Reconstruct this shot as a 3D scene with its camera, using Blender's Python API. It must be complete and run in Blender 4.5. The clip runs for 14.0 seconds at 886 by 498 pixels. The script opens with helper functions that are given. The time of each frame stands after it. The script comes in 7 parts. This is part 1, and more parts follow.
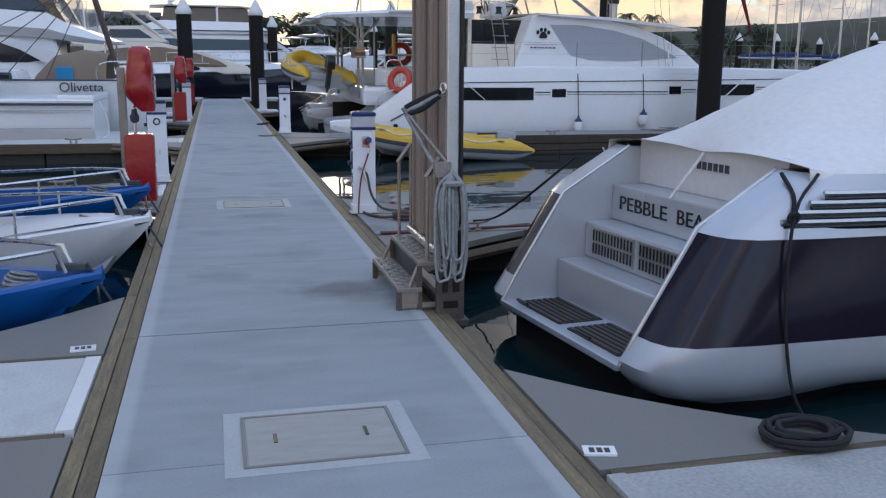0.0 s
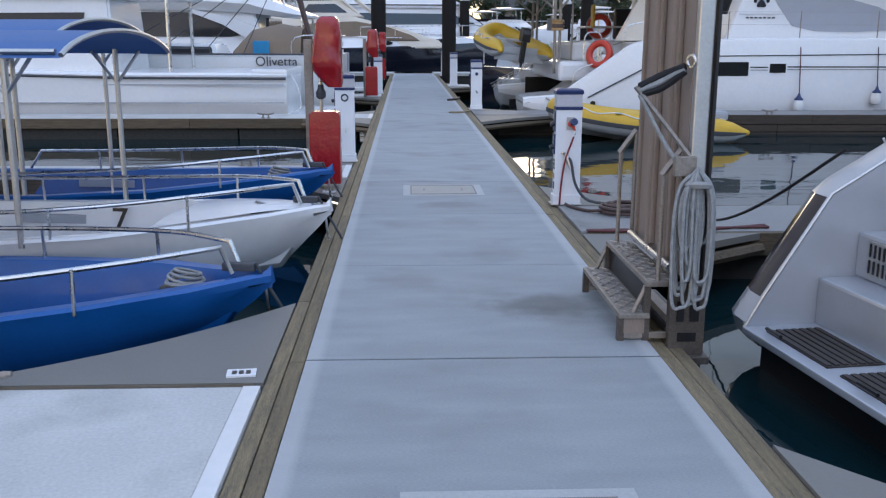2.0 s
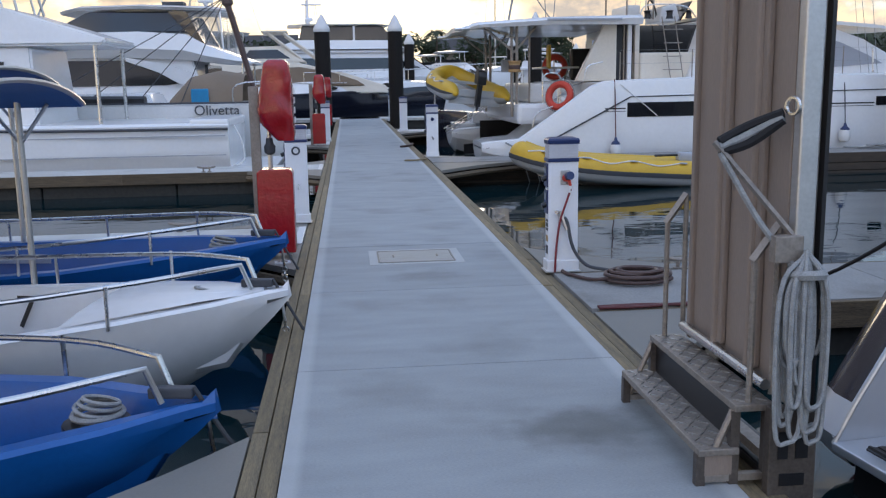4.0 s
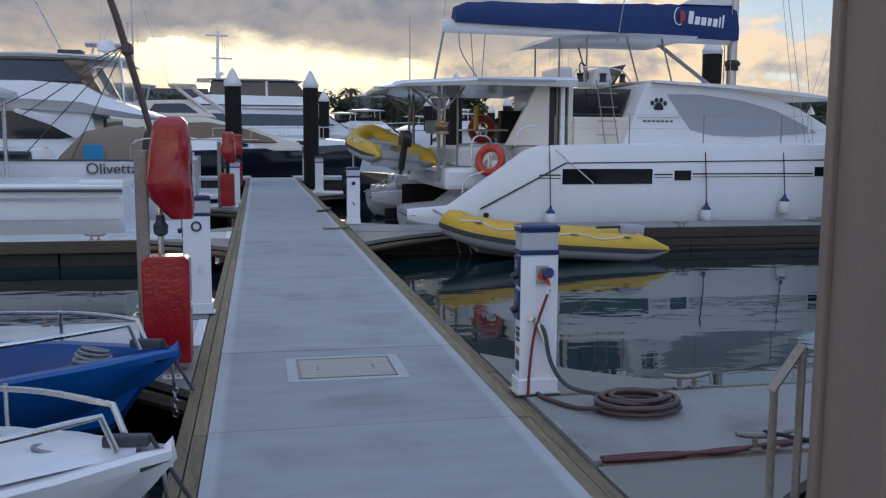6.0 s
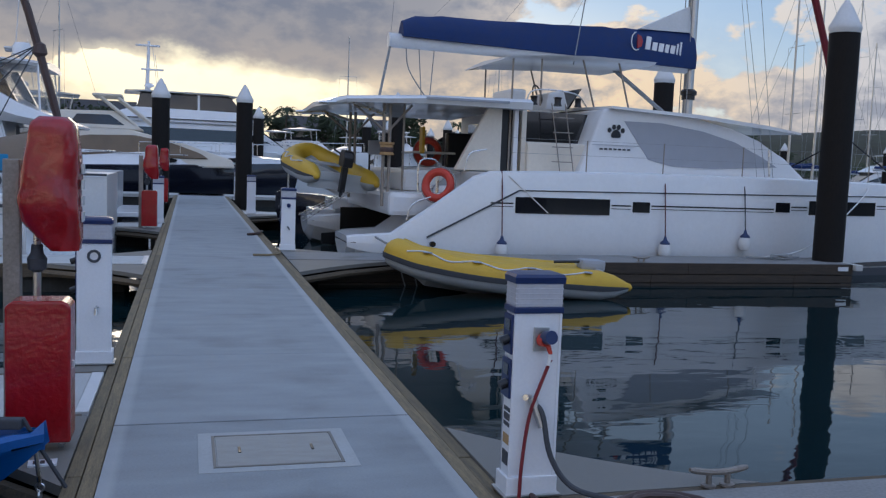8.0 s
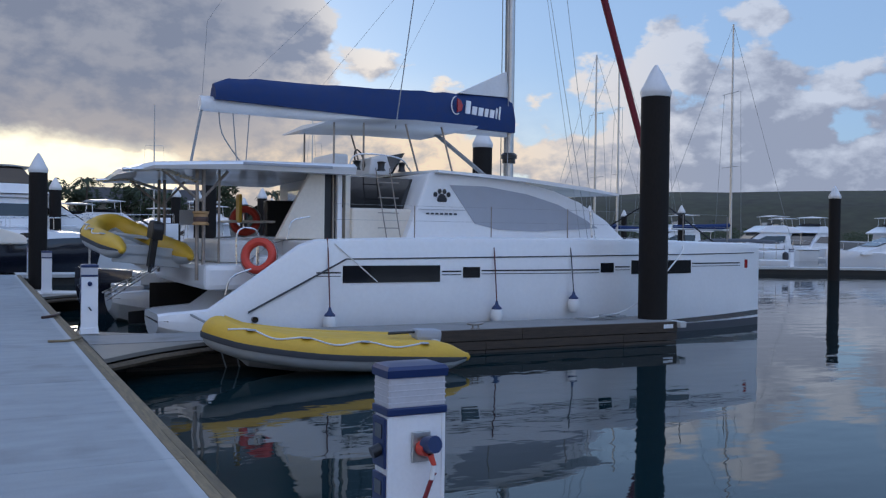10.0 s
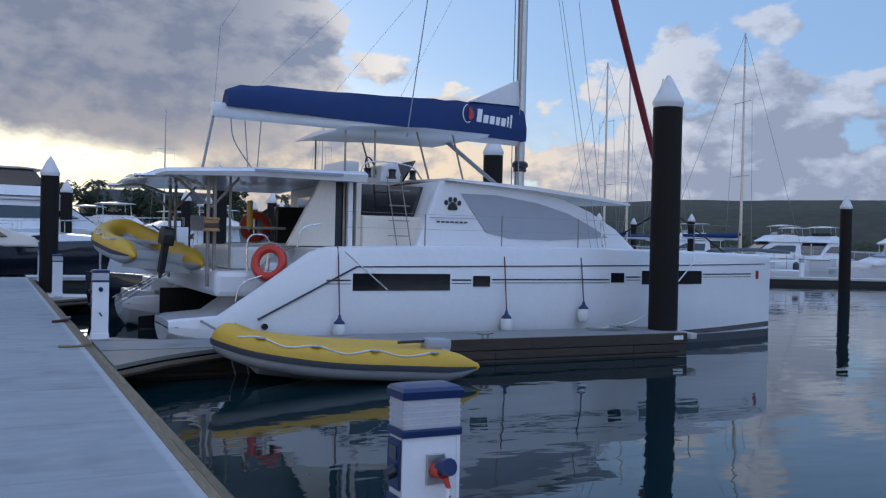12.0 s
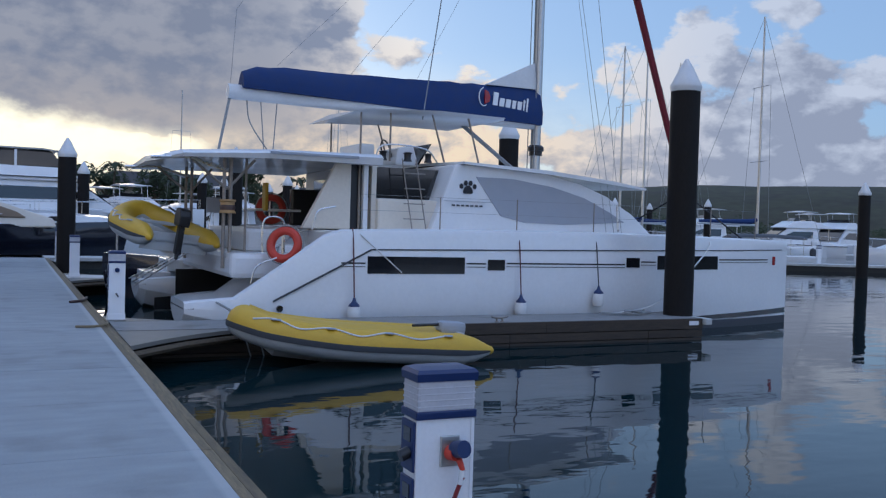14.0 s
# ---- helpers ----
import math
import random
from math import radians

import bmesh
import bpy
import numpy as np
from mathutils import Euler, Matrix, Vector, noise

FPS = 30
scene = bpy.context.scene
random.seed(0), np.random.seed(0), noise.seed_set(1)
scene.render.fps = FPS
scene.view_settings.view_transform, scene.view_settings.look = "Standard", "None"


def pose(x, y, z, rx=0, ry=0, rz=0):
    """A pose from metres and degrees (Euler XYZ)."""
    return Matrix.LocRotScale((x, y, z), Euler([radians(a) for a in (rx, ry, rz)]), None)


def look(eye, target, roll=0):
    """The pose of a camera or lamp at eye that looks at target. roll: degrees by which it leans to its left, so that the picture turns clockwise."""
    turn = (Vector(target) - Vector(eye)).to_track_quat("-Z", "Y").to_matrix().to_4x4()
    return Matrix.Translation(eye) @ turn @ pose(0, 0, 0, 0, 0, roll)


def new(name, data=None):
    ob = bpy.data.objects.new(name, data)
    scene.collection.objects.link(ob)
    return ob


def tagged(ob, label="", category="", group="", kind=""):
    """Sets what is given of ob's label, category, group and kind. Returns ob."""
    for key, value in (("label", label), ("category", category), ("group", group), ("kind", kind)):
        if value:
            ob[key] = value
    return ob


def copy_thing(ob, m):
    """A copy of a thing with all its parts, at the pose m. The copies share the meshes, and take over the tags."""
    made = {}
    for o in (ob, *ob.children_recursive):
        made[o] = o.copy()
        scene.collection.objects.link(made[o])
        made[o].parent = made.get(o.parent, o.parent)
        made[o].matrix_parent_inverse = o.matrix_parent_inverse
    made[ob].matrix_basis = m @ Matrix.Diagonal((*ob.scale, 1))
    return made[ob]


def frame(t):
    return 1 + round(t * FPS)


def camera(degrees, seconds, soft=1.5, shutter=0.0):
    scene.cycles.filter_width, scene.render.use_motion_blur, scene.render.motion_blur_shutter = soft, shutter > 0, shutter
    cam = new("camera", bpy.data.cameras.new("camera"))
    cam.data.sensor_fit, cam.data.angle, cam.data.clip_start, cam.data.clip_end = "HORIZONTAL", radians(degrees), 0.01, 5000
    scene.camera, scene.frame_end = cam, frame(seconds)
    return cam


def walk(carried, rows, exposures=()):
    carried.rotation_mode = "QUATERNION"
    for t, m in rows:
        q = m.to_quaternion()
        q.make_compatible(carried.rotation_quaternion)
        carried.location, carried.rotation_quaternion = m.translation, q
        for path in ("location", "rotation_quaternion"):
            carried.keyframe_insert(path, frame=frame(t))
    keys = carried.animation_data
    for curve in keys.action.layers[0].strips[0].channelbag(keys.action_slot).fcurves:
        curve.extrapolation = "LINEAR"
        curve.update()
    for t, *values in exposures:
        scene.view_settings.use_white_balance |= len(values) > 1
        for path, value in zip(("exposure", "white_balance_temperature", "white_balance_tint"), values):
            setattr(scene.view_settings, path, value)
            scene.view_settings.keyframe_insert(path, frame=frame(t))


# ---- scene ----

PATH = [
    (0, (-0.401, -1.887, 1.619), (0.071, 0.016, 1.224), 0.4),
    (0.5, (-0.422, -1.629, 1.615), (-0.134, 0.309, 1.214), -0.1),
    (1, (-0.382, -1.386, 1.599), (-0.241, 0.58, 1.258), -0.4),
    (1.5, (-0.321, -1.07, 1.598), (-0.295, 0.895, 1.225), 0.9),
    (2, (-0.392, -0.69, 1.579), (-0.312, 1.258, 1.130), 0.15),
    (4.3, (-0.578, 1.012, 1.578), (-0.326, 2.964, 1.221), -1.4),
    (4.5, (-0.575, 1.237, 1.568), (-0.255, 3.172, 1.173), -1.5),
    (5, (-0.642, 1.577, 1.607), (-0.226, 3.501, 1.252), 0.1),
    (5.5, (-0.648, 2.011, 1.655), (-0.164, 3.925, 1.333), -0.5),
    (6, (-0.598, 2.439, 1.65), (-0.205, 4.385, 1.412), 0.3),
    (6.5, (-0.525, 2.806, 1.641), (-0.149, 4.752, 1.371), 1.0),
    (7, (-0.504, 3.194, 1.628), (-0.081, 5.133, 1.38), 2.3),
    (7.5, (-0.493, 3.564, 1.615), (-0.044, 5.5, 1.399), 2.3),
    (8, (-0.487, 3.902, 1.621), (0.049, 5.82, 1.437), 2.2),
    (8.5, (-0.479, 4.295, 1.615), (0.241, 6.155, 1.465), 1.0),
    (9, (-0.425, 4.62, 1.604), (0.429, 6.425, 1.498), 0.2),
    (9.2, (-0.37, 4.693, 1.584), (0.506, 6.489, 1.502), 0.1),
    (11.3, (-0.378, 4.837, 1.676), (0.538, 6.614, 1.669), 1.2),
    (11.5, (-0.384, 4.835, 1.676), (0.522, 6.618, 1.668), 1.2),
    (12, (-0.392, 4.835, 1.675), (0.497, 6.626, 1.658), 1.3),
    (12.5, (-0.388, 4.846, 1.67), (0.489, 6.643, 1.644), 1.4),
    (13, (-0.396, 4.842, 1.672), (0.476, 6.641, 1.632), 1.6),
    (13.5, (-0.396, 4.85, 1.668), (0.471, 6.651, 1.619), 1.7),
    (14, (-0.388, 4.85, 1.667), (0.473, 6.655, 1.614), 1.7),
]
cam = camera(51.6, 14.0, soft=1.25)
walk(cam, [(t, look(eye, target, roll)) for t, eye, target, roll in PATH], exposures=[(0, 0.17, 6400, 10), (1.2, 0.22, 6500, 10), (1.5, 0.12, 6500, 10), (2.1, 0.55, 6500, 10), (4.6, 0.27, 6500, 10), (5.5, 0.24, 6400, 10), (6.0, -0.10, 6300, 10), (6.5, -0.30, 6200, 10), (7.5, -0.08, 6100, 10), (8.4, -0.38, 5900, 10), (9.1, -0.18, 5800, 10), (11.5, -0.17, 5550, 10), (14, -0.20, 5550, 10)])

# ---------------------------------------------------------------- world and sun
SUN_AZ, SUN_EL = radians(1.5), radians(6.5)      # azimuth from +y towards +x
SUN_DIR = Vector((math.sin(SUN_AZ) * math.cos(SUN_EL), math.cos(SUN_AZ) * math.cos(SUN_EL), math.sin(SUN_EL)))
WATER = -0.42


def build_world():
    w = bpy.data.worlds.new("dusk_sky")
    scene.world = w
    w.use_nodes = True
    nt = w.node_tree
    nt.nodes.clear()
    N, L = nt.nodes.new, nt.links.new

    def math_node(op, a, b=None, clamp=False):
        n = N("ShaderNodeMath")
        n.operation, n.use_clamp = op, clamp
        for k, v in enumerate((a, b)):
            if v is None:
                continue
            if isinstance(v, (int, float)):
                n.inputs[k].default_value = v
            else:
                L(v, n.inputs[k])
        return n.outputs[0]

    def ramp(v, lo, hi, a=0.0, b=1.0):
        n = N("ShaderNodeMapRange")
        n.interpolation_type = "SMOOTHSTEP"
        L(v, n.inputs[0])
        for k, x in zip((1, 2, 3, 4), (lo, hi, a, b)):
            n.inputs[k].default_value = x
        return n.outputs[0]

    def mix(f, a, b, kind="MIX"):
        n = N("ShaderNodeMix")
        n.data_type, n.blend_type = "RGBA", kind
        if isinstance(f, (int, float)):
            n.inputs[0].default_value = f
        else:
            L(f, n.inputs[0])
        for k, v in ((6, a), (7, b)):
            if isinstance(v, tuple):
                n.inputs[k].default_value = (*v, 1)
            else:
                L(v, n.inputs[k])
        return n.outputs[2]

    sky = N("ShaderNodeTexSky")
    sky.sky_type, sky.sun_disc = "NISHITA", False
    sky.sun_elevation, sky.sun_rotation = SUN_EL, SUN_AZ
    sky.air_density, sky.dust_density, sky.ozone_density = 1.0, 1.2, 2.0
    coord = N("ShaderNodeTexCoord").outputs["Generated"]
    sep = N("ShaderNodeSeparateXYZ")
    L(coord, sep.inputs[0])
    up = sep.outputs["Z"]

    def cloud_noise(shift, scale, detail, seed):
        m = N("ShaderNodeMapping")
        m.inputs["Location"].default_value = (*[s + seed for s in shift],)
        m.inputs["Scale"].default_value = (1, 1, 1.7)
        L(coord, m.inputs["Vector"])
        n = N("ShaderNodeTexNoise")
        n.inputs["Scale"].default_value = scale
        n.inputs["Detail"].default_value = detail
        n.inputs["Roughness"].default_value = 0.55
        L(m.outputs[0], n.inputs["Vector"])
        return n.outputs["Fac"]

    toward = SUN_DIR * 0.035
    big = cloud_noise((0, 0, 0), 4.2, 9, 3.7)
    lit = cloud_noise((toward.x, toward.y, toward.z + 0.03), 4.2, 9, 3.7)
    fine = cloud_noise((0, 0, 0), 13.0, 5, 1.3)
    near_sun = N("ShaderNodeVectorMath")
    near_sun.operation = "DOT_PRODUCT"
    L(coord, near_sun.inputs[0])
    near_sun.inputs[1].default_value = SUN_DIR
    sunward = near_sun.outputs["Value"]
    # the cloud deck is closed towards the sunset and breaks up away from it
    bank = math_node("MULTIPLY", ramp(sunward, 0.82, 0.975, 0.0, 0.17), ramp(up, 0.10, 0.165))
    low = ramp(up, 0.02, 0.14, 0.10, 0.0)
    low = math_node("SUBTRACT", low, math_node("MULTIPLY", math_node("MULTIPLY", ramp(up, 0.16, 0.32, 0.0, 0.07), ramp(sunward, 0.90, 0.72)), ramp(sunward, 0.35, 0.6)))
    thick = math_node("ADD", math_node("ADD", big, math_node("MULTIPLY", fine, 0.14)), math_node("ADD", bank, low))
    high_cover = ramp(thick, 0.555, 0.625)
    # lower sky: a closed bank over the sunset with a bright gap under it, heaped clouds to the east of it, clear blue above them
    az = math_node("MULTIPLY", math_node("ARCTAN2", sep.outputs["X"], sep.outputs["Y"]), 57.2958)
    el = math_node("MULTIPLY", math_node("ARCSINE", up), 57.2958)
    lump = cloud_noise((0, 0, 0), 6.5, 2, 9.1)
    puff = cloud_noise((0, 0, 0), 10.0, 10, 5.2)
    puff_lit = cloud_noise((toward.x * 0.5, toward.y * 0.5, toward.z * 0.5 + 0.014), 10.0, 10, 5.2)
    tops = math_node("SUBTRACT", ramp(az, 15, 21, 34, 9.6), ramp(az, 40, 50, 0.0, 1.6))
    tops = math_node("ADD", tops, math_node("MULTIPLY", math_node("SUBTRACT", lump, 0.5), 26.0))
    dens = math_node("ADD", math_node("MULTIPLY", math_node("SUBTRACT", tops, el), 0.16), math_node("MULTIPLY", math_node("SUBTRACT", puff, 0.5), 5.2))
    rim = math_node("ADD", el, math_node("MULTIPLY", math_node("SUBTRACT", puff, 0.5), 7.0))
    gap = math_node("MULTIPLY", math_node("MULTIPLY", ramp(rim, 6.3, 4.6), ramp(el, 0.3, 1.8)), ramp(az, 17, 9))
    dens = math_node("SUBTRACT", math_node("MINIMUM", dens, 1.6), math_node("MULTIPLY", gap, 1.75))
    low_cover = ramp(dens, -0.05, 0.30)
    lofty = ramp(el, 16, 27)
    cover = math_node("ADD", math_node("MULTIPLY", high_cover, lofty), math_node("MULTIPLY", low_cover, math_node("SUBTRACT", 1.0, lofty)))
    edge = math_node("MULTIPLY", math_node("SUBTRACT", big, lit), 11.0)
    light = math_node("ADD", edge, ramp(thick, 0.72, 0.56, -0.05, 0.55), clamp=True)
    horizon = ramp(up, 0.03, 0.20, 1.0, 0.0)
    warm = math_node("MULTIPLY", horizon, ramp(sunward, 0.35, 1.0, 0.05, 1.0))
    shade = mix(warm, (2.9, 3.15, 3.9), (3.6, 3.5, 3.7))
    bright = mix(warm, (8.6, 8.0, 7.4), (8.4, 6.9, 4.9))
    cloud = mix(light, shade, bright)
    relief = math_node("MULTIPLY", math_node("SUBTRACT", puff, puff_lit), 7.5)
    sunlit = math_node("ADD", math_node("ADD", relief, ramp(dens, 1.5, 0.1, -0.12, 0.42)), ramp(az, 30, 46, 0.50, 0.08), clamp=True)
    banked = math_node("MULTIPLY", ramp(az, 24, 14), ramp(el, 3.8, 6.0))
    sunlit = math_node("MULTIPLY", sunlit, math_node("SUBTRACT", 1.0, math_node("MULTIPLY", banked, 0.84)))
    low_shade = mix(ramp(az, 8, 30), (2.6, 2.75, 3.3), (3.7, 3.9, 4.6))
    low_shade = mix(math_node("MULTIPLY", math_node("MULTIPLY", ramp(el, 9.5, 2.0), ramp(az, 46, 22)), 0.85), low_shade, (6.2, 5.2, 4.3))
    low_bright = mix(ramp(el, 4, 13), (11.0, 8.3, 5.4), (10.6, 9.4, 8.0))
    low_bright = mix(ramp(az, 26, 46), low_bright, (6.8, 6.9, 7.3))
    cloud = mix(lofty, mix(sunlit, low_shade, low_bright), cloud)
    blue = mix(1.0, sky.outputs[0], (1.4, 1.66, 2.05), "MULTIPLY")
    blue = mix(0.6, blue, (4.6, 6.0, 8.2))
    glowing = math_node("MULTIPLY", ramp(el, 11, 3.5), ramp(az, 42, 8))
    gold = mix(ramp(puff, 0.42, 0.60), (16.0, 13.2, 8.6), (8.6, 7.0, 5.0))
    clear = mix(glowing, blue, gold)
    field = mix(cover, clear, cloud)
    # an overcast sky grows brighter towards the zenith
    zenith = mix(ramp(up, 0.38, 0.95), (1, 1, 1), (1.30, 1.43, 1.70))
    field = mix(1.0, field, zenith, "MULTIPLY")
    # clouds opposite the sunset are lit from the front
    facing = mix(ramp(sunward, 0.15, -0.75), (1, 1, 1), (1.66, 1.66, 1.72))
    field = mix(1.0, field, facing, "MULTIPLY")
    core = math_node("MULTIPLY", math_node("POWER", math_node("MAXIMUM", sunward, 0.0), 160.0), ramp(rim, 6.6, 4.8))
    total = mix(core, field, (17.0, 14.5, 9.5))
    bg = N("ShaderNodeBackground")
    L(total, bg.inputs["Color"])
    bg.inputs["Strength"].default_value = 0.1
    out = N("ShaderNodeOutputWorld")
    L(bg.outputs[0], out.inputs["Surface"])


build_world()
sun = new("sun", bpy.data.lights.new("sun", "SUN"))
sun.data.energy, sun.data.angle, sun.data.color = 0.3, radians(14), (1.0, 0.82, 0.6)
sun.matrix_world = look(SUN_DIR * 100, (0, 0, 0))

# ---------------------------------------------------------------- materials


def mat(name, color, rough=0.6, metal=0.0, vary=0.18, scale=6.0, grain=60.0, bump=0.0, spec=0.5, coat=0.0, tint=None,
        stretch=(1, 1, 1), spread=0.0, stain=0.0):
    """A surface with variation at two scales, in object space (metres)."""
    m = bpy.data.materials.new(name)
    m.use_nodes = True
    nt = m.node_tree
    b = nt.nodes["Principled BSDF"]
    N, L = nt.nodes.new, nt.links.new
    b.inputs["Roughness"].default_value, b.inputs["Metallic"].default_value = rough, metal
    b.inputs["Specular IOR Level"].default_value = spec
    b.inputs["Coat Weight"].default_value = coat
    coord = N("ShaderNodeTexCoord")
    mp = N("ShaderNodeMapping")
    mp.inputs["Scale"].default_value = stretch
    L(coord.outputs["Object"], mp.inputs[0])
    big, small = N("ShaderNodeTexNoise"), N("ShaderNodeTexNoise")
    big.inputs["Scale"].default_value, big.inputs["Detail"].default_value = scale, 5
    small.inputs["Scale"].default_value, small.inputs["Detail"].default_value = grain, 4
    L(mp.outputs[0], big.inputs["Vector"]), L(mp.outputs[0], small.inputs["Vector"])
    dark = tuple(c * (1 - vary) for c in (tint or color))
    lite = tuple(min(1, c * (1 + vary * 0.6)) for c in color)
    r = N("ShaderNodeValToRGB")
    r.color_ramp.elements[0].position, r.color_ramp.elements[1].position = 0.3, 0.7
    r.color_ramp.elements[0].color, r.color_ramp.elements[1].color = (*dark, 1), (*lite, 1)
    add = N("ShaderNodeMath")
    add.operation = "MULTIPLY_ADD"
    L(small.outputs["Fac"], add.inputs[0])
    add.inputs[1].default_value = 0.5
    half = N("ShaderNodeMath")
    half.operation = "MULTIPLY"
    L(big.outputs["Fac"], half.inputs[0])
    half.inputs[1].default_value = 0.5
    L(half.outputs[0], add.inputs[2])
    L(add.outputs[0], r.inputs[0])
    col = r.outputs[0]
    if spread:
        info, hsv = N("ShaderNodeObjectInfo"), N("ShaderNodeHueSaturation")
        mr = N("ShaderNodeMapRange")
        L(info.outputs["Random"], mr.inputs[0])
        mr.inputs[3].default_value, mr.inputs[4].default_value = 1 - spread, 1 + spread
        L(mr.outputs[0], hsv.inputs["Value"]), L(col, hsv.inputs["Color"])
        col = hsv.outputs[0]
    if stain:
        sn, sr, sm = N("ShaderNodeTexNoise"), N("ShaderNodeMapRange"), N("ShaderNodeMix")
        sn.inputs["Scale"].default_value, sn.inputs["Detail"].default_value = 1.3, 6
        L(coord.outputs["Object"], sn.inputs["Vector"]), L(sn.outputs["Fac"], sr.inputs[0])
        sr.inputs[1].default_value, sr.inputs[2].default_value, sr.inputs[4].default_value = 0.54, 0.72, stain
        sm.data_type, sm.blend_type = "RGBA", "MULTIPLY"
        L(sr.outputs[0], sm.inputs[0]), L(col, sm.inputs[6])
        sm.inputs[7].default_value = (0.45, 0.43, 0.40, 1)
        col = sm.outputs[2]
    L(col, b.inputs["Base Color"])
    rr = N("ShaderNodeMapRange")
    L(big.outputs["Fac"], rr.inputs[0])
    rr.inputs[3].default_value, rr.inputs[4].default_value = max(0.02, rough * 0.8), min(1, rough * 1.2)
    L(rr.outputs[0], b.inputs["Roughness"])
    if bump:
        bp = N("ShaderNodeBump")
        bp.inputs["Strength"].default_value, bp.inputs["Distance"].default_value = 0.6, bump
        L(add.outputs[0], bp.inputs["Height"]), L(bp.outputs[0], b.inputs["Normal"])
    return m


def water_material():
    m = mat("sea_water", (0.004, 0.018, 0.022), 0.03, vary=0.2, scale=0.2, grain=2)
    nt = m.node_tree
    b = nt.nodes["Principled BSDF"]
    N, L = nt.nodes.new, nt.links.new
    for link in list(b.inputs["Roughness"].links):
        nt.links.remove(link)
    b.inputs["Roughness"].default_value = 0.025
    b.inputs["IOR"].default_value = 1.33
    coord, mp = N("ShaderNodeTexCoord"), N("ShaderNodeMapping")
    mp.inputs["Scale"].default_value = (0.55, 1.0, 1)
    L(coord.outputs["Object"], mp.inputs[0])
    a, c = N("ShaderNodeTexNoise"), N("ShaderNodeTexNoise")
    a.inputs["Scale"].default_value, a.inputs["Detail"].default_value = 0.9, 2
    c.inputs["Scale"].default_value, c.inputs["Detail"].default_value = 3.5, 2
    L(mp.outputs[0], a.inputs["Vector"]), L(mp.outputs[0], c.inputs["Vector"])
    ad = N("ShaderNodeMath")
    ad.operation = "MULTIPLY_ADD"
    L(c.outputs["Fac"], ad.inputs[0])
    ad.inputs[1].default_value = 0.18
    L(a.outputs["Fac"], ad.inputs[2])
    bp = N("ShaderNodeBump")
    bp.inputs["Strength"].default_value, bp.inputs["Distance"].default_value = 1.0, 0.012
    L(ad.outputs[0], bp.inputs["Height"]), L(bp.outputs[0], b.inputs["Normal"])
    return m


def slab_material(name, base, margin, half_width):
    """Broom-finished concrete with a smooth lighter margin along both edges."""
    m = mat(name, base, 0.85, vary=0.22, scale=1.7, grain=70, bump=0.003, spec=0.25, stretch=(1, 3, 1), spread=0.05, stain=0.35)
    nt = m.node_tree
    b = nt.nodes["Principled BSDF"]
    N, L = nt.nodes.new, nt.links.new
    old = b.inputs["Base Color"].links[0].from_socket
    geo, sep = N("ShaderNodeTexCoord"), N("ShaderNodeSeparateXYZ")
    L(geo.outputs["Object"], sep.inputs[0])
    ab = N("ShaderNodeMath")
    ab.operation = "ABSOLUTE"
    L(sep.outputs["X"], ab.inputs[0])
    mr = N("ShaderNodeMapRange")
    L(ab.outputs[0], mr.inputs[0])
    mr.inputs[1].default_value, mr.inputs[2].default_value = half_width - margin - 0.012, half_width - margin + 0.03
    mr.inputs[4].default_value = 0.34
    mx = N("ShaderNodeMix")
    mx.data_type = "RGBA"
    L(mr.outputs[0], mx.inputs[0]), L(old, mx.inputs[6])
    mx.inputs[7].default_value = (0.58, 0.58, 0.57, 1)
    col = mx.outputs[2]
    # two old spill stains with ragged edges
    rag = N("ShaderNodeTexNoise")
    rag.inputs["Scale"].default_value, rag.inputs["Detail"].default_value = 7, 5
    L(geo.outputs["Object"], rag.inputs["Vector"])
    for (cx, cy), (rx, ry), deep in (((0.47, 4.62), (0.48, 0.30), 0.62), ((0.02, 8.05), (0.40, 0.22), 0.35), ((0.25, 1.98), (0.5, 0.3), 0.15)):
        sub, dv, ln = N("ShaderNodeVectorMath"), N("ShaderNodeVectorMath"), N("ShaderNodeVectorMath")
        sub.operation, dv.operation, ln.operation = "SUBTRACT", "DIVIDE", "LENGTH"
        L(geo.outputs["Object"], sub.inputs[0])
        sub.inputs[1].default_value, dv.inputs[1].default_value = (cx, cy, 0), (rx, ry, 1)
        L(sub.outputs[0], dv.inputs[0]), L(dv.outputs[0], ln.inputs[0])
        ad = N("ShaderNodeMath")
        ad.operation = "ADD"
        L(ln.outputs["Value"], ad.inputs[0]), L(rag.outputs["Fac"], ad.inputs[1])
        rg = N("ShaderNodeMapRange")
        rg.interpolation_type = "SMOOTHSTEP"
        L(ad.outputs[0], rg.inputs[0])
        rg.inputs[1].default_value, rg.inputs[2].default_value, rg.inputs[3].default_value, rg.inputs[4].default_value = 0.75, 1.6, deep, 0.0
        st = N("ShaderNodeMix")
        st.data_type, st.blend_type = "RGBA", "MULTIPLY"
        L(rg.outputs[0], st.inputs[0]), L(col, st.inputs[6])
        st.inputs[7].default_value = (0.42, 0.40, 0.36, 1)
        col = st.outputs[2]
    L(col, b.inputs["Base Color"])
    return m


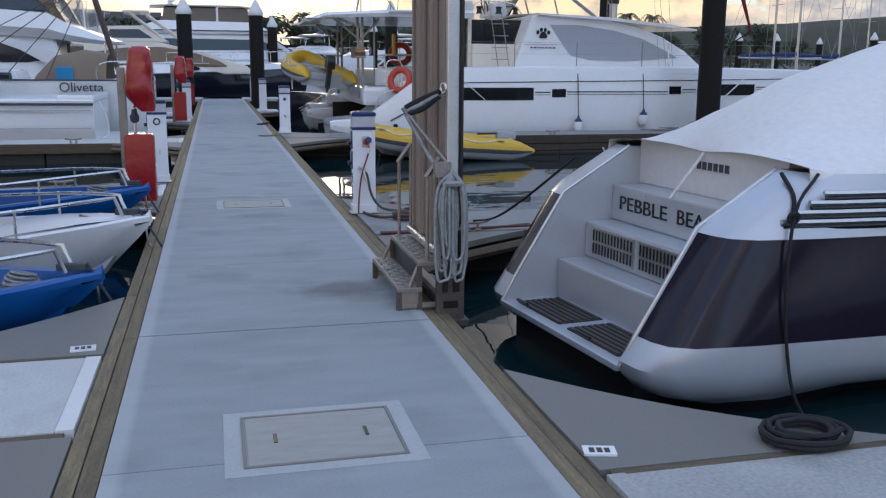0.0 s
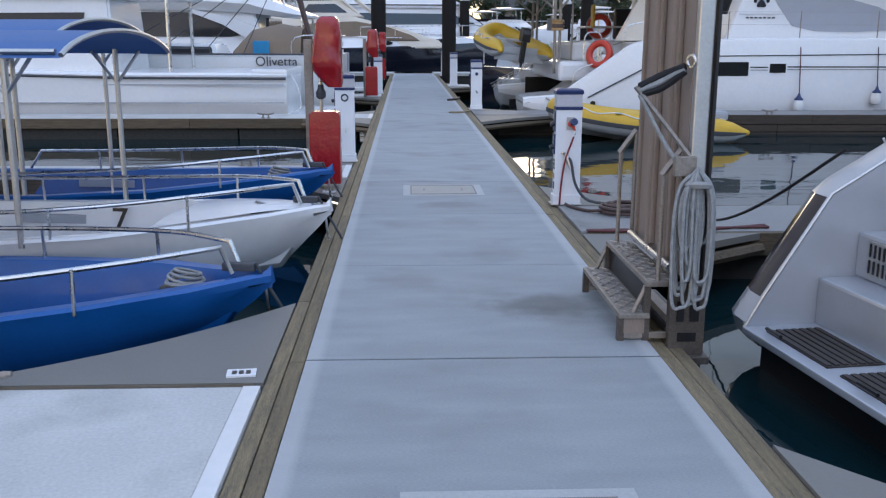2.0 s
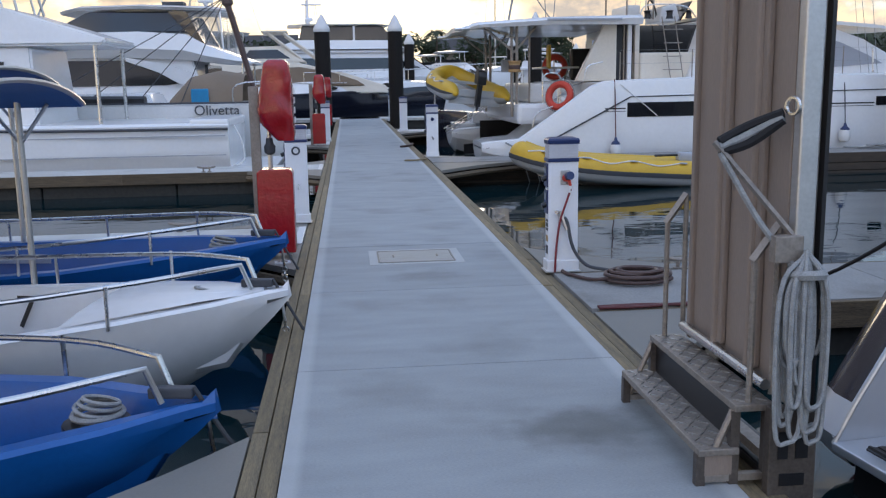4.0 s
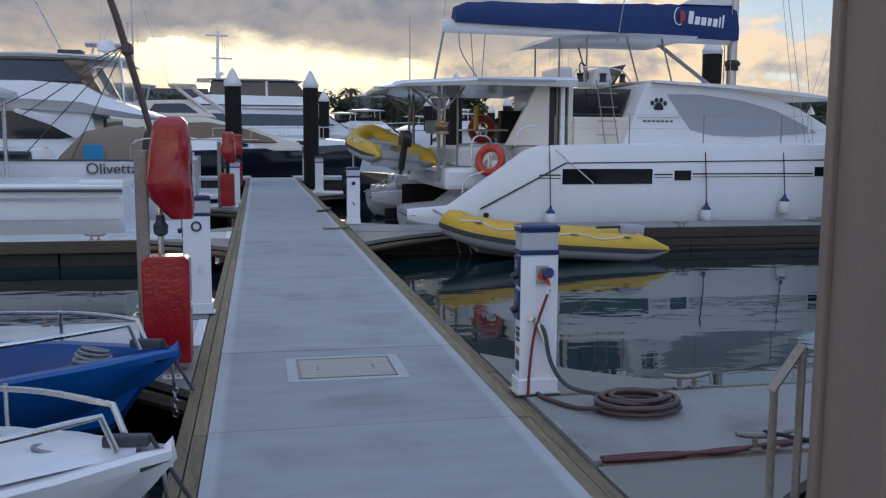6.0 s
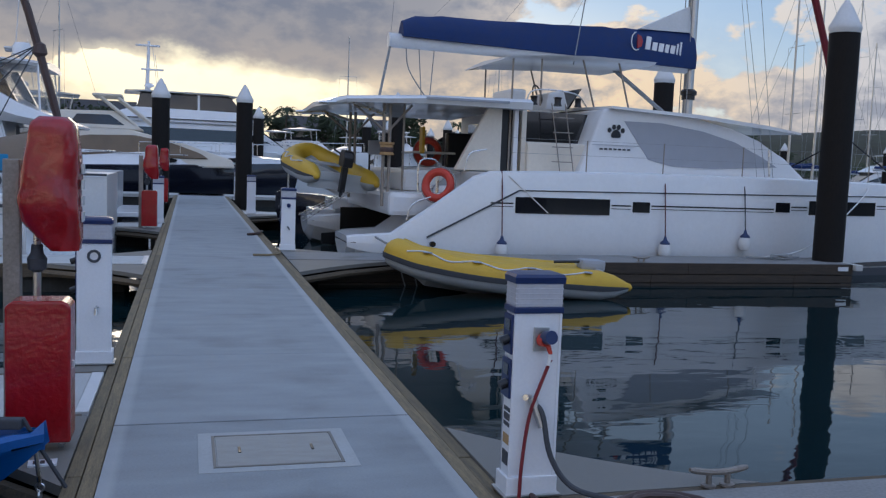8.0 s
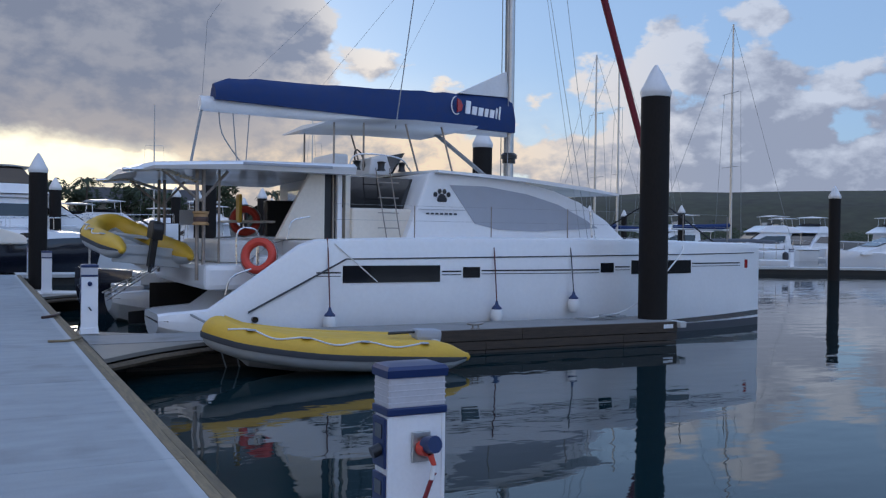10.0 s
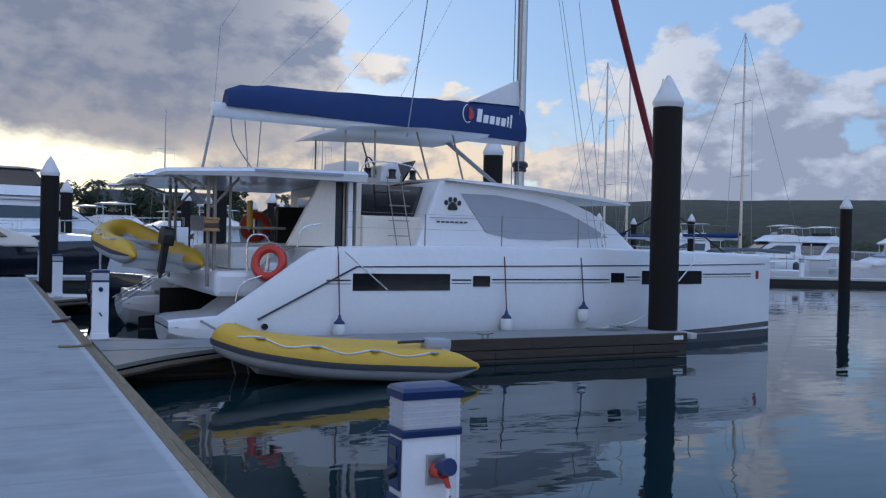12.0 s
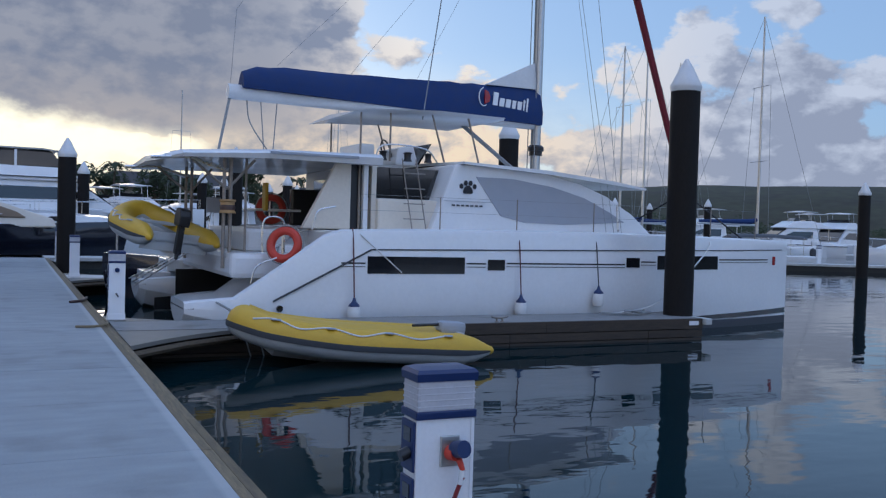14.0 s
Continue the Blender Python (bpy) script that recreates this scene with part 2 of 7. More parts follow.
M = dict(
    water=water_material(),
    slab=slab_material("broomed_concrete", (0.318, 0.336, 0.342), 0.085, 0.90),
    finger=mat("finger_concrete", (0.52, 0.52, 0.50), 0.75, vary=0.22, scale=1.6, grain=60, bump=0.003, spread=0.05, stain=0.5),
    fingerdark=mat("stained_finger_concrete", (0.25, 0.248, 0.24), 0.7, vary=0.3, scale=1.3, grain=50, bump=0.003, spread=0.05, stain=0.7),
    fingermid=mat("scuffed_finger_concrete", (0.37, 0.37, 0.36), 0.75, vary=0.35, scale=1.5, grain=50, bump=0.003, spread=0.05, stain=0.6),
    gusset=mat("grey_gusset_plate", (0.185, 0.177, 0.158), 0.6, vary=0.10, scale=3, grain=90, bump=0.001),
    float=mat("dark_float", (0.035, 0.034, 0.03), 0.85, vary=0.4, scale=3, grain=20, bump=0.01),
    timber=mat("weathered_timber", (0.225, 0.172, 0.095), 0.8, vary=0.45, scale=5, grain=45, bump=0.004, stretch=(9, 0.7, 9), spread=0.18, tint=(0.11, 0.092, 0.065)),
    timber_d=mat("dark_wet_timber", (0.060, 0.042, 0.028), 0.7, vary=0.5, scale=5, grain=45, bump=0.004, stretch=(0.7, 9, 9), spread=0.18, tint=(0.025, 0.02, 0.015)),
    boxwood=mat("golden_box_wood", (0.42, 0.26, 0.11), 0.6, vary=0.35, scale=6, grain=50, bump=0.002, stretch=(0.7, 9, 9)),
    timber_x=mat("weathered_timber_cross", (0.14, 0.105, 0.065), 0.8, vary=0.5, scale=5, grain=45, bump=0.004, stretch=(0.7, 9, 9), spread=0.18, tint=(0.07, 0.055, 0.038)),
    hatch=mat("hatch_lid", (0.34, 0.335, 0.31), 0.7, vary=0.25, scale=5, grain=120, bump=0.003, stretch=(1, 4, 1)),
    steel=mat("stainless", (0.62, 0.62, 0.61), 0.28, 1.0, vary=0.12, scale=9, grain=80),
    alu=mat("aluminium", (0.55, 0.55, 0.54), 0.4, 1.0, vary=0.15, scale=8, grain=60),
    gel=mat("white_gelcoat", (0.78, 0.79, 0.80), 0.22, vary=0.05, scale=1.2, grain=14, coat=0.3),
    gel2=mat("aged_white_gelcoat", (0.70, 0.70, 0.69), 0.35, vary=0.08, scale=1.5, grain=18, coat=0.1),
    cream=mat("cream_gelcoat", (0.72, 0.66, 0.56), 0.35, vary=0.08, scale=1.5, grain=18),
    silver=mat("silver_hull_paint", (0.50, 0.53, 0.57), 0.3, 0.25, vary=0.05, scale=1.4, grain=12, coat=0.4),
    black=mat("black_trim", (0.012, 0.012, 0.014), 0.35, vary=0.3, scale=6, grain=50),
    navy=mat("navy_hull", (0.010, 0.012, 0.022), 0.18, vary=0.2, scale=2, grain=20, coat=0.5),
    glass=mat("dark_boat_glass", (0.012, 0.013, 0.016), 0.08, vary=0.2, scale=3, grain=30, coat=0.6),
    screen=mat("grey_window_cover", (0.36, 0.38, 0.42), 0.7, vary=0.08, scale=4, grain=200),
    bluecloth=mat("blue_canvas", (0.004, 0.026, 0.120), 0.75, vary=0.25, scale=5, grain=90, bump=0.004),
    bluecanopy=mat("faded_blue_awning", (0.06, 0.14, 0.34), 0.6, vary=0.2, scale=4, grain=80, bump=0.002),
    blueboat=mat("blue_plastic_hull", (0.004, 0.092, 0.33), 0.38, vary=0.14, scale=4, grain=40, coat=0.15),
    bluecap=mat("blue_pedestal_plastic", (0.012, 0.028, 0.105), 0.35, vary=0.12, scale=9, grain=70),
    white=mat("white_powder_coat", (0.78, 0.79, 0.81), 0.4, vary=0.06, scale=4, grain=60, stain=0.12),
    red=mat("red_vinyl_cover", (0.33, 0.006, 0.010), 0.25, vary=0.22, scale=9, grain=34, bump=0.012, coat=0.35),
    orange=mat("orange_lifebuoy", (0.55, 0.055, 0.032), 0.55, vary=0.15, scale=10, grain=60),
    yellow=mat("yellow_inflatable", (0.62, 0.38, 0.025), 0.5, vary=0.14, scale=4, grain=60, bump=0.002),
    greytube=mat("grey_inflatable", (0.48, 0.50, 0.51), 0.5, vary=0.12, scale=4, grain=60),
    charcoal=mat("charcoal_rubber", (0.06, 0.065, 0.075), 0.7, vary=0.2, scale=6, grain=60),
    pile=mat("black_pile_sleeve", (0.013, 0.011, 0.010), 0.7, spec=0.25, vary=0.35, scale=3, grain=24, bump=0.004, stretch=(1, 1, 0.4)),
    bronze=mat("bronze_anodised_panel", (0.275, 0.218, 0.180), 0.55, 0.1, vary=0.16, scale=3, grain=50, stretch=(3, 3, 0.6)),
    ropegrey=mat("grey_rope", (0.30, 0.31, 0.31), 0.9, vary=0.4, scale=30, grain=200, bump=0.004),
    ropeblack=mat("black_rope", (0.015, 0.015, 0.017), 0.9, vary=0.4, scale=30, grain=200, bump=0.004),
    hose=mat("brown_hose", (0.078, 0.046, 0.040), 0.5, vary=0.25, scale=12, grain=90),
    redcable=mat("red_cable", (0.20, 0.012, 0.02), 0.5, vary=0.2, scale=12, grain=90),
    tan=mat("tan_canvas", (0.22, 0.165, 0.115), 0.8, vary=0.2, scale=2, grain=60, bump=0.01),
    teak=mat("teak_grating", (0.055, 0.045, 0.04), 0.6, vary=0.3, scale=6, grain=80, stretch=(1, 8, 1)),
    cover=mat("white_boat_cover", (0.74, 0.73, 0.71), 0.75, vary=0.10, scale=1.1, grain=20, bump=0.02),
    foliage=mat("dark_foliage", (0.035, 0.05, 0.018), 0.8, vary=0.5, scale=0.5, grain=4),
    palm=mat("palm_fronds", (0.03, 0.045, 0.015), 0.7, vary=0.4, scale=1, grain=8),
    trunk=mat("tree_trunk", (0.09, 0.07, 0.05), 0.9, vary=0.3, scale=3, grain=20, bump=0.02),
    hill=mat("scrub_hillside", (0.040, 0.042, 0.020), 0.95, vary=0.8, scale=0.022, grain=0.09, tint=(0.115, 0.085, 0.04)),
    roof=mat("dark_roof", (0.055, 0.05, 0.05), 0.8, vary=0.3, scale=1, grain=8),
    facade=mat("shaded_render_wall", (0.25, 0.22, 0.18), 0.8, vary=0.2, scale=1, grain=8),
    rock=mat("shore_rock", (0.10, 0.09, 0.075), 0.95, vary=0.5, scale=0.4, grain=2, bump=0.1),
    cyan=mat("bright_blue_cloth", (0.02, 0.22, 0.42), 0.8, vary=0.2, scale=6, grain=60),
    # weathered metal of the steps; also darkens the catamaran's backlit polished posts
    worn_backlit_alu=mat("weathered_backlit_metal", (0.32, 0.285, 0.25), 0.5, 0.55, vary=0.35, scale=7, grain=60, bump=0.002),
    apron=mat("smooth_hatch_surround", (0.41, 0.42, 0.415), 0.8, vary=0.15, scale=4, grain=60),
    maroon=mat("maroon_cable", (0.10, 0.02, 0.022), 0.55, vary=0.25, scale=12, grain=90),
    darkmetal=mat("dark_weathered_metal", (0.13, 0.11, 0.095), 0.5, 0.5, vary=0.4, scale=8, grain=60, bump=0.002),
    darkred=mat("faded_dark_red_canvas", (0.16, 0.012, 0.022), 0.75, vary=0.25, scale=4, grain=60, bump=0.003),
    vinyl=mat("clear_vinyl_curtain", (0.45, 0.46, 0.46), 0.15, vary=0.1, scale=3, grain=20),
    clearplastic=mat("frosted_lens", (0.50, 0.50, 0.53), 0.3, vary=0.1, scale=10, grain=60),
)

M["vinyl"].node_tree.nodes["Principled BSDF"].inputs["Alpha"].default_value = 0.35

# ---------------------------------------------------------------- builders
BASE = {}


def thing(name, label, category, at=(0, 0, 0), group="", kind=""):
    """An Empty at a thing's base; its parts are built in world coordinates round it."""
    ob = new(name)
    ob.empty_display_size = 0.2
    ob.location = at
    BASE[ob] = Vector(at)
    return tagged(ob, label, category, group, kind)


def finish(bm, sharp=35):
    bmesh.ops.remove_doubles(bm, verts=bm.verts, dist=1e-5)
    bmesh.ops.recalc_face_normals(bm, faces=bm.faces)
    lim = radians(sharp)
    for f in bm.faces:
        f.smooth = f.material_index == 0
        f.material_index = 0
    for e in bm.edges:
        if len(e.link_faces) == 2 and e.calc_face_angle(0) > lim:
            e.smooth = False


def part(name, bm, material, parent=None, label="", sharp=35, kind=""):
    """One mesh object, under a thing or a part where a parent is given."""
    base = BASE.get(parent, Vector((0, 0, 0)))
    finish(bm, sharp)
    if base.length:
        bmesh.ops.translate(bm, verts=bm.verts, vec=-base)
    me = bpy.data.meshes.new(name)
    bm.to_mesh(me)
    bm.free()
    me.materials.append(M[material])
    ob = new(name, me)
    ob.parent = parent
    BASE[ob] = base
    return tagged(ob, label, kind=kind)


def single(name, bm, material, label, category, at=(0, 0, 0), group="", kind="", sharp=35):
    """A thing that is one mesh, with its origin at its base."""
    finish(bm, sharp)
    bmesh.ops.translate(bm, verts=bm.verts, vec=-Vector(at))
    me = bpy.data.meshes.new(name)
    bm.to_mesh(me)
    bm.free()
    me.materials.append(M[material])
    ob = new(name, me)
    ob.location = at
    BASE[ob] = Vector(at)
    return tagged(ob, label, category, group, kind)


def flat(bm, before):
    """Marks faces made since then to stay flat-shaded."""
    for f in bm.faces:
        if f not in before:
            f.material_index = 1


def box(bm, x0, x1, y0, y1, z0, z1, bevel=0.0):
    before = set(bm.faces)
    vs = [bm.verts.new((x, y, z)) for x in (x0, x1) for y in (y0, y1) for z in (z0, z1)]
    fs = [bm.faces.new([vs[i] for i in q]) for q in ((0, 1, 3, 2), (4, 6, 7, 5), (0, 4, 5, 1), (2, 3, 7, 6), (0, 2, 6, 4), (1, 5, 7, 3))]
    if bevel:
        es = list({e for f in fs for e in f.edges})
        bmesh.ops.bevel(bm, geom=es, offset=bevel, segments=2, affect="EDGES", profile=0.6)
    flat(bm, before)
    return bm


def bx(*a, **k):
    return box(bmesh.new(), *a, **k)


def prism(bm, pts, axis, a, b, bevel=0.0):
    """A polygon, given in the two other axes in order, pushed along an axis from a to b."""
    before = set(bm.faces)

    def at(p, c):
        v = list(p)
        v.insert(axis, c)
        return v
    lo, hi = [bm.verts.new(at(p, a)) for p in pts], [bm.verts.new(at(p, b)) for p in pts]
    fs = [bm.faces.new(lo), bm.faces.new(hi[::-1])]
    n = len(pts)
    for i in range(n):
        fs.append(bm.faces.new((lo[i], hi[i], hi[(i + 1) % n], lo[(i + 1) % n])))
    if bevel:
        es = list({e for f in fs for e in f.edges})
        bmesh.ops.bevel(bm, geom=es, offset=bevel, segments=2, affect="EDGES", profile=0.6)
    flat(bm, before)
    return bm


def px(*a, **k):
    return prism(bmesh.new(), *a, **k)


def loft(bm, rows, closed=False, caps=True):
    vv = [[bm.verts.new(p) for p in row] for row in rows]
    n = len(rows[0])
    for a, b in zip(vv, vv[1:]):
        for i in range(n if closed else n - 1):
            j = (i + 1) % n
            try:
                bm.faces.new((a[i], a[j], b[j], b[i]))
            except ValueError:
                pass
    if caps:
        for row in (vv[0], vv[-1]):
            if len({tuple(round(c, 5) for c in v.co) for v in row}) > 2:
                try:
                    bm.faces.new(row)
                except ValueError:
                    pass
    return bm


def smooth_line(pts, per=6):
    """Catmull-Rom through the points."""
    p = [Vector(q) for q in pts]
    p = [2 * p[0] - p[1]] + p + [2 * p[-1] - p[-2]]
    out = []
    for i in range(1, len(p) - 2):
        for k in range(per):
            t = k / per
            a, b, c, d = p[i - 1:i + 3]
            out.append(0.5 * ((2 * b) + (c - a) * t + (2 * a - 5 * b + 4 * c - d) * t * t + (3 * b - a - 3 * c + d) * t ** 3))
    return out + [p[-2]]


def tube(bm, pts, r, seg=8, caps=True):
    """A round bar along points; r is one radius or one for each point."""
    p = [Vector(q) for q in pts]
    rs = r if isinstance(r, (list, tuple)) else [r] * len(p)
    rows, ref = [], None
    for i, q in enumerate(p):
        d = (p[min(i + 1, len(p) - 1)] - p[max(i - 1, 0)]).normalized()
        if ref is None:
            ref = Vector((0, 0, 1)) if abs(d.z) < 0.9 else Vector((1, 0, 0))
        u = d.cross(ref).normalized()
        w = u.cross(d).normalized()
        ref = w
        rows.append([q + (u * math.cos(a) + w * math.sin(a)) * rs[i] for a in (2 * math.pi * k / seg for k in range(seg))])
    return loft(bm, rows, closed=True, caps=caps)


def tb(pts, r, seg=8):
    return tube(bmesh.new(), pts, r, seg)


def lathe(bm, prof, c=(0, 0, 0), seg=20):
    """A profile of (radius, z) turned round the vertical through c."""
    rows = [[Vector((c[0] + r * math.cos(a), c[1] + r * math.sin(a), c[2] + z)) for a in (2 * math.pi * k / seg for k in range(seg))] for r, z in prof]
    return loft(bm, rows, closed=True)


def lt(*a, **k):
    return lathe(bmesh.new(), *a, **k)


def torus(bm, c, R, r, normal, seg=32, sub=10):
    n = Vector(normal).normalized()
    u = n.orthogonal().normalized()
    w = n.cross(u)
    rows = []
    for i in range(seg + 1):
        a = 2 * math.pi * i / seg
        d = u * math.cos(a) + w * math.sin(a)
        rows.append([Vector(c) + d * (R + r * math.cos(b)) + n * r * math.sin(b) for b in (2 * math.pi * k / sub for k in range(sub))])
    return loft(bm, rows, closed=True, caps=False)


def lettering(name, text, size, material, parent, m, depth=0.004, label="", width=None):
    """Raised letters from the built-in font, centred on the pose m."""
    cu = bpy.data.curves.new(name, "FONT")
    cu.body, cu.size, cu.extrude, cu.align_x, cu.align_y = text, size, depth, "CENTER", "CENTER"
    tmp = bpy.data.objects.new(name, cu)
    me = bpy.data.meshes.new_from_object(tmp)
    bpy.data.objects.remove(tmp)
    if width:
        xs = [v.co.x for v in me.vertices]
        k = width / (max(xs) - min(xs))
        for v in me.vertices:
            v.co.x *= k
    base = BASE.get(parent, Vector((0, 0, 0)))
    me.transform(Matrix.Translation(-base) @ m)
    me.materials.clear()
    me.materials.append(M[material])
    ob = new(name, me)
    ob.parent = parent
    return tagged(ob, label)

# ---------------------------------------------------------------- water
bm = bmesh.new()
loft(bm, [[(-4000, -4000, WATER), (4000, -4000, WATER)], [(-4000, 4000, WATER), (4000, 4000, WATER)]], caps=False)
water = single("water", bm, "water", "calm dark teal marina water with soft ripples", "water", kind="structure")

# ---------------------------------------------------------------- main dock
DOCK_A, DOCK_B = -8.0, 44.0
dock = thing("dock", "floating concrete walkway dock with timber edge boards", "dock", (0, 0, 0), kind="structure")
part("pontoon", bx(-0.93, 0.93, DOCK_A, DOCK_B, -0.75, -0.09), "float", dock, "dark concrete float under the deck")
SECTION = 5.85
HATCHES = [1.95, 8.95]


def dock_slabs():
    start = 3.7 - 2 * SECTION
    k = 0
    y = start
    while y < DOCK_B:
        for j in range(3):
            y0, y1 = y + j * SECTION / 3, y + (j + 1) * SECTION / 3
            y0 += 0.010 if j == 0 else 0.0025
            y1 -= 0.010 if j == 2 else 0.0025
            y1 = min(y1, DOCK_B)
            if y1 > y0:
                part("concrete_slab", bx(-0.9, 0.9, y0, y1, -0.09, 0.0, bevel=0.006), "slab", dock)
            if j == 0:
                part("joint_seal", bx(-0.9, 0.9, y - 0.0095, y + 0.0095, -0.09, -0.005), "charcoal", dock)
            elif y1 < DOCK_B:
                part("joint_seal", bx(-0.9, 0.9, y0 - 0.0045, y0 - 0.0005, -0.09, -0.003), "charcoal", dock)
        y += SECTION
        k += 1


def hatch(y):
    h = thing("deck_hatch", "flush concrete access hatch with steel frame and slot handles", "hatch", (0, y, 0.0), group="dock hatches")
    bm = bmesh.new()
    for x0, x1, y0, y1 in ((-0.345, 0.345, y - 0.28, y - 0.265), (-0.345, 0.345, y + 0.265, y + 0.28), (-0.345, -0.33, y - 0.265, y + 0.265), (0.33, 0.345, y - 0.265, y + 0.265)):
        box(bm, x0, x1, y0, y1, 0.0, 0.008)
    part("hatch_frame", bm, "gusset", h, "thin metal frame")
    part("apron", bx(-0.42, 0.42, y - 0.35, y + 0.35, -0.004, 0.003), "apron", h, "smooth concrete surround")
    part("hatch_lid", bx(-0.325, 0.325, y - 0.26, y + 0.26, 0.0, 0.007, bevel=0.002), "hatch", h)
    for x in (-0.2, 0.2):
        part("handle_slot", bx(x - 0.008, x + 0.008, y - 0.05, y + 0.05, 0.007, 0.010, bevel=0.002), "black", h, "dark recessed lifting slot")


for y in HATCHES:
    hatch(y)


def edge_boards():
    rnd = random.Random(4)
    for s in (-1, 1):
        for k, (a, b, top) in enumerate(((0.905, 0.985, -0.008), (0.990, 1.065, -0.014))):
            y = DOCK_A + 1.1 * k
            while y < DOCK_B:
                e = min(DOCK_B, y + 3.9)
                x0, x1 = sorted((s * a, s * b))
                part("edge_board", bx(x0, x1, y + 0.004, e - 0.004, -0.21 - 0.01 * k, top + rnd.uniform(-0.004, 0.002), bevel=0.008), "timber", dock)
                y += 3.9


# ---------------------------------------------------------------- finger piers


def finger(name, side, y0, y1, length, near_run, far_run, label, deck="finger", boards="timber_x"):
    """A finger pier off the dock: slab, timber edges, floats and the triangular gussets at its root."""
    s = side
    xa, xb = 1.07, 1.07 + length
    f = thing(name, label, "finger pier", (s * xa, (y0 + y1) / 2, 0), group="finger piers", kind="structure")

    def X(a, b):
        return sorted((s * a, s * b))
    x = xa + 0.085
    k = 0
    while x < xb - 0.05:
        e = min(xb, x + 2.4)
        part("concrete_slab", bx(*X(x, e - 0.006), y0 + 0.06, y1 - 0.06, -0.08, 0.0, bevel=0.004), deck, f)
        x = e
        k += 1
    for yy in (y0, y1 - 0.055):
        x = xa + 0.04
        while x < xb - 0.05:
            e = min(xb, x + 3.6)
            part("edge_board", bx(*X(x, e - 0.006), yy, yy + 0.055, -0.20, -0.006, bevel=0.006), boards, f)
            x = e
    if boards == "timber_d":
        for z0, z1, out in ((-0.36, -0.215, 0.012), (-0.52, -0.375, 0.02)):
            x = xa + 0.5
            while x < xb - 0.05:
                e = min(xb, x + 3.0)
                part("waler_board", bx(*X(x, e - 0.008), y0 + out, y0 + out + 0.05, z0, z1, bevel=0.006), boards, f)
                x = e
        part("end_fender", bx(*X(xb - 0.02, xb + 0.14), y0 - 0.1, y1 + 0.05, -0.12, 0.0, bevel=0.02), "finger", f, "pale end bracket round the pile")
        part("berth_sign", bx(*X(xb - 0.35, xb - 0.12), y0 - 0.008, y0 - 0.001, -0.13, -0.05), "gel", f, "small white berth plate")
    for x in np.arange(xa + 0.3, xb - 1.0, 2.4):
        part("float", bx(*X(x, min(xb - 0.1, x + 2.37)), y0 + 0.07, y1 - 0.07, -0.7, -0.082, bevel=0.02), "float", f)
    part("root_plate", bx(*X(xa + 0.002, xa + 0.082), y0 + 0.06, y1 - 0.06, -0.06, 0.006, bevel=0.003), "gel2" if deck == "finger" else deck, f, "pale painted hinge strip")
    for yy, run, d in ((y0, near_run, -1), (y1, far_run, 1)):
        if not run:
            continue
        pts = [(s * xa, yy + d * 0.004)]
        n = 8
        for i in range(n + 1):
            u = i / n
            bow = 0.10 * run * math.sin(math.pi * u)
            pts.append((s * (xa + run * 1.15 * (1 - u) - bow * 0.6), yy + d * (0.004 + run * u - bow * 0.6)))
        part("gusset_plate", px([(p[0], p[1]) for p in pts], 2, -0.06, -0.004), "gusset", f, "smooth grey corner plate")
        a, b = Vector((s * (xa + run * 1.15), yy + d * 0.03, -0.13)), Vector((s * xa, yy + d * run, -0.13))
        part("gusset_board", tb([a, (a + b) / 2 - Vector((s * 0.06 * run, d * 0.06 * run, 0)), b], 0.05, 6), "timber_x", f)
    return f


finger("finger_pier_1", 1, 0.02, 1.35, 11.0, 1.3, 1.3, "pale concrete finger pier with grey corner plates beside the motor yacht", "fingermid")
finger("finger_pier_2", 1, 6.70, 8.02, 7.0, 1.3, 1.22, "pale concrete finger pier with a coiled hose and power pedestal", "fingerdark")
finger("finger_pier_3", 1, 18.70, 20.00, 10.8, 1.6, 0.9, "pale concrete finger pier beside the white catamaran", "fingerdark", "timber_d")
finger("finger_pier_4", -1, 2.20, 3.40, 9.0, 1.2, 1.33, "pale concrete finger pier with cleats beside the hire boats")
finger("finger_pier_5", -1, 9.80, 11.0, 9.0, 1.25, 0.9, "pale concrete finger pier behind the hire boats")
finger("finger_pier_6", -1, 17.9, 19.1, 12.0, 1.2, 0.9, "pale concrete finger pier in front of white motor boats")
finger("finger_pier_7", -1, 25.0, 26.2, 12.0, 1.2, 0.9, "pale concrete finger pier further along the dock")
finger("finger_pier_8", 1, 30.5, 31.7, 11.0, 1.2, 0.9, "pale concrete finger pier beyond the catamaran")

# ---------------------------------------------------------------- piles


def pile(x, y, top, r=0.29, cone=0.55, label="black sleeved marina pile with a white conical cap", bottom=-1.5):
    p = thing("mooring_pile", label, "mooring pile", (x, y, WATER), group="mooring piles")
    part("pile_shaft", lt([(r, bottom), (r, top - cone)], (x, y, 0), 24), "pile", p)
    c = top - cone
    part("pile_cap", lt([(r * 1.02, c - 0.1), (r * 1.08, c - 0.02), (r * 1.08, c + 0.02), (r * 0.86, c + cone * 0.25), (r * 0.45, c + cone * 0.7), (0.03, c + cone)], (x, y, 0), 24), "gel2", p, "white cone cap")
    return p


pile(11.78, 19.35, 5.10)
pile(1.42, 38.0, 4.20)
pile(-1.42, 36.3, 4.12)
pile(13.0, 28.6, 4.9)
pile(7.5, 40.0, 4.4, 0.27)
pile(3.2, 56.0, 4.4)
pile(2.1, 62.0, 4.4)
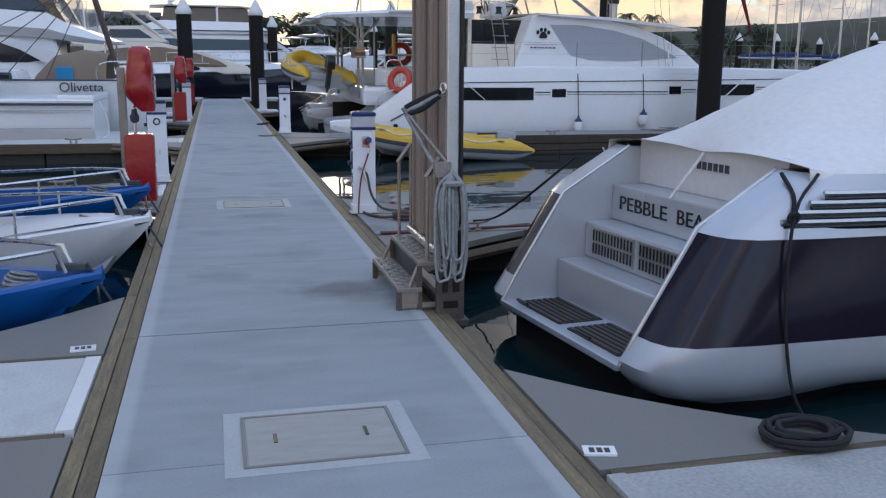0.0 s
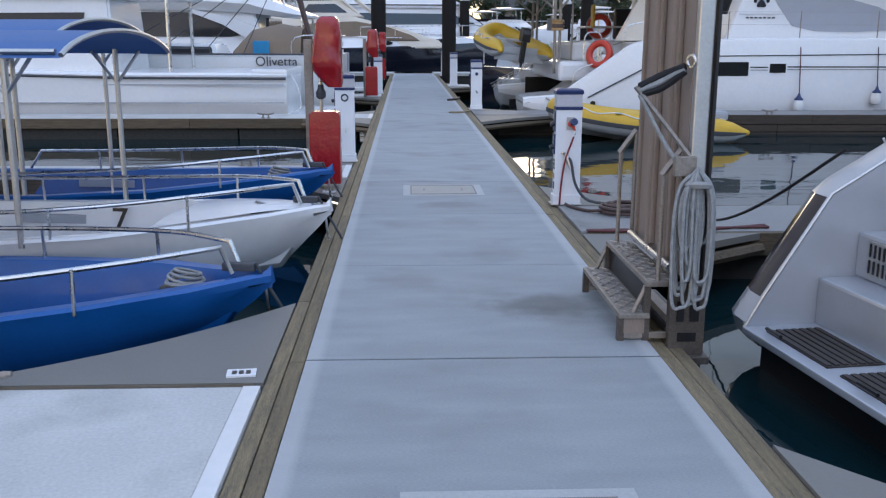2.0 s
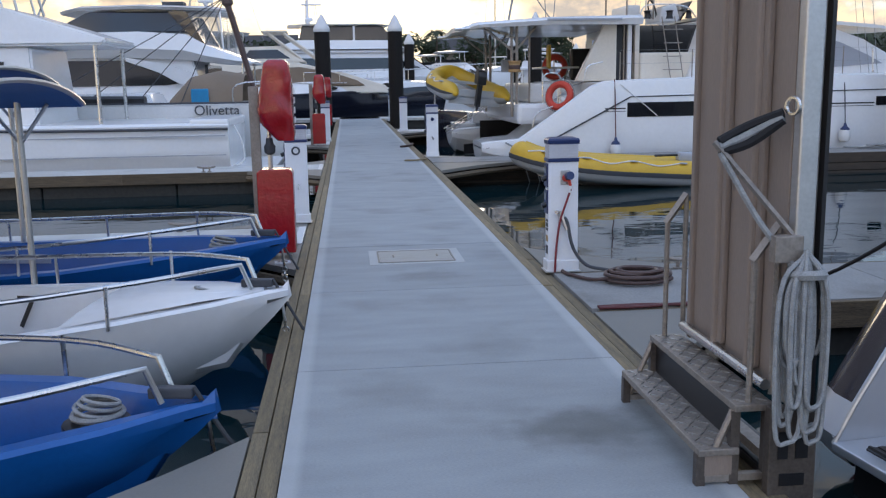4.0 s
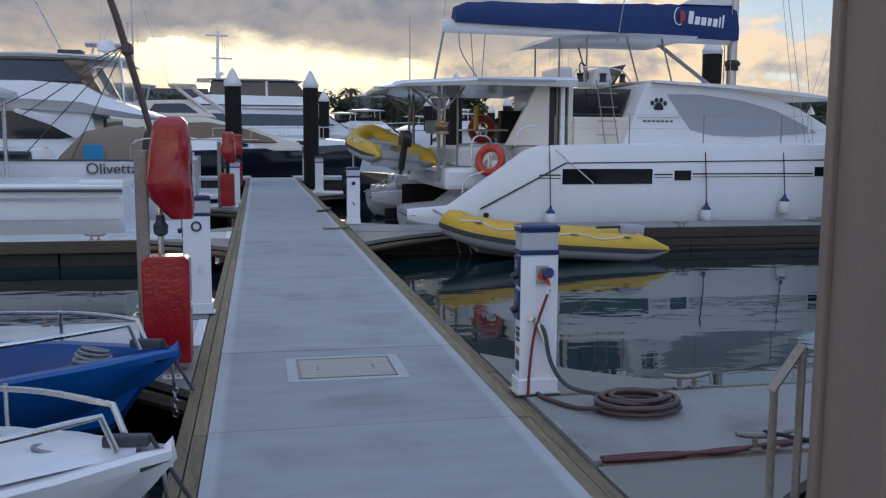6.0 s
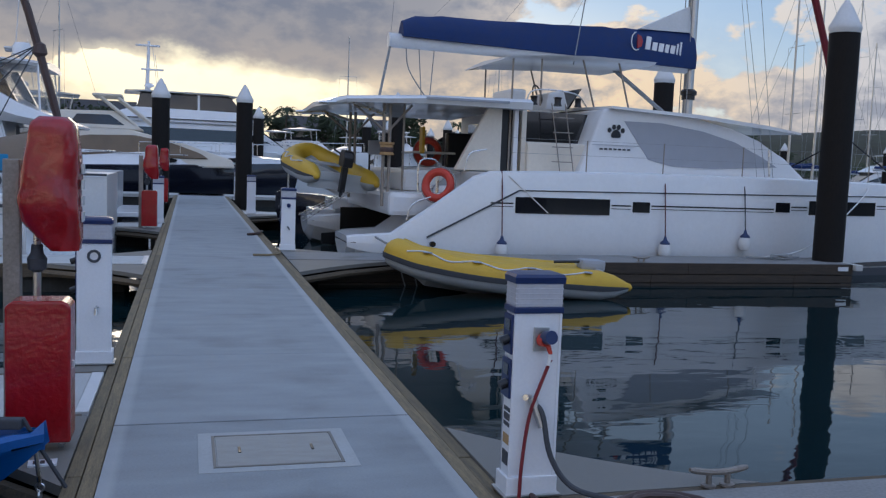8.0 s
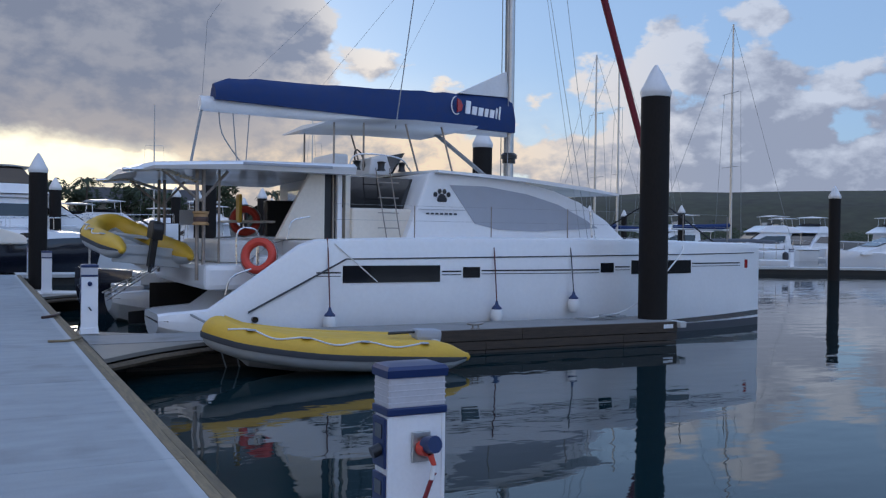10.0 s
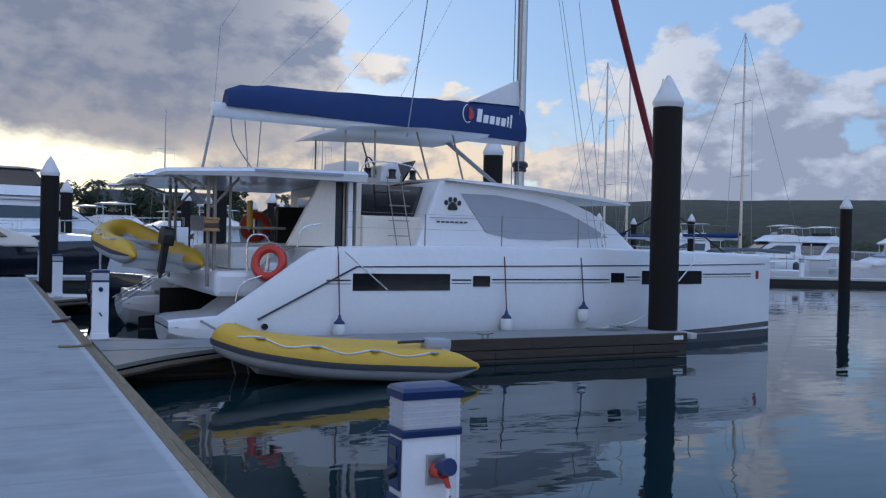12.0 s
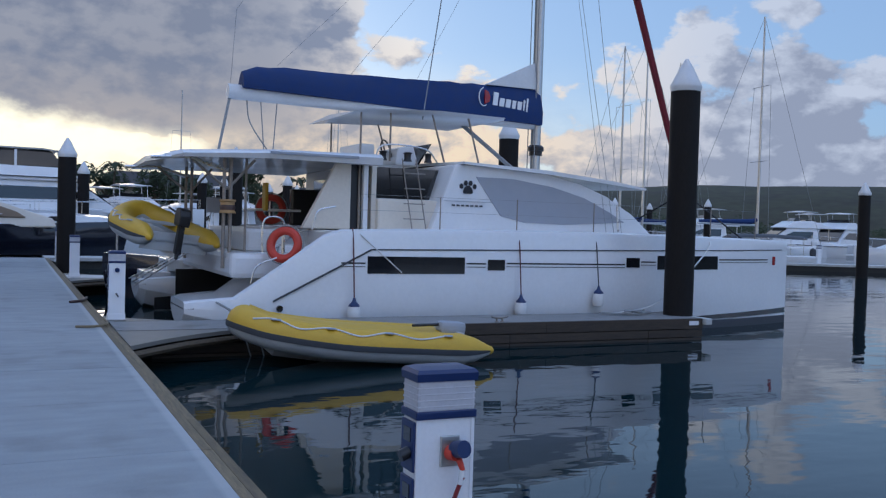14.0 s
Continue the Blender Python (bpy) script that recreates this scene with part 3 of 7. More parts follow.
for x, y in ((10.4, 62), (12.6, 66), (15.2, 60), (18.0, 75), (20.2, 75), (22.5, 75), (38.9, 37.7), (52, 64), (47, 70), (57, 78), (44, 71)):
    pile(x, y, 4.43)

# ---------------------------------------------------------------- power pedestals


def pedestal(x, y, h=1.11, w=0.24, detail=True, deep=0.135):
    """A white service pedestal, its broad face towards -y; detail: sockets and meters on its dock side."""
    p = thing("power_pedestal", "white metal dock power pedestal with a blue cap", "power pedestal", (x, y, 0), group="power pedestals")
    hw, hd = w / 2, deep / 2

    def slab(e, z0, z1, bevel):
        return bx(x - hw - e, x + hw + e, y - hd - e, y + hd + e, z0, z1, bevel=bevel)
    part("pedestal_body", slab(0.0, 0.0, h - 0.17, 0.008), "white", p)
    part("base_flange", slab(0.014, 0.0, 0.10, 0.006), "white", p)
    part("base_flange", slab(0.03, 0.0, 0.012, 0.003), "alu", p)
    part("lamp_lens", slab(0.004, h - 0.17, h - 0.045, 0.012), "clearplastic", p, "translucent lamp band")
    for k in range(4):
        part("lens_rib", slab(0.0048, h - 0.150 + 0.024 * k, h - 0.143 + 0.024 * k, 0.002), "clearplastic", p)
    part("lens_band", slab(0.010, h - 0.195, h - 0.163, 0.006), "bluecap", p)
    rows = [[(x - hw - q, y - hd - q, z), (x + hw + q, y - hd - q, z), (x + hw + q, y + hd + q, z), (x - hw - q, y + hd + q, z)] for q, z in ((0.010, h - 0.048), (0.012, h - 0.018), (0.002, h - 0.004), (-0.03, h + 0.006))]
    part("cap", loft(bmesh.new(), rows, closed=True), "bluecap", p, "dark blue lid")
    for s in (-1, 1):
        part("corner_trim", bx(x + s * (hw - 0.004) - 0.008, x + s * (hw - 0.004) + 0.008, y - hd - 0.004, y - hd + 0.01, 0.10, h - 0.197, bevel=0.003), "white", p)
    if detail:
        for z0 in (h - 0.40, h - 0.62):
            m = part("meter_panel", bx(x - hw - 0.014, x - hw, y - hd * 0.88, y + hd * 0.88, z0, z0 + 0.195, bevel=0.006), "bluecap", p, "dark blue socket panel")
            part("socket", tb([(x - hw - 0.012, y - 0.02, z0 + 0.075), (x - hw - 0.05, y - 0.02, z0 + 0.06)], 0.024, 12), "black", m)
            part("meter_window", bx(x - hw - 0.017, x - hw - 0.012, y - 0.035, y + 0.03, z0 + 0.115, z0 + 0.17), "glass", m)
        for z, hh, m in ((0.42, 0.02, "charcoal"), (0.375, 0.035, "charcoal"), (0.345, 0.02, "charcoal"), (0.255, 0.05, "boxwood"), (0.15, 0.07, "charcoal")):
            part("sticker", bx(x - hw - 0.003, x - hw, y - 0.05, y + 0.03, z, z + hh), m, p)
        part("door_seam", bx(x - hw - 0.003, x - hw, y + hd * 0.72, y + hd * 0.82, 0.10, h - 0.63), "screen", p)
    return p


def front_socket(p, x, y, z):
    part("socket_plate", bx(x - 0.05, x + 0.03, y - 0.012, y, z - 0.07, z + 0.05, bevel=0.004), "alu", p)
    part("plug_collar", tb([(x - 0.012, y - 0.01, z - 0.015), (x + 0.0, y - 0.045, z - 0.012)], 0.03, 12), "orange", p, "orange plug collar")
    part("plug", tb([(x + 0.004, y - 0.03, z), (x + 0.014, y - 0.085, z + 0.012)], 0.034, 14), "bluecap", p)
    part("plug_tail", tb([(x + 0.01, y - 0.05, z - 0.035), (x + 0.022, y - 0.06, z - 0.075)], [0.013, 0.010], 10), "orange", p)


ped = pedestal(1.165, 8.10)
front_socket(ped, 1.19, 8.03, 0.80)
p = pedestal(1.21, 20.24, 1.10, 0.24)
part("socket_cover", tb([(1.21, 20.172, 0.80), (1.21, 20.14, 0.79)], 0.035, 12), "bluecap", p, "dark blue round socket cover")
part("tap", tb([(1.20, 20.172, 0.42), (1.20, 20.12, 0.42), (1.23, 20.11, 0.37)], 0.012, 8), "charcoal", p)
pedestal(1.25, 30.9, 1.10, 0.24, detail=False)
pedestal(1.25, 38.9, 1.10, 0.24, detail=False)
p = pedestal(-1.17, 11.30, 1.12, 0.24)
part("dial", torus(bmesh.new(), (-1.17, 11.228, 0.83), 0.04, 0.010, (0, 1, 0), 20, 6), "charcoal", p, "round grey meter dial")
part("tap", tb([(-1.15, 11.232, 0.44), (-1.15, 11.17, 0.43), (-1.15, 11.165, 0.39)], 0.013, 8), "steel", p)
pedestal(-1.17, 26.3, 1.10, 0.24, detail=False)

# ---------------------------------------------------------------- safety stands


def safety_stand(x, y):
    """A fire hose stand: tall red box in front, a post behind it with a loose red hood over the reel."""
    p = thing("fire_hose_stand", "red vinyl-covered fire hose stand on a grey post", "fire stand", (x, y, 0), group="red safety stands")
    part("post", bx(x - 0.24, x - 0.15, y + 0.34, y + 0.42, 0, 1.56, bevel=0.008), "worn_backlit_alu", p, "square grey post")
    part("pipe", tb([(x - 0.07, y + 0.40, 0), (x - 0.07, y + 0.40, 1.2)], 0.022), "steel", p)
    part("valve", lt([(0.02, -0.06), (0.05, -0.04), (0.055, 0.02), (0.035, 0.05), (0.03, 0.10)], (x - 0.07, y + 0.40, 0.98), 12), "charcoal", p)
    b = part("lower_box", px([(x - 0.165, 0.05), (x - 0.165, 0.79), (x - 0.13, 0.82), (x + 0.13, 0.82), (x + 0.16, 0.79), (x + 0.16, 0.05)], 1, y - 0.05, y + 0.17, bevel=0.014), "red", p, "tall red plastic box")
    part("latch", bx(x + 0.158, x + 0.168, y + 0.04, y + 0.07, 0.44, 0.48), "gel2", b)
    for dx in (-0.10, 0.10):
        part("foot", bx(x + dx - 0.015, x + dx + 0.015, y + 0.04, y + 0.08, 0.0, 0.055), "steel", b)
    # hood: upright right edge, left edge that bulges and cuts back under to the right
    rows = []
    n = 22
    for i in range(n + 1):
        z = 1.06 + 0.74 * i / n
        lo = float(np.interp(z, (1.06, 1.10, 1.22, 1.34, 1.50, 1.74, 1.79, 1.80), (0.02, -0.02, -0.13, -0.165, -0.13, -0.095, -0.08, -0.05)))
        hi = float(np.interp(z, (1.06, 1.12, 1.74, 1.79, 1.80), (0.165, 0.18, 0.155, 0.14, 0.11)))
        d = float(np.interp(z, (1.06, 1.3, 1.76, 1.80), (0.13, 0.19, 0.17, 0.12)))
        row = []
        for k in range(28):
            a = 2 * math.pi * k / 28
            c, e = math.cos(a), math.sin(a)
            sx, sy = abs(c) ** 0.45 * (1 if c > 0 else -1), abs(e) ** 0.45 * (1 if e > 0 else -1)
            q = Vector((x + (lo + hi) / 2 + (hi - lo) / 2 * sx, y + 0.34 + d * sy, z))
            fold = noise.noise((q.x * 7 + q.z * 5, q.y * 7 + y, q.z * 3)) + 0.5 * noise.noise((q.x * 16 - q.z * 11, q.y * 15, q.z * 9 + y))
            q += Vector((sx, sy, 0)) * 0.016 * fold
            row.append(q)
        rows.append(row)
    h = part("reel_cover", loft(bmesh.new(), rows, closed=True), "red", p, "glossy creased red vinyl hood", sharp=75)
    for k in range(4):
        part("print_bar", bx(x + 0.178, x + 0.186, y + 0.28, y + 0.40, 1.22 + 0.09 * k, 1.275 + 0.09 * k), "gel2", h)
    return p


safety_stand(-1.245, 9.12)
safety_stand(-1.3, 24.6)
safety_stand(-1.3, 35.2)

# ---------------------------------------------------------------- catamaran


def hull_rows(stations, yc, side=1):
    """Rows across a hull: (x, half width, sheer height, chine height, keel depth)."""
    rows = []
    for x, w, zs, zc, zk in stations:
        rows.append([(x, yc - w * 0.86, zs + 0.03), (x, yc - w * 0.97, zs), (x, yc - w, zs - 0.10), (x, yc - w, (zs + zc) / 2), (x, yc - w * 0.98, zc), (x, yc - w * 0.62, zk), (x, yc, zk - 0.1),
                     (x, yc + w * 0.62, zk), (x, yc + w * 0.98, zc), (x, yc + w, (zs + zc) / 2), (x, yc + w, zs - 0.10), (x, yc + w * 0.97, zs), (x, yc + w * 0.86, zs + 0.03)])
    return rows


CAT_ST = [(2.30, 0.70, 0.22, 0.06, -0.10), (2.45, 0.78, 0.25, 0.02, -0.3), (3.10, 0.84, 0.30, -0.1, -0.5), (3.9, 0.90, 0.86, -0.2, -0.7), (4.65, 0.93, 1.40, -0.25, -0.8), (4.95, 0.94, 1.50, -0.25, -0.8),
          (6.1, 0.95, 1.54, -0.25, -0.85), (8.0, 0.95, 1.57, -0.25, -0.9), (10.0, 0.94, 1.58, -0.25, -0.9), (11.5, 0.90, 1.57, -0.22, -0.9), (13.2, 0.77, 1.55, -0.18, -0.85), (14.8, 0.50, 1.52, -0.15, -0.8), (15.95, 0.20, 1.50, -0.12, -0.75), (16.46, 0.04, 1.48, -0.1, -0.7)]


def catamaran():
    c = thing("catamaran", "large white charter catamaran moored stern-to with blue sail cover", "catamaran", (9.0, 24.0, WATER))
    for yc in (21.12, 26.9):
        part("hull", loft(bmesh.new(), hull_rows(CAT_ST, yc)), "gel", c, sharp=28)
    part("bridge_deck", bx(4.3, 12.6, 21.9, 26.1, 0.35, 1.2, bevel=0.1), "gel", c)
    part("deck", bx(4.9, 12.9, 20.6, 27.4, 1.2, 1.50, bevel=0.04), "gel2", c)
    side = [(7.25, 1.5), (7.78, 2.90), (8.6, 2.92), (9.9, 2.80), (10.8, 2.62), (11.5, 2.38), (12.2, 2.02), (12.85, 1.5)]
    part("cabin", px(side, 1, 21.5, 26.5, bevel=0.06), "gel", c)
    win = [(8.25, 2.66), (9.1, 2.66), (10.1, 2.53), (10.9, 2.33), (11.6, 2.03), (11.98, 1.83), (10.4, 1.74), (9.4, 1.76), (8.85, 1.88)]
    part("saloon_window", px(win, 1, 21.485, 21.51), "screen", c, "grey mesh-covered side window")
    rows = [[(x, 21.35, z), (x, 24, z + 0.07), (x, 26.65, z), (x, 26.65, z - t), (x, 24, z - t + 0.05), (x, 21.35, z - t)] for x, z, t in ((7.9, 2.95, 0.05), (9.9, 2.87, 0.08), (11.6, 2.72, 0.08), (12.45, 2.60, 0.04))]
    part("cabin_roof", loft(bmesh.new(), rows, closed=True), "gel", c)
    rows = [[(x, y0, z - 0.02), (x, y0 + 0.15, z + 0.05), (x, 24, z + 0.13), (x, 27.2 - (y0 - 21.2), z + 0.03), (x, 27.2 - (y0 - 21.2), z - t), (x, 24, z - t + 0.06), (x, y0 + 0.05, z - t)] for x, y0, z, t in ((2.1, 22.0, 2.74, 0.04), (2.4, 21.4, 2.82, 0.08), (4.0, 21.2, 2.9, 0.12), (6.1, 21.2, 2.93, 0.16))]
    part("cockpit_roof", loft(bmesh.new(), rows, closed=True), "gel", c)
    part("roof_pillar", px([(4.65, 1.52), (5.32, 2.8), (5.62, 2.8), (5.62, 1.52)], 1, 21.65, 21.8, bevel=0.03), "cream", c)
    part("companionway", bx(5.64, 5.88, 21.78, 21.82, 1.52, 2.8), "black", c, "dark cabin entrance")
    part("pillar_edge", bx(5.88, 5.98, 21.66, 21.8, 1.52, 2.8, bevel=0.02), "gel", c)
    part("bulkhead", bx(6.1, 6.2, 21.8, 26.2, 1.5, 2.82), "cream", c)
    part("saloon_door", bx(6.07, 6.1, 22.0, 25.5, 1.5, 2.6), "glass", c, "dark glass sliding door")
    rows = [[(x, 22.3, z), (x, 23.8, z + 0.07), (x, 25.3, z), (x, 25.2, z - t), (x, 23.8, z - t), (x, 22.4, z - t)] for x, z, t in ((5.85, 3.89, 0.02), (6.2, 3.97, 0.05), (7.8, 4.05, 0.07), (9.35, 4.02, 0.05))]
    part("helm_hardtop", loft(bmesh.new(), rows, closed=True), "gel", c)
    return c


cat = catamaran()
# ---------------------------------------------------------------- catamaran details


def cat_side(x):
    """The outer face of the near hull at x."""
    xs, ws = [s[0] for s in CAT_ST], [s[1] for s in CAT_ST]
    return 21.12 - float(np.interp(x, xs, ws))


def side_strip(x0, x1, z0, z1, out=0.012, z0b=None, z1b=None, n=8):
    """A thin panel that follows the near hull's face; z0b and z1b: its heights at the far end."""
    z0b, z1b = z0 if z0b is None else z0b, z1 if z1b is None else z1b
    rows = []
    for i in range(n + 1):
        u = i / n
        x = x0 + (x1 - x0) * u
        y = cat_side(x)
        a, b = z0 + (z0b - z0) * u, z1 + (z1b - z1) * u
        rows.append([(x, y - out, a), (x, y - out, b), (x, y + 0.02, b), (x, y + 0.02, a)])
    return loft(bmesh.new(), rows, closed=True)


def cat_details(c):
    for x0, x1, z0, z1 in ((5.44, 7.38, 0.755, 1.065), (7.87, 8.24, 0.825, 1.03), (11.12, 11.46, 0.90, 1.10), (11.95, 13.75, 0.86, 1.15)):
        part("hull_window", side_strip(x0, x1, z0, z1), "glass", c, "dark tinted hull window")
    for x0, x1, z in ((4.95, 5.40, 0.925), (7.42, 7.83, 0.935), (8.28, 11.08, 0.945), (11.5, 11.9, 1.0), (13.8, 15.6, 1.06)):
        part("hull_stripe", side_strip(x0, x1, z, z + 0.028, 0.006), "black", c)
        part("hull_stripe", side_strip(x0, x1, z - 0.055, z - 0.042, 0.006), "black", c)
    part("sheer_stripe", side_strip(5.5, 16.2, 1.17, 1.195, 0.012, 1.295, 1.317, 14), "charcoal", c, "thin grey sheer stripe")
    part("quarter_stripe", side_strip(3.75, 5.5, 0.25, 0.285, 0.03, 1.165, 1.195), "charcoal", c)
    part("boot_stripe", side_strip(12.6, 16.44, -0.24, -0.16, 0.008, -0.18, -0.06), "navy", c, "navy boot stripe at the bow")
    part("antifoul", side_strip(3.2, 16.44, -0.42, -0.30, 0.010, -0.42, -0.24, 14), "charcoal", c, "dark antifouling at the waterline")
    part("through_hull", tb([(3.86, 20.30, 0.145), (3.86, 20.16, 0.145)], 0.055, 14), "glass", c)
    b = part("bow_badge", side_strip(15.80, 15.92, 0.95, 1.15, 0.008), "red", c, "small red bow emblem")
    # fenders and their lines
    for x, z in ((5.16, -0.24), (8.55, -0.20), (10.35, -0.04)):
        y = cat_side(x) - 0.13
        f = part("fender", lt([(0.02, 0.2), (0.09, 0.22), (0.12, 0.28), (0.12, 0.40), (0.09, 0.5), (0.03, 0.54), (0.02, 0.6)], (x, y, z - 0.05), 14), "gel2", c, "white fender with a blue end")
        part("fender_end", lt([(0.03, 0.44), (0.10, 0.45), (0.098, 0.49), (0.04, 0.55), (0.02, 0.62)], (x, y, z - 0.045), 14), "bluecap", f)
        part("fender_line", tb([(x, y, z + 0.55), (x, cat_side(x) - 0.02, 1.3), (x, cat_side(x) + 0.05, 1.56)], 0.012, 6), "maroon" if x < 9 else "charcoal", c)
    # paw emblem and wordmark bars on the cabin quarter
    m = part("emblem", px([(8.07 + 0.11 * math.cos(a), 2.37 + 0.085 * math.sin(a) - 0.025 * math.cos(2 * a)) for a in (2 * math.pi * k / 14 for k in range(14))], 1, 21.475, 21.51), "navy", c, "dark emblem of rounded shapes")
    for dx, dz in ((-0.15, 0.09), (-0.055, 0.155), (0.055, 0.155), (0.15, 0.09)):
        part("emblem_spot", px([(8.07 + dx + 0.042 * math.cos(a), 2.37 + dz + 0.055 * math.sin(a)) for a in (2 * math.pi * k / 10 for k in range(10))], 1, 21.475, 21.51), "navy", m)
    for k in range(7):
        part("wordmark_bar", bx(7.72 + 0.105 * k, 7.785 + 0.105 * k, 21.48, 21.51, 2.05, 2.085), "charcoal", c)
    part("cabin_seam", bx(7.55, 8.62, 21.485, 21.51, 2.145, 2.157), "screen", c)
    # lifelines
    for x in (5.3, 6.9, 8.55, 10.35, 13.6, 15.2):
        y = cat_side(x) + 0.12
        zb = float(np.interp(x, [s[0] for s in CAT_ST], [s[2] for s in CAT_ST]))
        part("stanchion", tb([(x, y, zb), (x, y, zb + 0.62)], 0.012, 6), "worn_backlit_alu", c)
    for dz in (0.33, 0.61):
        part("lifeline", tb([(x, cat_side(x) + 0.12, 1.56 + dz) for x in (5.3, 6.9, 8.55, 10.35, 13.6, 15.2)], 0.003, 5), "ropegrey", c)
    # tall posts from deck to helm roof
    for x, y, z0, z1 in ((5.82, 21.75, 1.5, 2.85), (6.1, 22.5, 2.95, 3.92), (6.75, 22.5, 2.95, 3.97), (7.85, 22.5, 2.95, 4.0), (8.75, 22.6, 2.9, 4.0), (6.3, 25.0, 2.95, 3.92), (7.6, 25.0, 2.95, 3.97)):
        part("roof_post", tb([(x + (0.16 if x > 7 else 0), y, z0), (x - (0.16 if x > 7 else 0), y, z1)], 0.022, 8), "worn_backlit_alu", c)
    # aft davit posts with braces; polished metal, its backlit shade put into a darker colour
    for y in (21.75, 25.7):
        x = 3.26
        for dx in (-0.06, 0.06):
            part("davit_post", tb([(x + dx, y, 0.75), (x + dx, y, 2.78)], 0.034, 8), "worn_backlit_alu", c)
        for dx in (-0.7, 0.5):
            part("davit_brace", tb([(x, y, 2.2), (x + dx, y, 2.76)], 0.026, 8), "worn_backlit_alu", c)
        part("davit_arm", tb([(x, y, 2.55), (x - 0.7, y, 2.76), (1.9, y, 2.72)], 0.035, 8), "steel", c)
    spool = part("post_spool", lt([(0.02, 0), (0.15, 0), (0.15, 0.03), (0.13, 0.045), (0.13, 0.20), (0.15, 0.215), (0.15, 0.25), (0.02, 0.25)], (3.24, 21.62, 1.76), 16), "boxwood", c, "golden wooden spool on the post")
    part("spool_line", lt([(0.131, 0.06), (0.138, 0.09), (0.138, 0.12), (0.131, 0.15)], (3.24, 21.62, 1.76), 16), "hose", spool)
    part("aft_panel", bx(3.42, 3.72, 24.5, 24.55, 1.78, 2.10, bevel=0.02), "screen", c, "small grey solar panel")
    part("cockpit_pole", tb([(3.66, 22.0, 1.05), (3.66, 22.0, 2.86)], 0.024, 8), "worn_backlit_alu", c)
    part("aft_beam", bx(3.25, 4.6, 21.3, 26.7, 0.58, 1.05, bevel=0.10), "gel", c)
    # black sheet put in for the tunnel's shade under the bridge deck
    part("tunnel_side", px([(3.05, 0.50), (4.45, 0.50), (4.8, 0.12), (4.8, -0.40), (2.6, -0.40), (2.6, -0.14), (3.05, -0.10)], 1, 25.90, 25.93), "black", c, "black panel standing in for the shade between the hulls")
    part("stern_step", bx(2.42, 3.0, 26.25, 27.5, 0.25, 0.42, bevel=0.03), "gel", c)
    part("stern_step", bx(2.9, 3.5, 26.25, 27.5, 0.42, 0.70, bevel=0.03), "gel", c)
    part("cockpit_seat", bx(3.7, 4.6, 22.2, 25.7, 1.05, 1.50, bevel=0.08), "gel2", c)
    part("cockpit_table", bx(4.4, 5.4, 24.2, 25.4, 1.85, 1.90, bevel=0.02), "gel2", c)
    part("tarp", bx(5.2, 6.0, 24.3, 24.5, 1.55, 2.35, bevel=0.05), "black", c, "black hanging tarpaulin")
    part("rain_jacket", bx(4.55, 4.62, 24.0, 24.3, 1.85, 2.45, bevel=0.03), "yellow", c)
    part("gate_rail", tb(smooth_line([(3.9, 21.6, 0.95), (3.9, 21.6, 1.6), (4.1, 21.6, 1.72), (4.3, 21.6, 1.6), (4.3, 21.6, 1.0)], 4), 0.018, 6), "steel", c)
    part("transom_handrail", tb(smooth_line([(3.45, 20.6, 0.55), (3.55, 20.6, 0.85), (3.9, 20.6, 1.0)], 4), 0.016, 6), "steel", c)
    part("quarter_handrail", tb(smooth_line([(4.75, 21.3, 1.5), (4.85, 21.3, 1.85), (5.2, 21.3, 1.95)], 4), 0.018, 6), "steel", c)
    for k in range(3):
        part("boarding_ladder", tb([(2.0, 24.6 + 0.42 * k, 0.22 + 0.05 * k), (3.2, 25.0 + 0.3 * k, 0.95)], 0.014, 6), "steel", c)
    for k in range(3):
        part("ladder_rung", tb([(2.15 + 0.3 * k, 24.62 + 0.1 * k, 0.32 + 0.18 * k), (2.2 + 0.3 * k, 25.42 + 0.06 * k, 0.40 + 0.18 * k)], 0.012, 6), "steel", c)
    part("window_line", tb([(5.28, cat_side(5.3) - 0.012, 1.46), (6.1, cat_side(6.1) - 0.03, 0.77)], 0.010, 6), "gel2", c, "white line over the hull window")
    # bulkhead detail: dark companionway, ladder, seat behind it
    part("cabin_back", bx(6.2, 7.5, 21.7, 26.0, 1.5, 2.15, bevel=0.05), "cream", c, "cream moulded seat back")
    part("helm_side_screen", px([(6.0, 2.16), (7.42, 2.16), (7.62, 2.78), (6.0, 2.78)], 1, 21.95, 21.98), "glass", c)
    for x in (6.75, 7.05):
        part("ladder_rail", tb([(x + 0.1, 21.45, 1.5), (x - 0.1, 21.6, 2.95)], 0.012, 6), "worn_backlit_alu", c)
    for k in range(4):
        part("ladder_rung", bx(6.68, 7.12, 21.5, 21.53, 1.75 + 0.3 * k, 1.77 + 0.3 * k), "worn_backlit_alu", c)
    # helm console, seats and rail up on the roof
    part("helm_console", px([(7.0, 2.9), (7.05, 3.25), (7.4, 3.35), (7.55, 2.9)], 1, 22.8, 23.9, bevel=0.04), "gel", c)
    part("helm_wheel", torus(bmesh.new(), (6.98, 23.3, 3.22), 0.24, 0.018, (1, 0, 0.3), 24, 6), "black", c)
    part("helm_seat", bx(6.15, 6.5, 22.7, 24.0, 2.95, 3.3, bevel=0.06), "gel2", c)
    part("helm_windscreen", px([(7.45, 2.92), (7.75, 3.38), (7.78, 3.38), (7.5, 2.92)], 1, 22.7, 24.2), "glass", c)
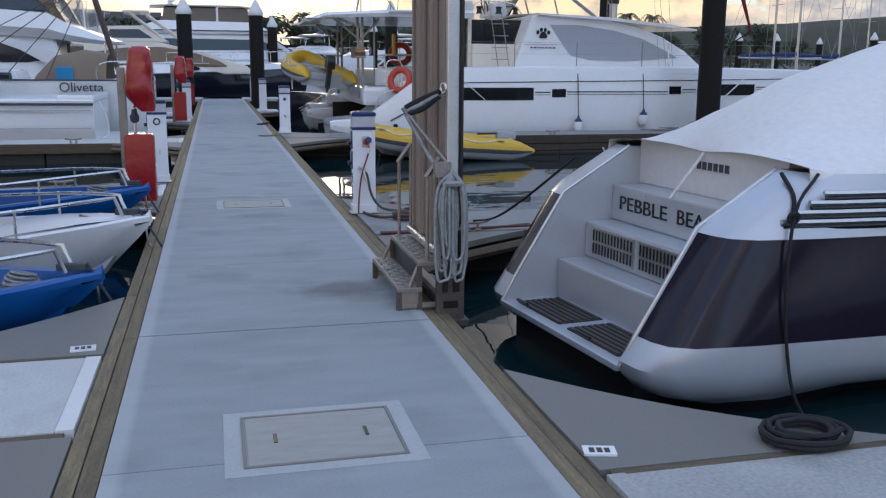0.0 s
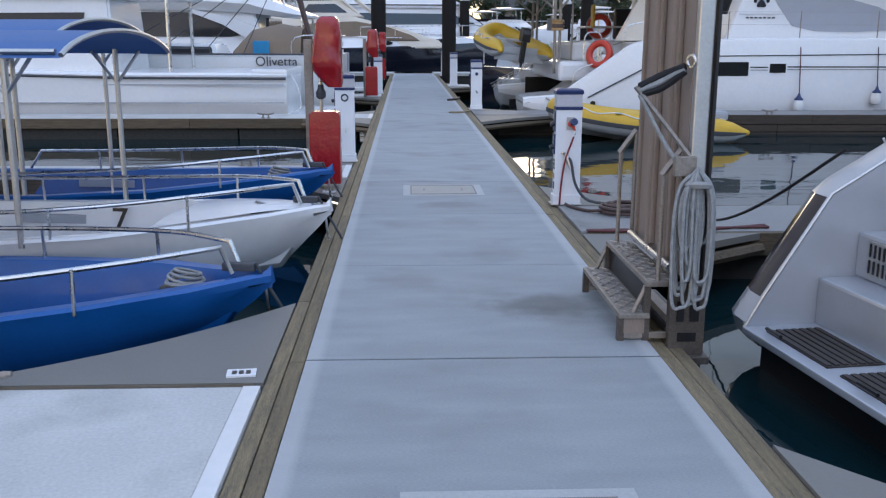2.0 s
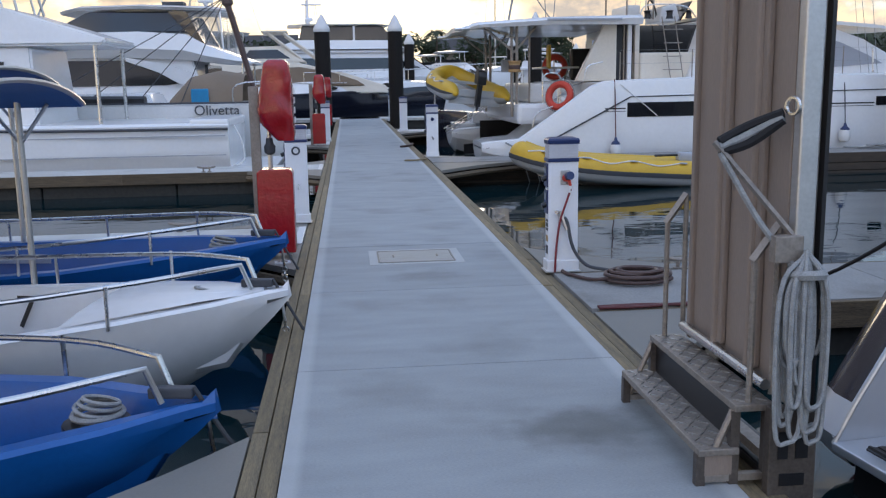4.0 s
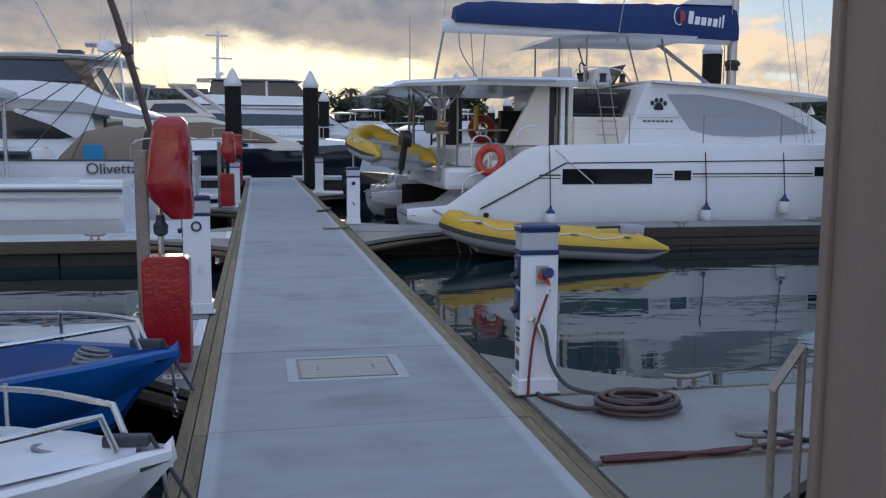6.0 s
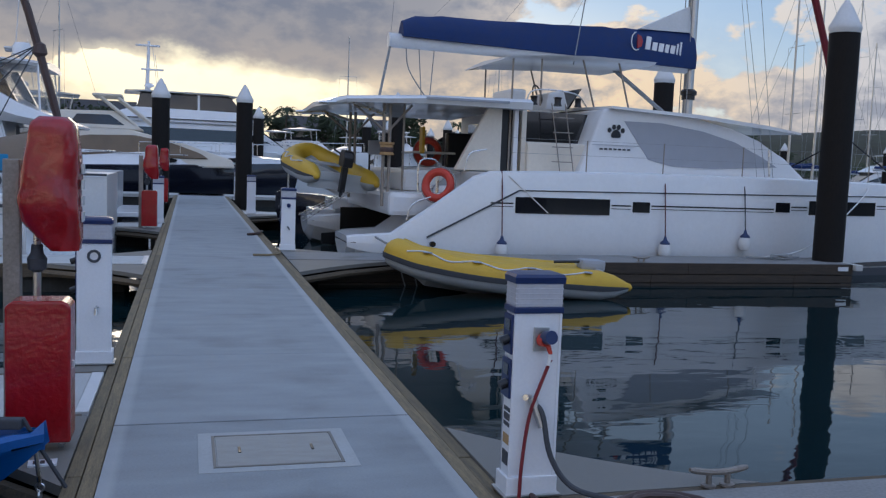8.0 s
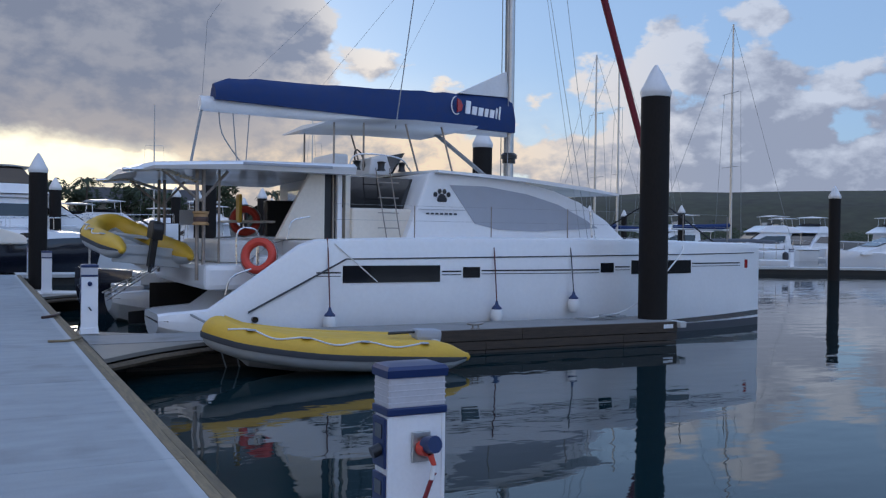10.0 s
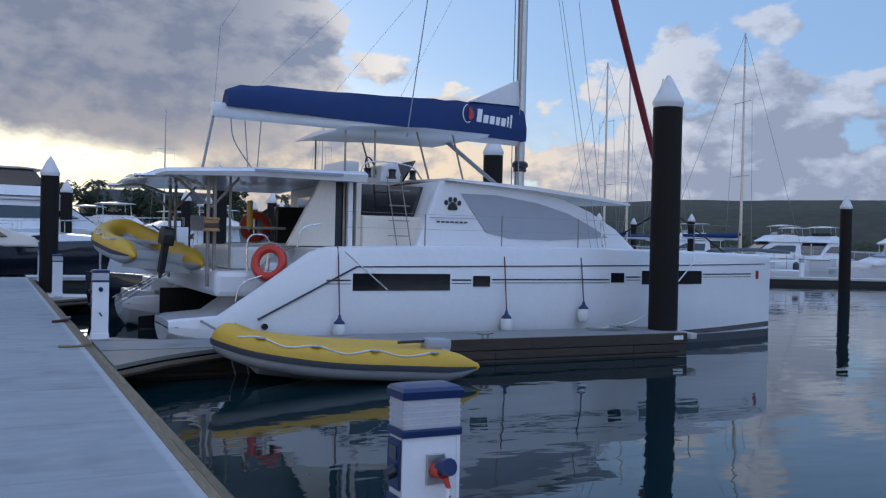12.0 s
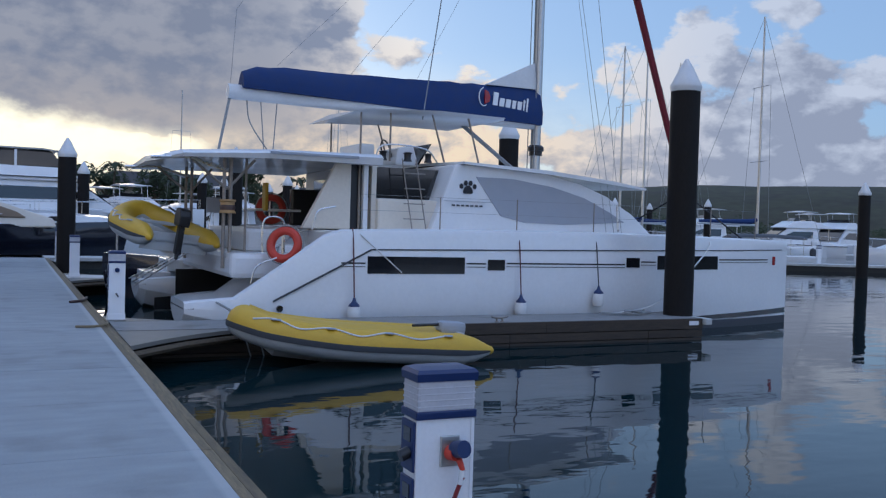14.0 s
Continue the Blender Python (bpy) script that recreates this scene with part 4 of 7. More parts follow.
    for x, r in ((6.6, 0.09), (7.15, 0.10), (7.62, 0.09)):
        part("winch", lt([(r, 0), (r * 0.7, 0.06), (r * 0.75, 0.15), (r, 0.18), (r * 0.5, 0.2)], (x, 22.5, 2.96), 12), "black", c)
    part("roof_rail", tb(smooth_line([(6.3, 22.2, 2.95), (6.5, 22.2, 3.25), (7.4, 22.2, 3.22), (7.7, 22.2, 2.95)], 5), 0.016, 6), "steel", c)
    part("roof_vent", bx(3.9, 5.6, 21.18, 21.2, 2.86, 2.91, bevel=0.005), "screen", c)
        # front eyebrow posts and trampoline hatch
    part("foredeck_locker", bx(12.6, 13.3, 22.5, 25.5, 1.5, 1.62, bevel=0.05), "gel2", c)
    part("crossbeam", tb([(15.3, 21.1, 1.35), (15.3, 26.9, 1.35)], 0.09, 12), "alu", c)
    # rig
    mast = part("mast", tb([(11.15, 24, 2.8), (11.15, 24, 18.0)], 0.115, 16), "alu", c)
    for y in (23.84, 24.0, 24.16):
        part("halyard", tb([(11.02, y, 2.9), (11.02, y, 17.5)], 0.012, 5), "ropegrey", mast)
    part("mast_collar", lt([(0.16, 0), (0.16, 0.1), (0.2, 0.12), (0.2, 0.2), (0.15, 0.25)], (11.15, 24, 3.4), 12), "black", mast)
    part("boom", tb([(3.7, 24, 4.30), (3.75, 24, 4.30), (11.05, 24, 4.18)], 0.16, 12), "gel2", c, "white boom")
    rows = []
    rnd = random.Random(8)
    for i in range(25):
        u = i / 24
        x = 3.98 + 7.18 * u
        top = 4.86 + 0.14 * u + rnd.uniform(-0.018, 0.018) + (-0.12 if i == 0 else 0)
        bot = 4.38 - 0.26 * u
        w = 0.24 + 0.04 * math.sin(9 * u) + rnd.uniform(-0.01, 0.01)
        rows.append([(x, 24 - w, bot), (x, 24 - w * 1.05, (bot * 2 + top) / 3), (x, 24 - w * 0.75, (bot + 2 * top) / 3), (x, 24 - 0.05, top), (x, 24 + 0.05, top), (x, 24 + w * 0.75, (bot + 2 * top) / 3), (x, 24 + w * 1.05, (bot * 2 + top) / 3), (x, 24 + w, bot)])
    cov = part("sail_cover", loft(bmesh.new(), rows, closed=True), "bluecloth", c, "navy blue canvas sail cover with white lettering bars", sharp=60)
    part("sail_head", px([(9.7, 4.98), (11.0, 5.6), (11.06, 4.98)], 1, 23.9, 24.1), "gel2", c, "white sail head above the cover")
    ring = [(9.55 + 0.13 * math.cos(a), 4.66 + 0.21 * math.sin(a)) for a in (radians(100 + 20 * k) for k in range(11))]
    part("cover_emblem", tb([(x, 23.715, z) for x, z in ring], 0.014, 6), "gel2", cov, "white outlined sail emblem")
    part("cover_emblem", px([(9.57, 4.50), (9.57, 4.82), (9.66, 4.78), (9.71, 4.66), (9.68, 4.54)], 1, 23.70, 23.74), "red", cov, "small red sail emblem")
    # the word becomes upright bars of its letters' height
    x = 9.78
    for k, (wide, hi) in enumerate(((0.12, 0.30), (0.12, 0.19), (0.12, 0.19), (0.09, 0.19), (0.11, 0.19), (0.035, 0.25), (0.035, 0.31))):
        z = 4.49 - 0.014 * k
        part("wordmark_bar", px([(x, z), (x + 0.03, z + hi), (x + 0.03 + wide, z + hi - 0.012), (x + wide, z - 0.012)], 1, 23.70, 23.735), "gel", cov)
        x += wide + 0.05
    ropes = [((3.75, 24, 4.2), (3.45, 23.6, 3.0), 0.03), ((4.4, 24, 4.15), (4.42, 23.7, 3.0), 0.012), ((4.75, 24, 4.15), (4.6, 23.7, 3.0), 0.012), ((3.75, 24, 4.35), (3.85, 24, 6.0), 0.008), ((3.85, 24, 6.0), (11.1, 24, 17.6), 0.006),
             ((7.6, 22.8, 3.9), (8.6, 23.3, 9.5), 0.012), ((9.0, 24, 4.1), (10.6, 24, 3.0), 0.05), ((11.5, 21.2, 1.6), (11.2, 23.9, 12.5), 0.010), ((11.7, 21.2, 1.6), (11.2, 23.9, 17.0), 0.010), ((11.3, 21.2, 1.6), (11.15, 22.9, 9.0), 0.008),
             ((4.7, 23.9, 4.9), (9.2, 23.9, 9.5), 0.006), ((6.4, 24.1, 4.9), (10.9, 24.0, 10.5), 0.006), ((8.0, 24.1, 4.95), (10.9, 24.0, 10.5), 0.006)]
    for a, b, r in ropes:
        part("rigging_line", tb([a, b], r * (0.6 if r < 0.011 else 1), 6), "ropegrey", c)
    part("mainsheet_loop", tb(smooth_line([(4.1, 24, 4.2), (4.15, 23.9, 3.7), (4.45, 23.8, 3.2), (4.6, 23.7, 3.0)], 5), 0.014, 6), "ropegrey", c)
    part("furled_headsail", tb([(15.75, 24, 2.65), (15.2, 24, 4.17), (13.9, 24, 7.83), (11.2, 24, 15.6)], [0.03, 0.085, 0.095, 0.06], 8), "darkred", c, "dark red furled headsail")
    part("bridle", tb([(15.3, 21.2, 1.45), (15.75, 24, 2.7), (15.3, 26.8, 1.45)], 0.02, 6), "ropeblack", c)
    part("chainplate", tb([(11.5, 21.05, 1.62), (11.5, 21.12, 2.2)], 0.022, 6), "steel", c)


cat_details(cat)

LIFE = ((4.13, 20.95, 1.22, (-0.62, -0.75, 0.25)), (4.94, 25.0, 1.90, (-0.1, -1, 0)))
for x, y, z, n in LIFE:
    r = thing("life_ring", "orange-red life ring with white grab line on the catamaran rail", "life ring", (x, y, z - 0.36), group="life rings")
    part("ring", torus(bmesh.new(), (x, y, z), 0.26, 0.078, n), "orange", r)
    bands = part("reflective_bands", torus(bmesh.new(), (x, y, z), 0.26, 0.020, n), "gel2", r)
    part("grab_line", torus(bmesh.new(), (x, y - 0.02, z), 0.355, 0.012, n, 24, 6), "ropegrey", r)
    part("bracket", tb([(x, y + 0.12, z - 0.38), (x, y + 0.12, z + 0.3)], 0.02, 6), "steel", r)

# ---------------------------------------------------------------- inflatable dinghies


def arc_tube(bm, pts, r, a0, a1, seg=10, taper=1.0):
    """Part of a tube along points; the angle runs from outward (0) over the top (90)."""
    p = [Vector(q) for q in pts]
    rows = []
    for i, q in enumerate(p):
        d = (p[min(i + 1, len(p) - 1)] - p[max(i - 1, 0)]).normalized()
        out = d.cross(Vector((0, 0, 1))).normalized()
        up = out.cross(d).normalized()
        rr = r[i] if isinstance(r, list) else r
        rows.append([q + (out * math.cos(a) + up * math.sin(a)) * rr for a in (radians(a0 + (a1 - a0) * k / seg) for k in range(seg + 1))])
    return loft(bm, rows, caps=False)


def dinghy(label, L=4.1, beam=1.7, r=0.24, covered=False, motor=True, board=0.46):
    """Bow along +x, origin at the stern on the water."""
    d = thing("inflatable_dinghy", label, "inflatable boat")
    h = beam / 2 - r
    line = smooth_line([(-0.42, -h, 0.22), (0.8, -h, 0.22), (L * 0.55, -h * 0.98, 0.24), (L * 0.82, -h * 0.62, 0.33), (L - r, 0, 0.44), (L * 0.82, h * 0.62, 0.33), (L * 0.55, h * 0.98, 0.24), (0.8, h, 0.22), (-0.42, h, 0.22)], 5)
    rs = [r * (0.30 + 0.70 * min(1, i / 2, (len(line) - 1 - i) / 2) ** 0.6) for i in range(len(line))]
    part("upper_tube", arc_tube(bmesh.new(), line, rs, 0, 190, 10), "yellow", d, "yellow top of the air tube")
    part("lower_tube", arc_tube(bmesh.new(), line, rs, -170, 0, 10), "greytube", d, "pale grey lower tube")
    part("rub_strake", arc_tube(bmesh.new(), line, [q * 1.06 for q in rs], -16, 4, 3), "charcoal", d, "dark grey rubbing strake")
    for s in (0, -1):
        q = line[s]
        part("tube_end", tb([q + Vector((0.01, 0, 0)), q, q - Vector((0.05, 0, 0)), q - Vector((0.08, 0, 0))], [rs[s], rs[s], rs[s] * 0.8, rs[s] * 0.3], 12), "yellow", d, "yellow end cone")
    rows = [[(x, -w, 0.10 + zz), (x, 0, -0.16 + zz * 1.2), (x, w, 0.10 + zz)] for x, w, zz in ((0.1, h, 0), (L * 0.5, h, 0.02), (L * 0.8, h * 0.6, 0.10), (L - r * 1.6, 0.05, 0.3))]
    part("keel", loft(bmesh.new(), rows, closed=True), "gel2", d)
    if covered:
        rows = [[(x, -w, z - 0.02), (x, -w * 0.5, z + 0.04), (x, 0, z + 0.06), (x, w * 0.5, z + 0.04), (x, w, z - 0.02)] for x, w, z in ((0.0, h + 0.03, 0.40), (1.2, h + 0.03, 0.41), (L * 0.55, h + 0.02, 0.43), (L * 0.8, h * 0.66, 0.50), (L - r * 1.3, 0.06, 0.63))]
        part("dinghy_cover", loft(bmesh.new(), rows, caps=False), "yellow", d, "yellow fabric cover")
    else:
        part("floor", px([(0.0, -h), (L * 0.75, -h * 0.7), (L * 0.9, 0), (L * 0.75, h * 0.7), (0.0, h)], 2, 0.10, 0.14), "greytube", d)
        part("thwart", bx(1.3, 1.6, -h, h, 0.30, 0.35, bevel=0.02), "greytube", d)
    part("transom", bx(0.0, 0.06, -h, h, -0.05, board, bevel=0.01), "greytube", d)
    half = len(line) // 2
    for s in (-1, 1):
        pts = []
        for i in range(3, half - 1, 2):
            k = i if s < 0 else len(line) - 1 - i
            along = (line[k + 1] - line[k - 1]).normalized()
            out = along.cross(Vector((0, 0, 1))).normalized()
            over = out.cross(along).normalized()
            a = radians(58 if len(pts) % 2 == 0 else 36)
            pts.append(line[k] + (out * math.cos(a) + over * math.sin(a)) * (rs[k] + 0.008))
        part("grab_rope", tb(smooth_line(pts, 5), 0.013, 5), "gel2", d)
        for q in pts[::2]:
            part("rope_patch", lt([(0.01, -0.012), (0.075, -0.010), (0.07, 0.006), (0.01, 0.010)], q, 12), "screen", d)
    if motor:
        m = part("outboard_motor", px([(-0.34, 0.46), (-0.35, 0.66), (-0.29, 0.78), (-0.10, 0.80), (-0.02, 0.70), (-0.04, 0.46)], 1, -0.105, 0.105, bevel=0.03), "black", d, "black outboard motor")
        part("motor_leg", bx(-0.26, -0.11, -0.055, 0.055, -0.06, 0.50, bevel=0.02), "black", m)
        part("motor_skeg", px([(-0.30, 0.0), (-0.08, 0.0), (-0.15, -0.16), (-0.21, -0.16)], 1, -0.015, 0.015), "charcoal", m)
        part("tiller", tb([(-0.05, 0.0, 0.66), (0.35, 0.10, 0.74)], 0.02, 8), "black", m)
    return d


d1 = dinghy("yellow-topped grey inflatable dinghy with cover, floating beside the pier", L=3.45, covered=True, motor=False)
m = part("outboard_motor", bx(-0.12, 0.30, 0.12, 0.40, 0.42, 0.60, bevel=0.06), "screen", d1, "small grey outboard tilted over the transom")
part("tiller", tb([(0.2, 0.25, 0.55), (0.75, 0.35, 0.52)], 0.022, 8), "black", m)
d1.matrix_basis = pose(5.88, 17.74, WATER, 0, -3.2, 177)
d2 = dinghy("yellow and grey inflatable dinghy with outboard hung across catamaran davits", L=2.5, beam=1.72, r=0.22, board=0.30)
d2.matrix_basis = pose(2.44, 22.45, 1.06, 0, 0, 100) @ pose(0, 0, 0, 6, -7, 0)

# ---------------------------------------------------------------- silver motor yacht


def silver_yacht():
    y = thing("motor_yacht", "silver motor yacht with dark hull band and white winter cover", "motor yacht")
    prof = [(-0.62, 0.60), (-0.34, 0.30), (-0.28, 0.10), (-0.20, 0.02), (-0.12, 0.0), (0.03, 0.10), (0.64, 0.49), (0.70, 0.55), (1.0, 1.07)]
    path = [(0.0, 0.83), (0.01, 1.0), (0.05, 1.11), (0.18, 1.20), (0.55, 1.27), (1.2, 1.34), (2.6, 1.48), (4.5, 1.55), (6.5, 1.42), (8.3, 0.95), (9.6, 0.35), (10.2, 0.0)]

    def level(z, s):
        u0 = float(np.interp(z, [p[0] for p in prof], [p[1] for p in prof]))
        k = float(np.interp(z, (-0.62, -0.34, -0.28, -0.20, -0.1, 0.7, 1.0), (0.62, 0.86, 0.93, 0.975, 1.0, 1.0, 0.97)))
        row = []
        for i, (u, v) in enumerate(path):
            vv = 0.83 + (v - 0.83) * k if i < 5 else v * k
            row.append((u + u0 * max(0, 1 - u / 9), s * vv, z))
        return row
    for s in (-1, 1):
        # the shadow under the hull's lower edge is put into this black
        part("hull_bottom", loft(bmesh.new(), [level(z, s) for z in (-0.62, -0.48, -0.34)], caps=False), "black", y, "undercut bottom coloured black for the shadow under the hull")
        part("lower_hull", loft(bmesh.new(), [level(z, s) for z in (-0.34, -0.31, -0.28, -0.24, -0.20, -0.12, 0.03)], caps=False), "silver", y)
        part("hull_band", loft(bmesh.new(), [level(z, s) for z in (0.03, 0.3, 0.64)], caps=False), "navybrown", y, "glossy dark band with reflections")
        part("upper_hull", loft(bmesh.new(), [level(z, s) for z in (0.64, 0.72, 0.86, 1.0)], caps=False), "silver", y)
        part("stair_wing", px([(0.28, -0.32), (0.06, -0.24), (0.0, -0.13), (0.10, 0.03), (0.50, 0.66), (1.07, 1.0), (1.3, 1.0), (1.3, -0.32)], 1, *sorted((s * 0.83, s * 0.86))), "silver", y)
        part("stern_edge", tb([(-0.005, s * 0.835, -0.16), (0.10, s * 0.835, 0.03), (0.50, s * 0.835, 0.665), (1.07, s * 0.835, 1.005)], 0.012, 6), "alu", y, "bright edge trim")
    rows = [level(1.0, -1), [(u, 0, 1.02) for u, v, z in level(1.0, 1)], level(1.0, 1)]
    part("inner_deck", loft(bmesh.new(), [[r[k] for k in range(4, 12)] for r in rows], caps=False), "gel2", y)
    part("swim_platform", bx(-0.02, 0.5, -0.83, 0.83, -0.19, -0.145, bevel=0.01), "silver", y)
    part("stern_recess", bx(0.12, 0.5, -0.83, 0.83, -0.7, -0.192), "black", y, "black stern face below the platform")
    for a, b in ((-0.70, -0.06), (0.06, 0.70)):
        g = part("platform_grating", bx(0.07, 0.42, a, b, -0.147, -0.136), "teak", y, "dark slatted teak mat")
        for k in range(7):
            part("slat", bx(0.075 + 0.05 * k, 0.105 + 0.05 * k, a + 0.01, b - 0.01, -0.136, -0.128), "teak", g)
    for u, z0, z1 in ((0.46, -0.15, 0.15), (0.70, 0.15, 0.43), (0.93, 0.43, 0.71)):
        part("stair", bx(u, 1.35, -0.83, 0.83, z0, z1, bevel=0.02), "silver", y)
    part("transom_wall", bx(1.17, 1.3, -0.83, 0.83, 0.71, 1.06, bevel=0.01), "gel2", y)
    for a, b in ((0.12, 0.70), (-0.50, 0.06)):
        g = part("vent_grille", bx(0.685, 0.702, a, b, 0.185, 0.405, bevel=0.004), "alu", y, "perforated metal vent")
        for row in range(2):
            for k in range(13):
                v = a + 0.03 + k * (b - a - 0.06) / 12
                part("vent_slot", bx(0.680, 0.686, v - 0.007, v + 0.007, 0.205 + 0.10 * row, 0.285 + 0.10 * row), "black", g)
    for word, v, w in (("PEBBLE", 0.40, 0.62), ("BEACH", -0.32, 0.56)):
        lettering("boat_name", word, 0.15, "black", y, Matrix.Translation((0.926, v, 0.575)) @ pose(0, 0, 0, 90, 0, -90), 0.003, "dark raised lettering", width=w)
    for k in range(6):
        part("wordmark_bar", bx(1.162, 1.172, 0.05 - 0.062 * k, 0.09 - 0.062 * k, 0.90, 0.955), "charcoal", y)
    for u, v in ((0.03, 0.55), (0.03, -0.35)):
        part("platform_cleat", tb([(u, v - 0.08, -0.10), (u, v + 0.08, -0.10)], 0.012, 6), "black", y)
    part("stern_strap", tb([(0.92, 0.05, 0.70), (1.15, 0.0, 1.02)], 0.012, 6), "gel2", y)
    # louvred air intake on the near quarter
    for k in range(4):
        z = 0.735 + 0.055 * k
        part("intake_louvre", tube(bmesh.new(), [(0.80 + 0.09 * k, -1.205 - 0.012 * k, z), (1.15, -1.272, z), (1.7, -1.352, z), (2.2, -1.412, z)], 0.019, 6), "alu", y)
        part("intake_gap", tube(bmesh.new(), [(0.82 + 0.09 * k, -1.200 - 0.012 * k, z - 0.028), (1.15, -1.266, z - 0.028), (1.7, -1.346, z - 0.028), (2.2, -1.406, z - 0.028)], 0.020, 6), "black", y)
    # cover, sagging between the ridge and the gunwale
    rows = []
    rnd = random.Random(5)
    for u, ridge, w in ((1.06, 1.03, 1.12), (1.2, 1.13, 1.17), (1.6, 1.38, 1.24), (2.1, 1.61, 1.34), (2.7, 1.78, 1.42), (4.0, 2.15, 1.50), (5.5, 2.5, 1.5), (7.0, 2.3, 1.25), (8.5, 1.7, 0.8), (10.0, 1.15, 0.1)):
        row = []
        for k in range(15):
            a = -1 + 2 * k / 14
            sag = 0.05 * math.sin(abs(a) * 9 + u)
            z = ridge + (1.0 - ridge) * abs(a) ** 1.35 - sag * (1 - abs(a)) * (ridge - 1.0)
            row.append((u + 0.14 * (abs(a) < 0.7) * (0.7 - abs(a)) * (u < 1.1), w * a, z + (0.05 * abs(math.sin(2.4 * a)) if u < 1.1 else 0)))
        row = [(row[0][0], row[0][1] * 1.01, 0.955)] + row + [(row[-1][0], row[-1][1] * 1.01, 0.955)]
        rows.append(row)
    part("boat_cover", loft(bmesh.new(), rows, caps=False), "cover", y, "white tarpaulin cover", sharp=60)
    # lashings and lines
    part("mooring_line", tb(smooth_line([(1.1, -1.15, 1.0), (0.86, -1.255, 0.8), (0.80, -1.30, 0.3), (0.86, -1.33, -0.2), (0.9, -1.45, -0.42)], 5), 0.011, 6), "ropeblack", y)
    part("line_knot", torus(bmesh.new(), (0.85, -1.255, 0.77), 0.026, 0.016, (0.3, 1, 0.2), 14, 6), "ropeblack", y)
    part("line_tail", tb(smooth_line([(0.98, -0.98, 0.99), (0.93, -1.15, 0.88), (0.85, -1.25, 0.77)], 4), 0.014, 6), "ropeblack", y)
    for k in range(6):
        u, v = 1.0 + 0.10 * k, 1.10 + 0.022 * k
        part("lashing", tb([(u, v + 0.012, 0.965), (u + 0.05, v + 0.035, 0.90), (u + 0.10, v + 0.03, 0.965)], 0.008, 5), "gel2", y, "white cover lashing")
    return y


M["navybrown"] = mat("glossy_dark_band", (0.017, 0.014, 0.025), 0.12, vary=0.2, scale=2, grain=20, spec=0.3, coat=0.1)
yacht = silver_yacht()
yacht.matrix_basis = pose(1.795, 3.8, 0, 0, 0, 7.3)
# ---------------------------------------------------------------- boarding steps and raised gangway


def boarding_steps():
    s = thing("boarding_steps", "two-tread checker-plate metal boarding steps with handrails", "boarding steps", (0.9, 4.43, 0))
    for name, x0, x1, z in (("lower_tread", 0.735, 0.90, 0.155), ("upper_tread", 0.875, 1.035, 0.33)):
        t = part(name, bx(x0, x1, 3.93, 4.95, z - 0.03, z, bevel=0.006), "worn_backlit_alu", s)
        bm = bmesh.new()
        for i in range(17):
            for j in range(3):
                y, x = 3.98 + 0.058 * i, x0 + 0.035 + 0.045 * j
                a = 0.016 if (i + j) % 2 else -0.016
                prism(bm, [(x - 0.016, y - a), (x, y - a * 0.2 + 0.005), (x + 0.016, y + a), (x, y + a * 0.2 - 0.005)], 2, z, z + 0.004)
        tagged(part("checker_plate", bm, "alu", t, "bright worn diamond pattern"), "bright worn diamond pattern", kind="stuff")
    for y in (3.96, 4.92):
        for x, z in ((0.75, 0.13), (0.885, 0.30), (1.02, 0.30)):
            part("leg", bx(x - 0.018, x + 0.018, y - 0.018, y + 0.018, 0.0, z), "darkmetal", s)
        part("side_rail", bx(0.735, 1.03, y - 0.015, y + 0.015, 0.012, 0.04), "worn_backlit_alu", s)
        part("side_brace", tb([(0.76, y, 0.02), (0.88, y, 0.30)], 0.014, 6), "worn_backlit_alu", s)
        post = part("handrail", tb([(0.94, y, 0.30), (0.94, y, 0.90), (1.03, y, 1.02), (1.03, y, 0.36)], 0.013, 8), "worn_backlit_alu", s)
        part("handrail_plate", tb([(0.93, y, 0.89), (1.03, y, 1.03)], 0.018, 4), "worn_backlit_alu", post)
    part("cross_bar", bx(1.04, 1.10, 3.95, 4.93, 0.05, 0.09), "worn_backlit_alu", s)
    h = part("hinge_plate", bx(0.985, 1.175, 3.862, 3.912, -0.06, 0.335, bevel=0.006), "darkmetal", s, "dark weathered hinge plate with slots")
    for x0, x1, z0, z1 in ((1.02, 1.06, 0.13, 0.24), (1.09, 1.14, 0.13, 0.24), (1.03, 1.13, 0.02, 0.07)):
        part("slot", bx(x0, x1, 3.858, 3.863, z0, z1), "black", h)
    part("hinge_foot", bx(0.97, 1.20, 3.83, 3.96, -0.10, -0.055, bevel=0.006), "darkmetal", s)
    for y in (3.945, 4.935):
        part("kick_panel", bx(0.765, 0.875, y - 0.004, y + 0.004, 0.042, 0.125), "bronze", s, "bronze end panel below the tread")
    # the gap under the upper tread is open; its shade is a black sheet
    part("riser", bx(0.893, 0.899, 3.97, 4.91, 0.155, 0.30), "black", s, "black sheet standing in for the shaded open riser")
    part("base_frame", bx(1.04, 1.2, 3.96, 4.9, -0.2, 0.02, bevel=0.01), "black", s)
    return s


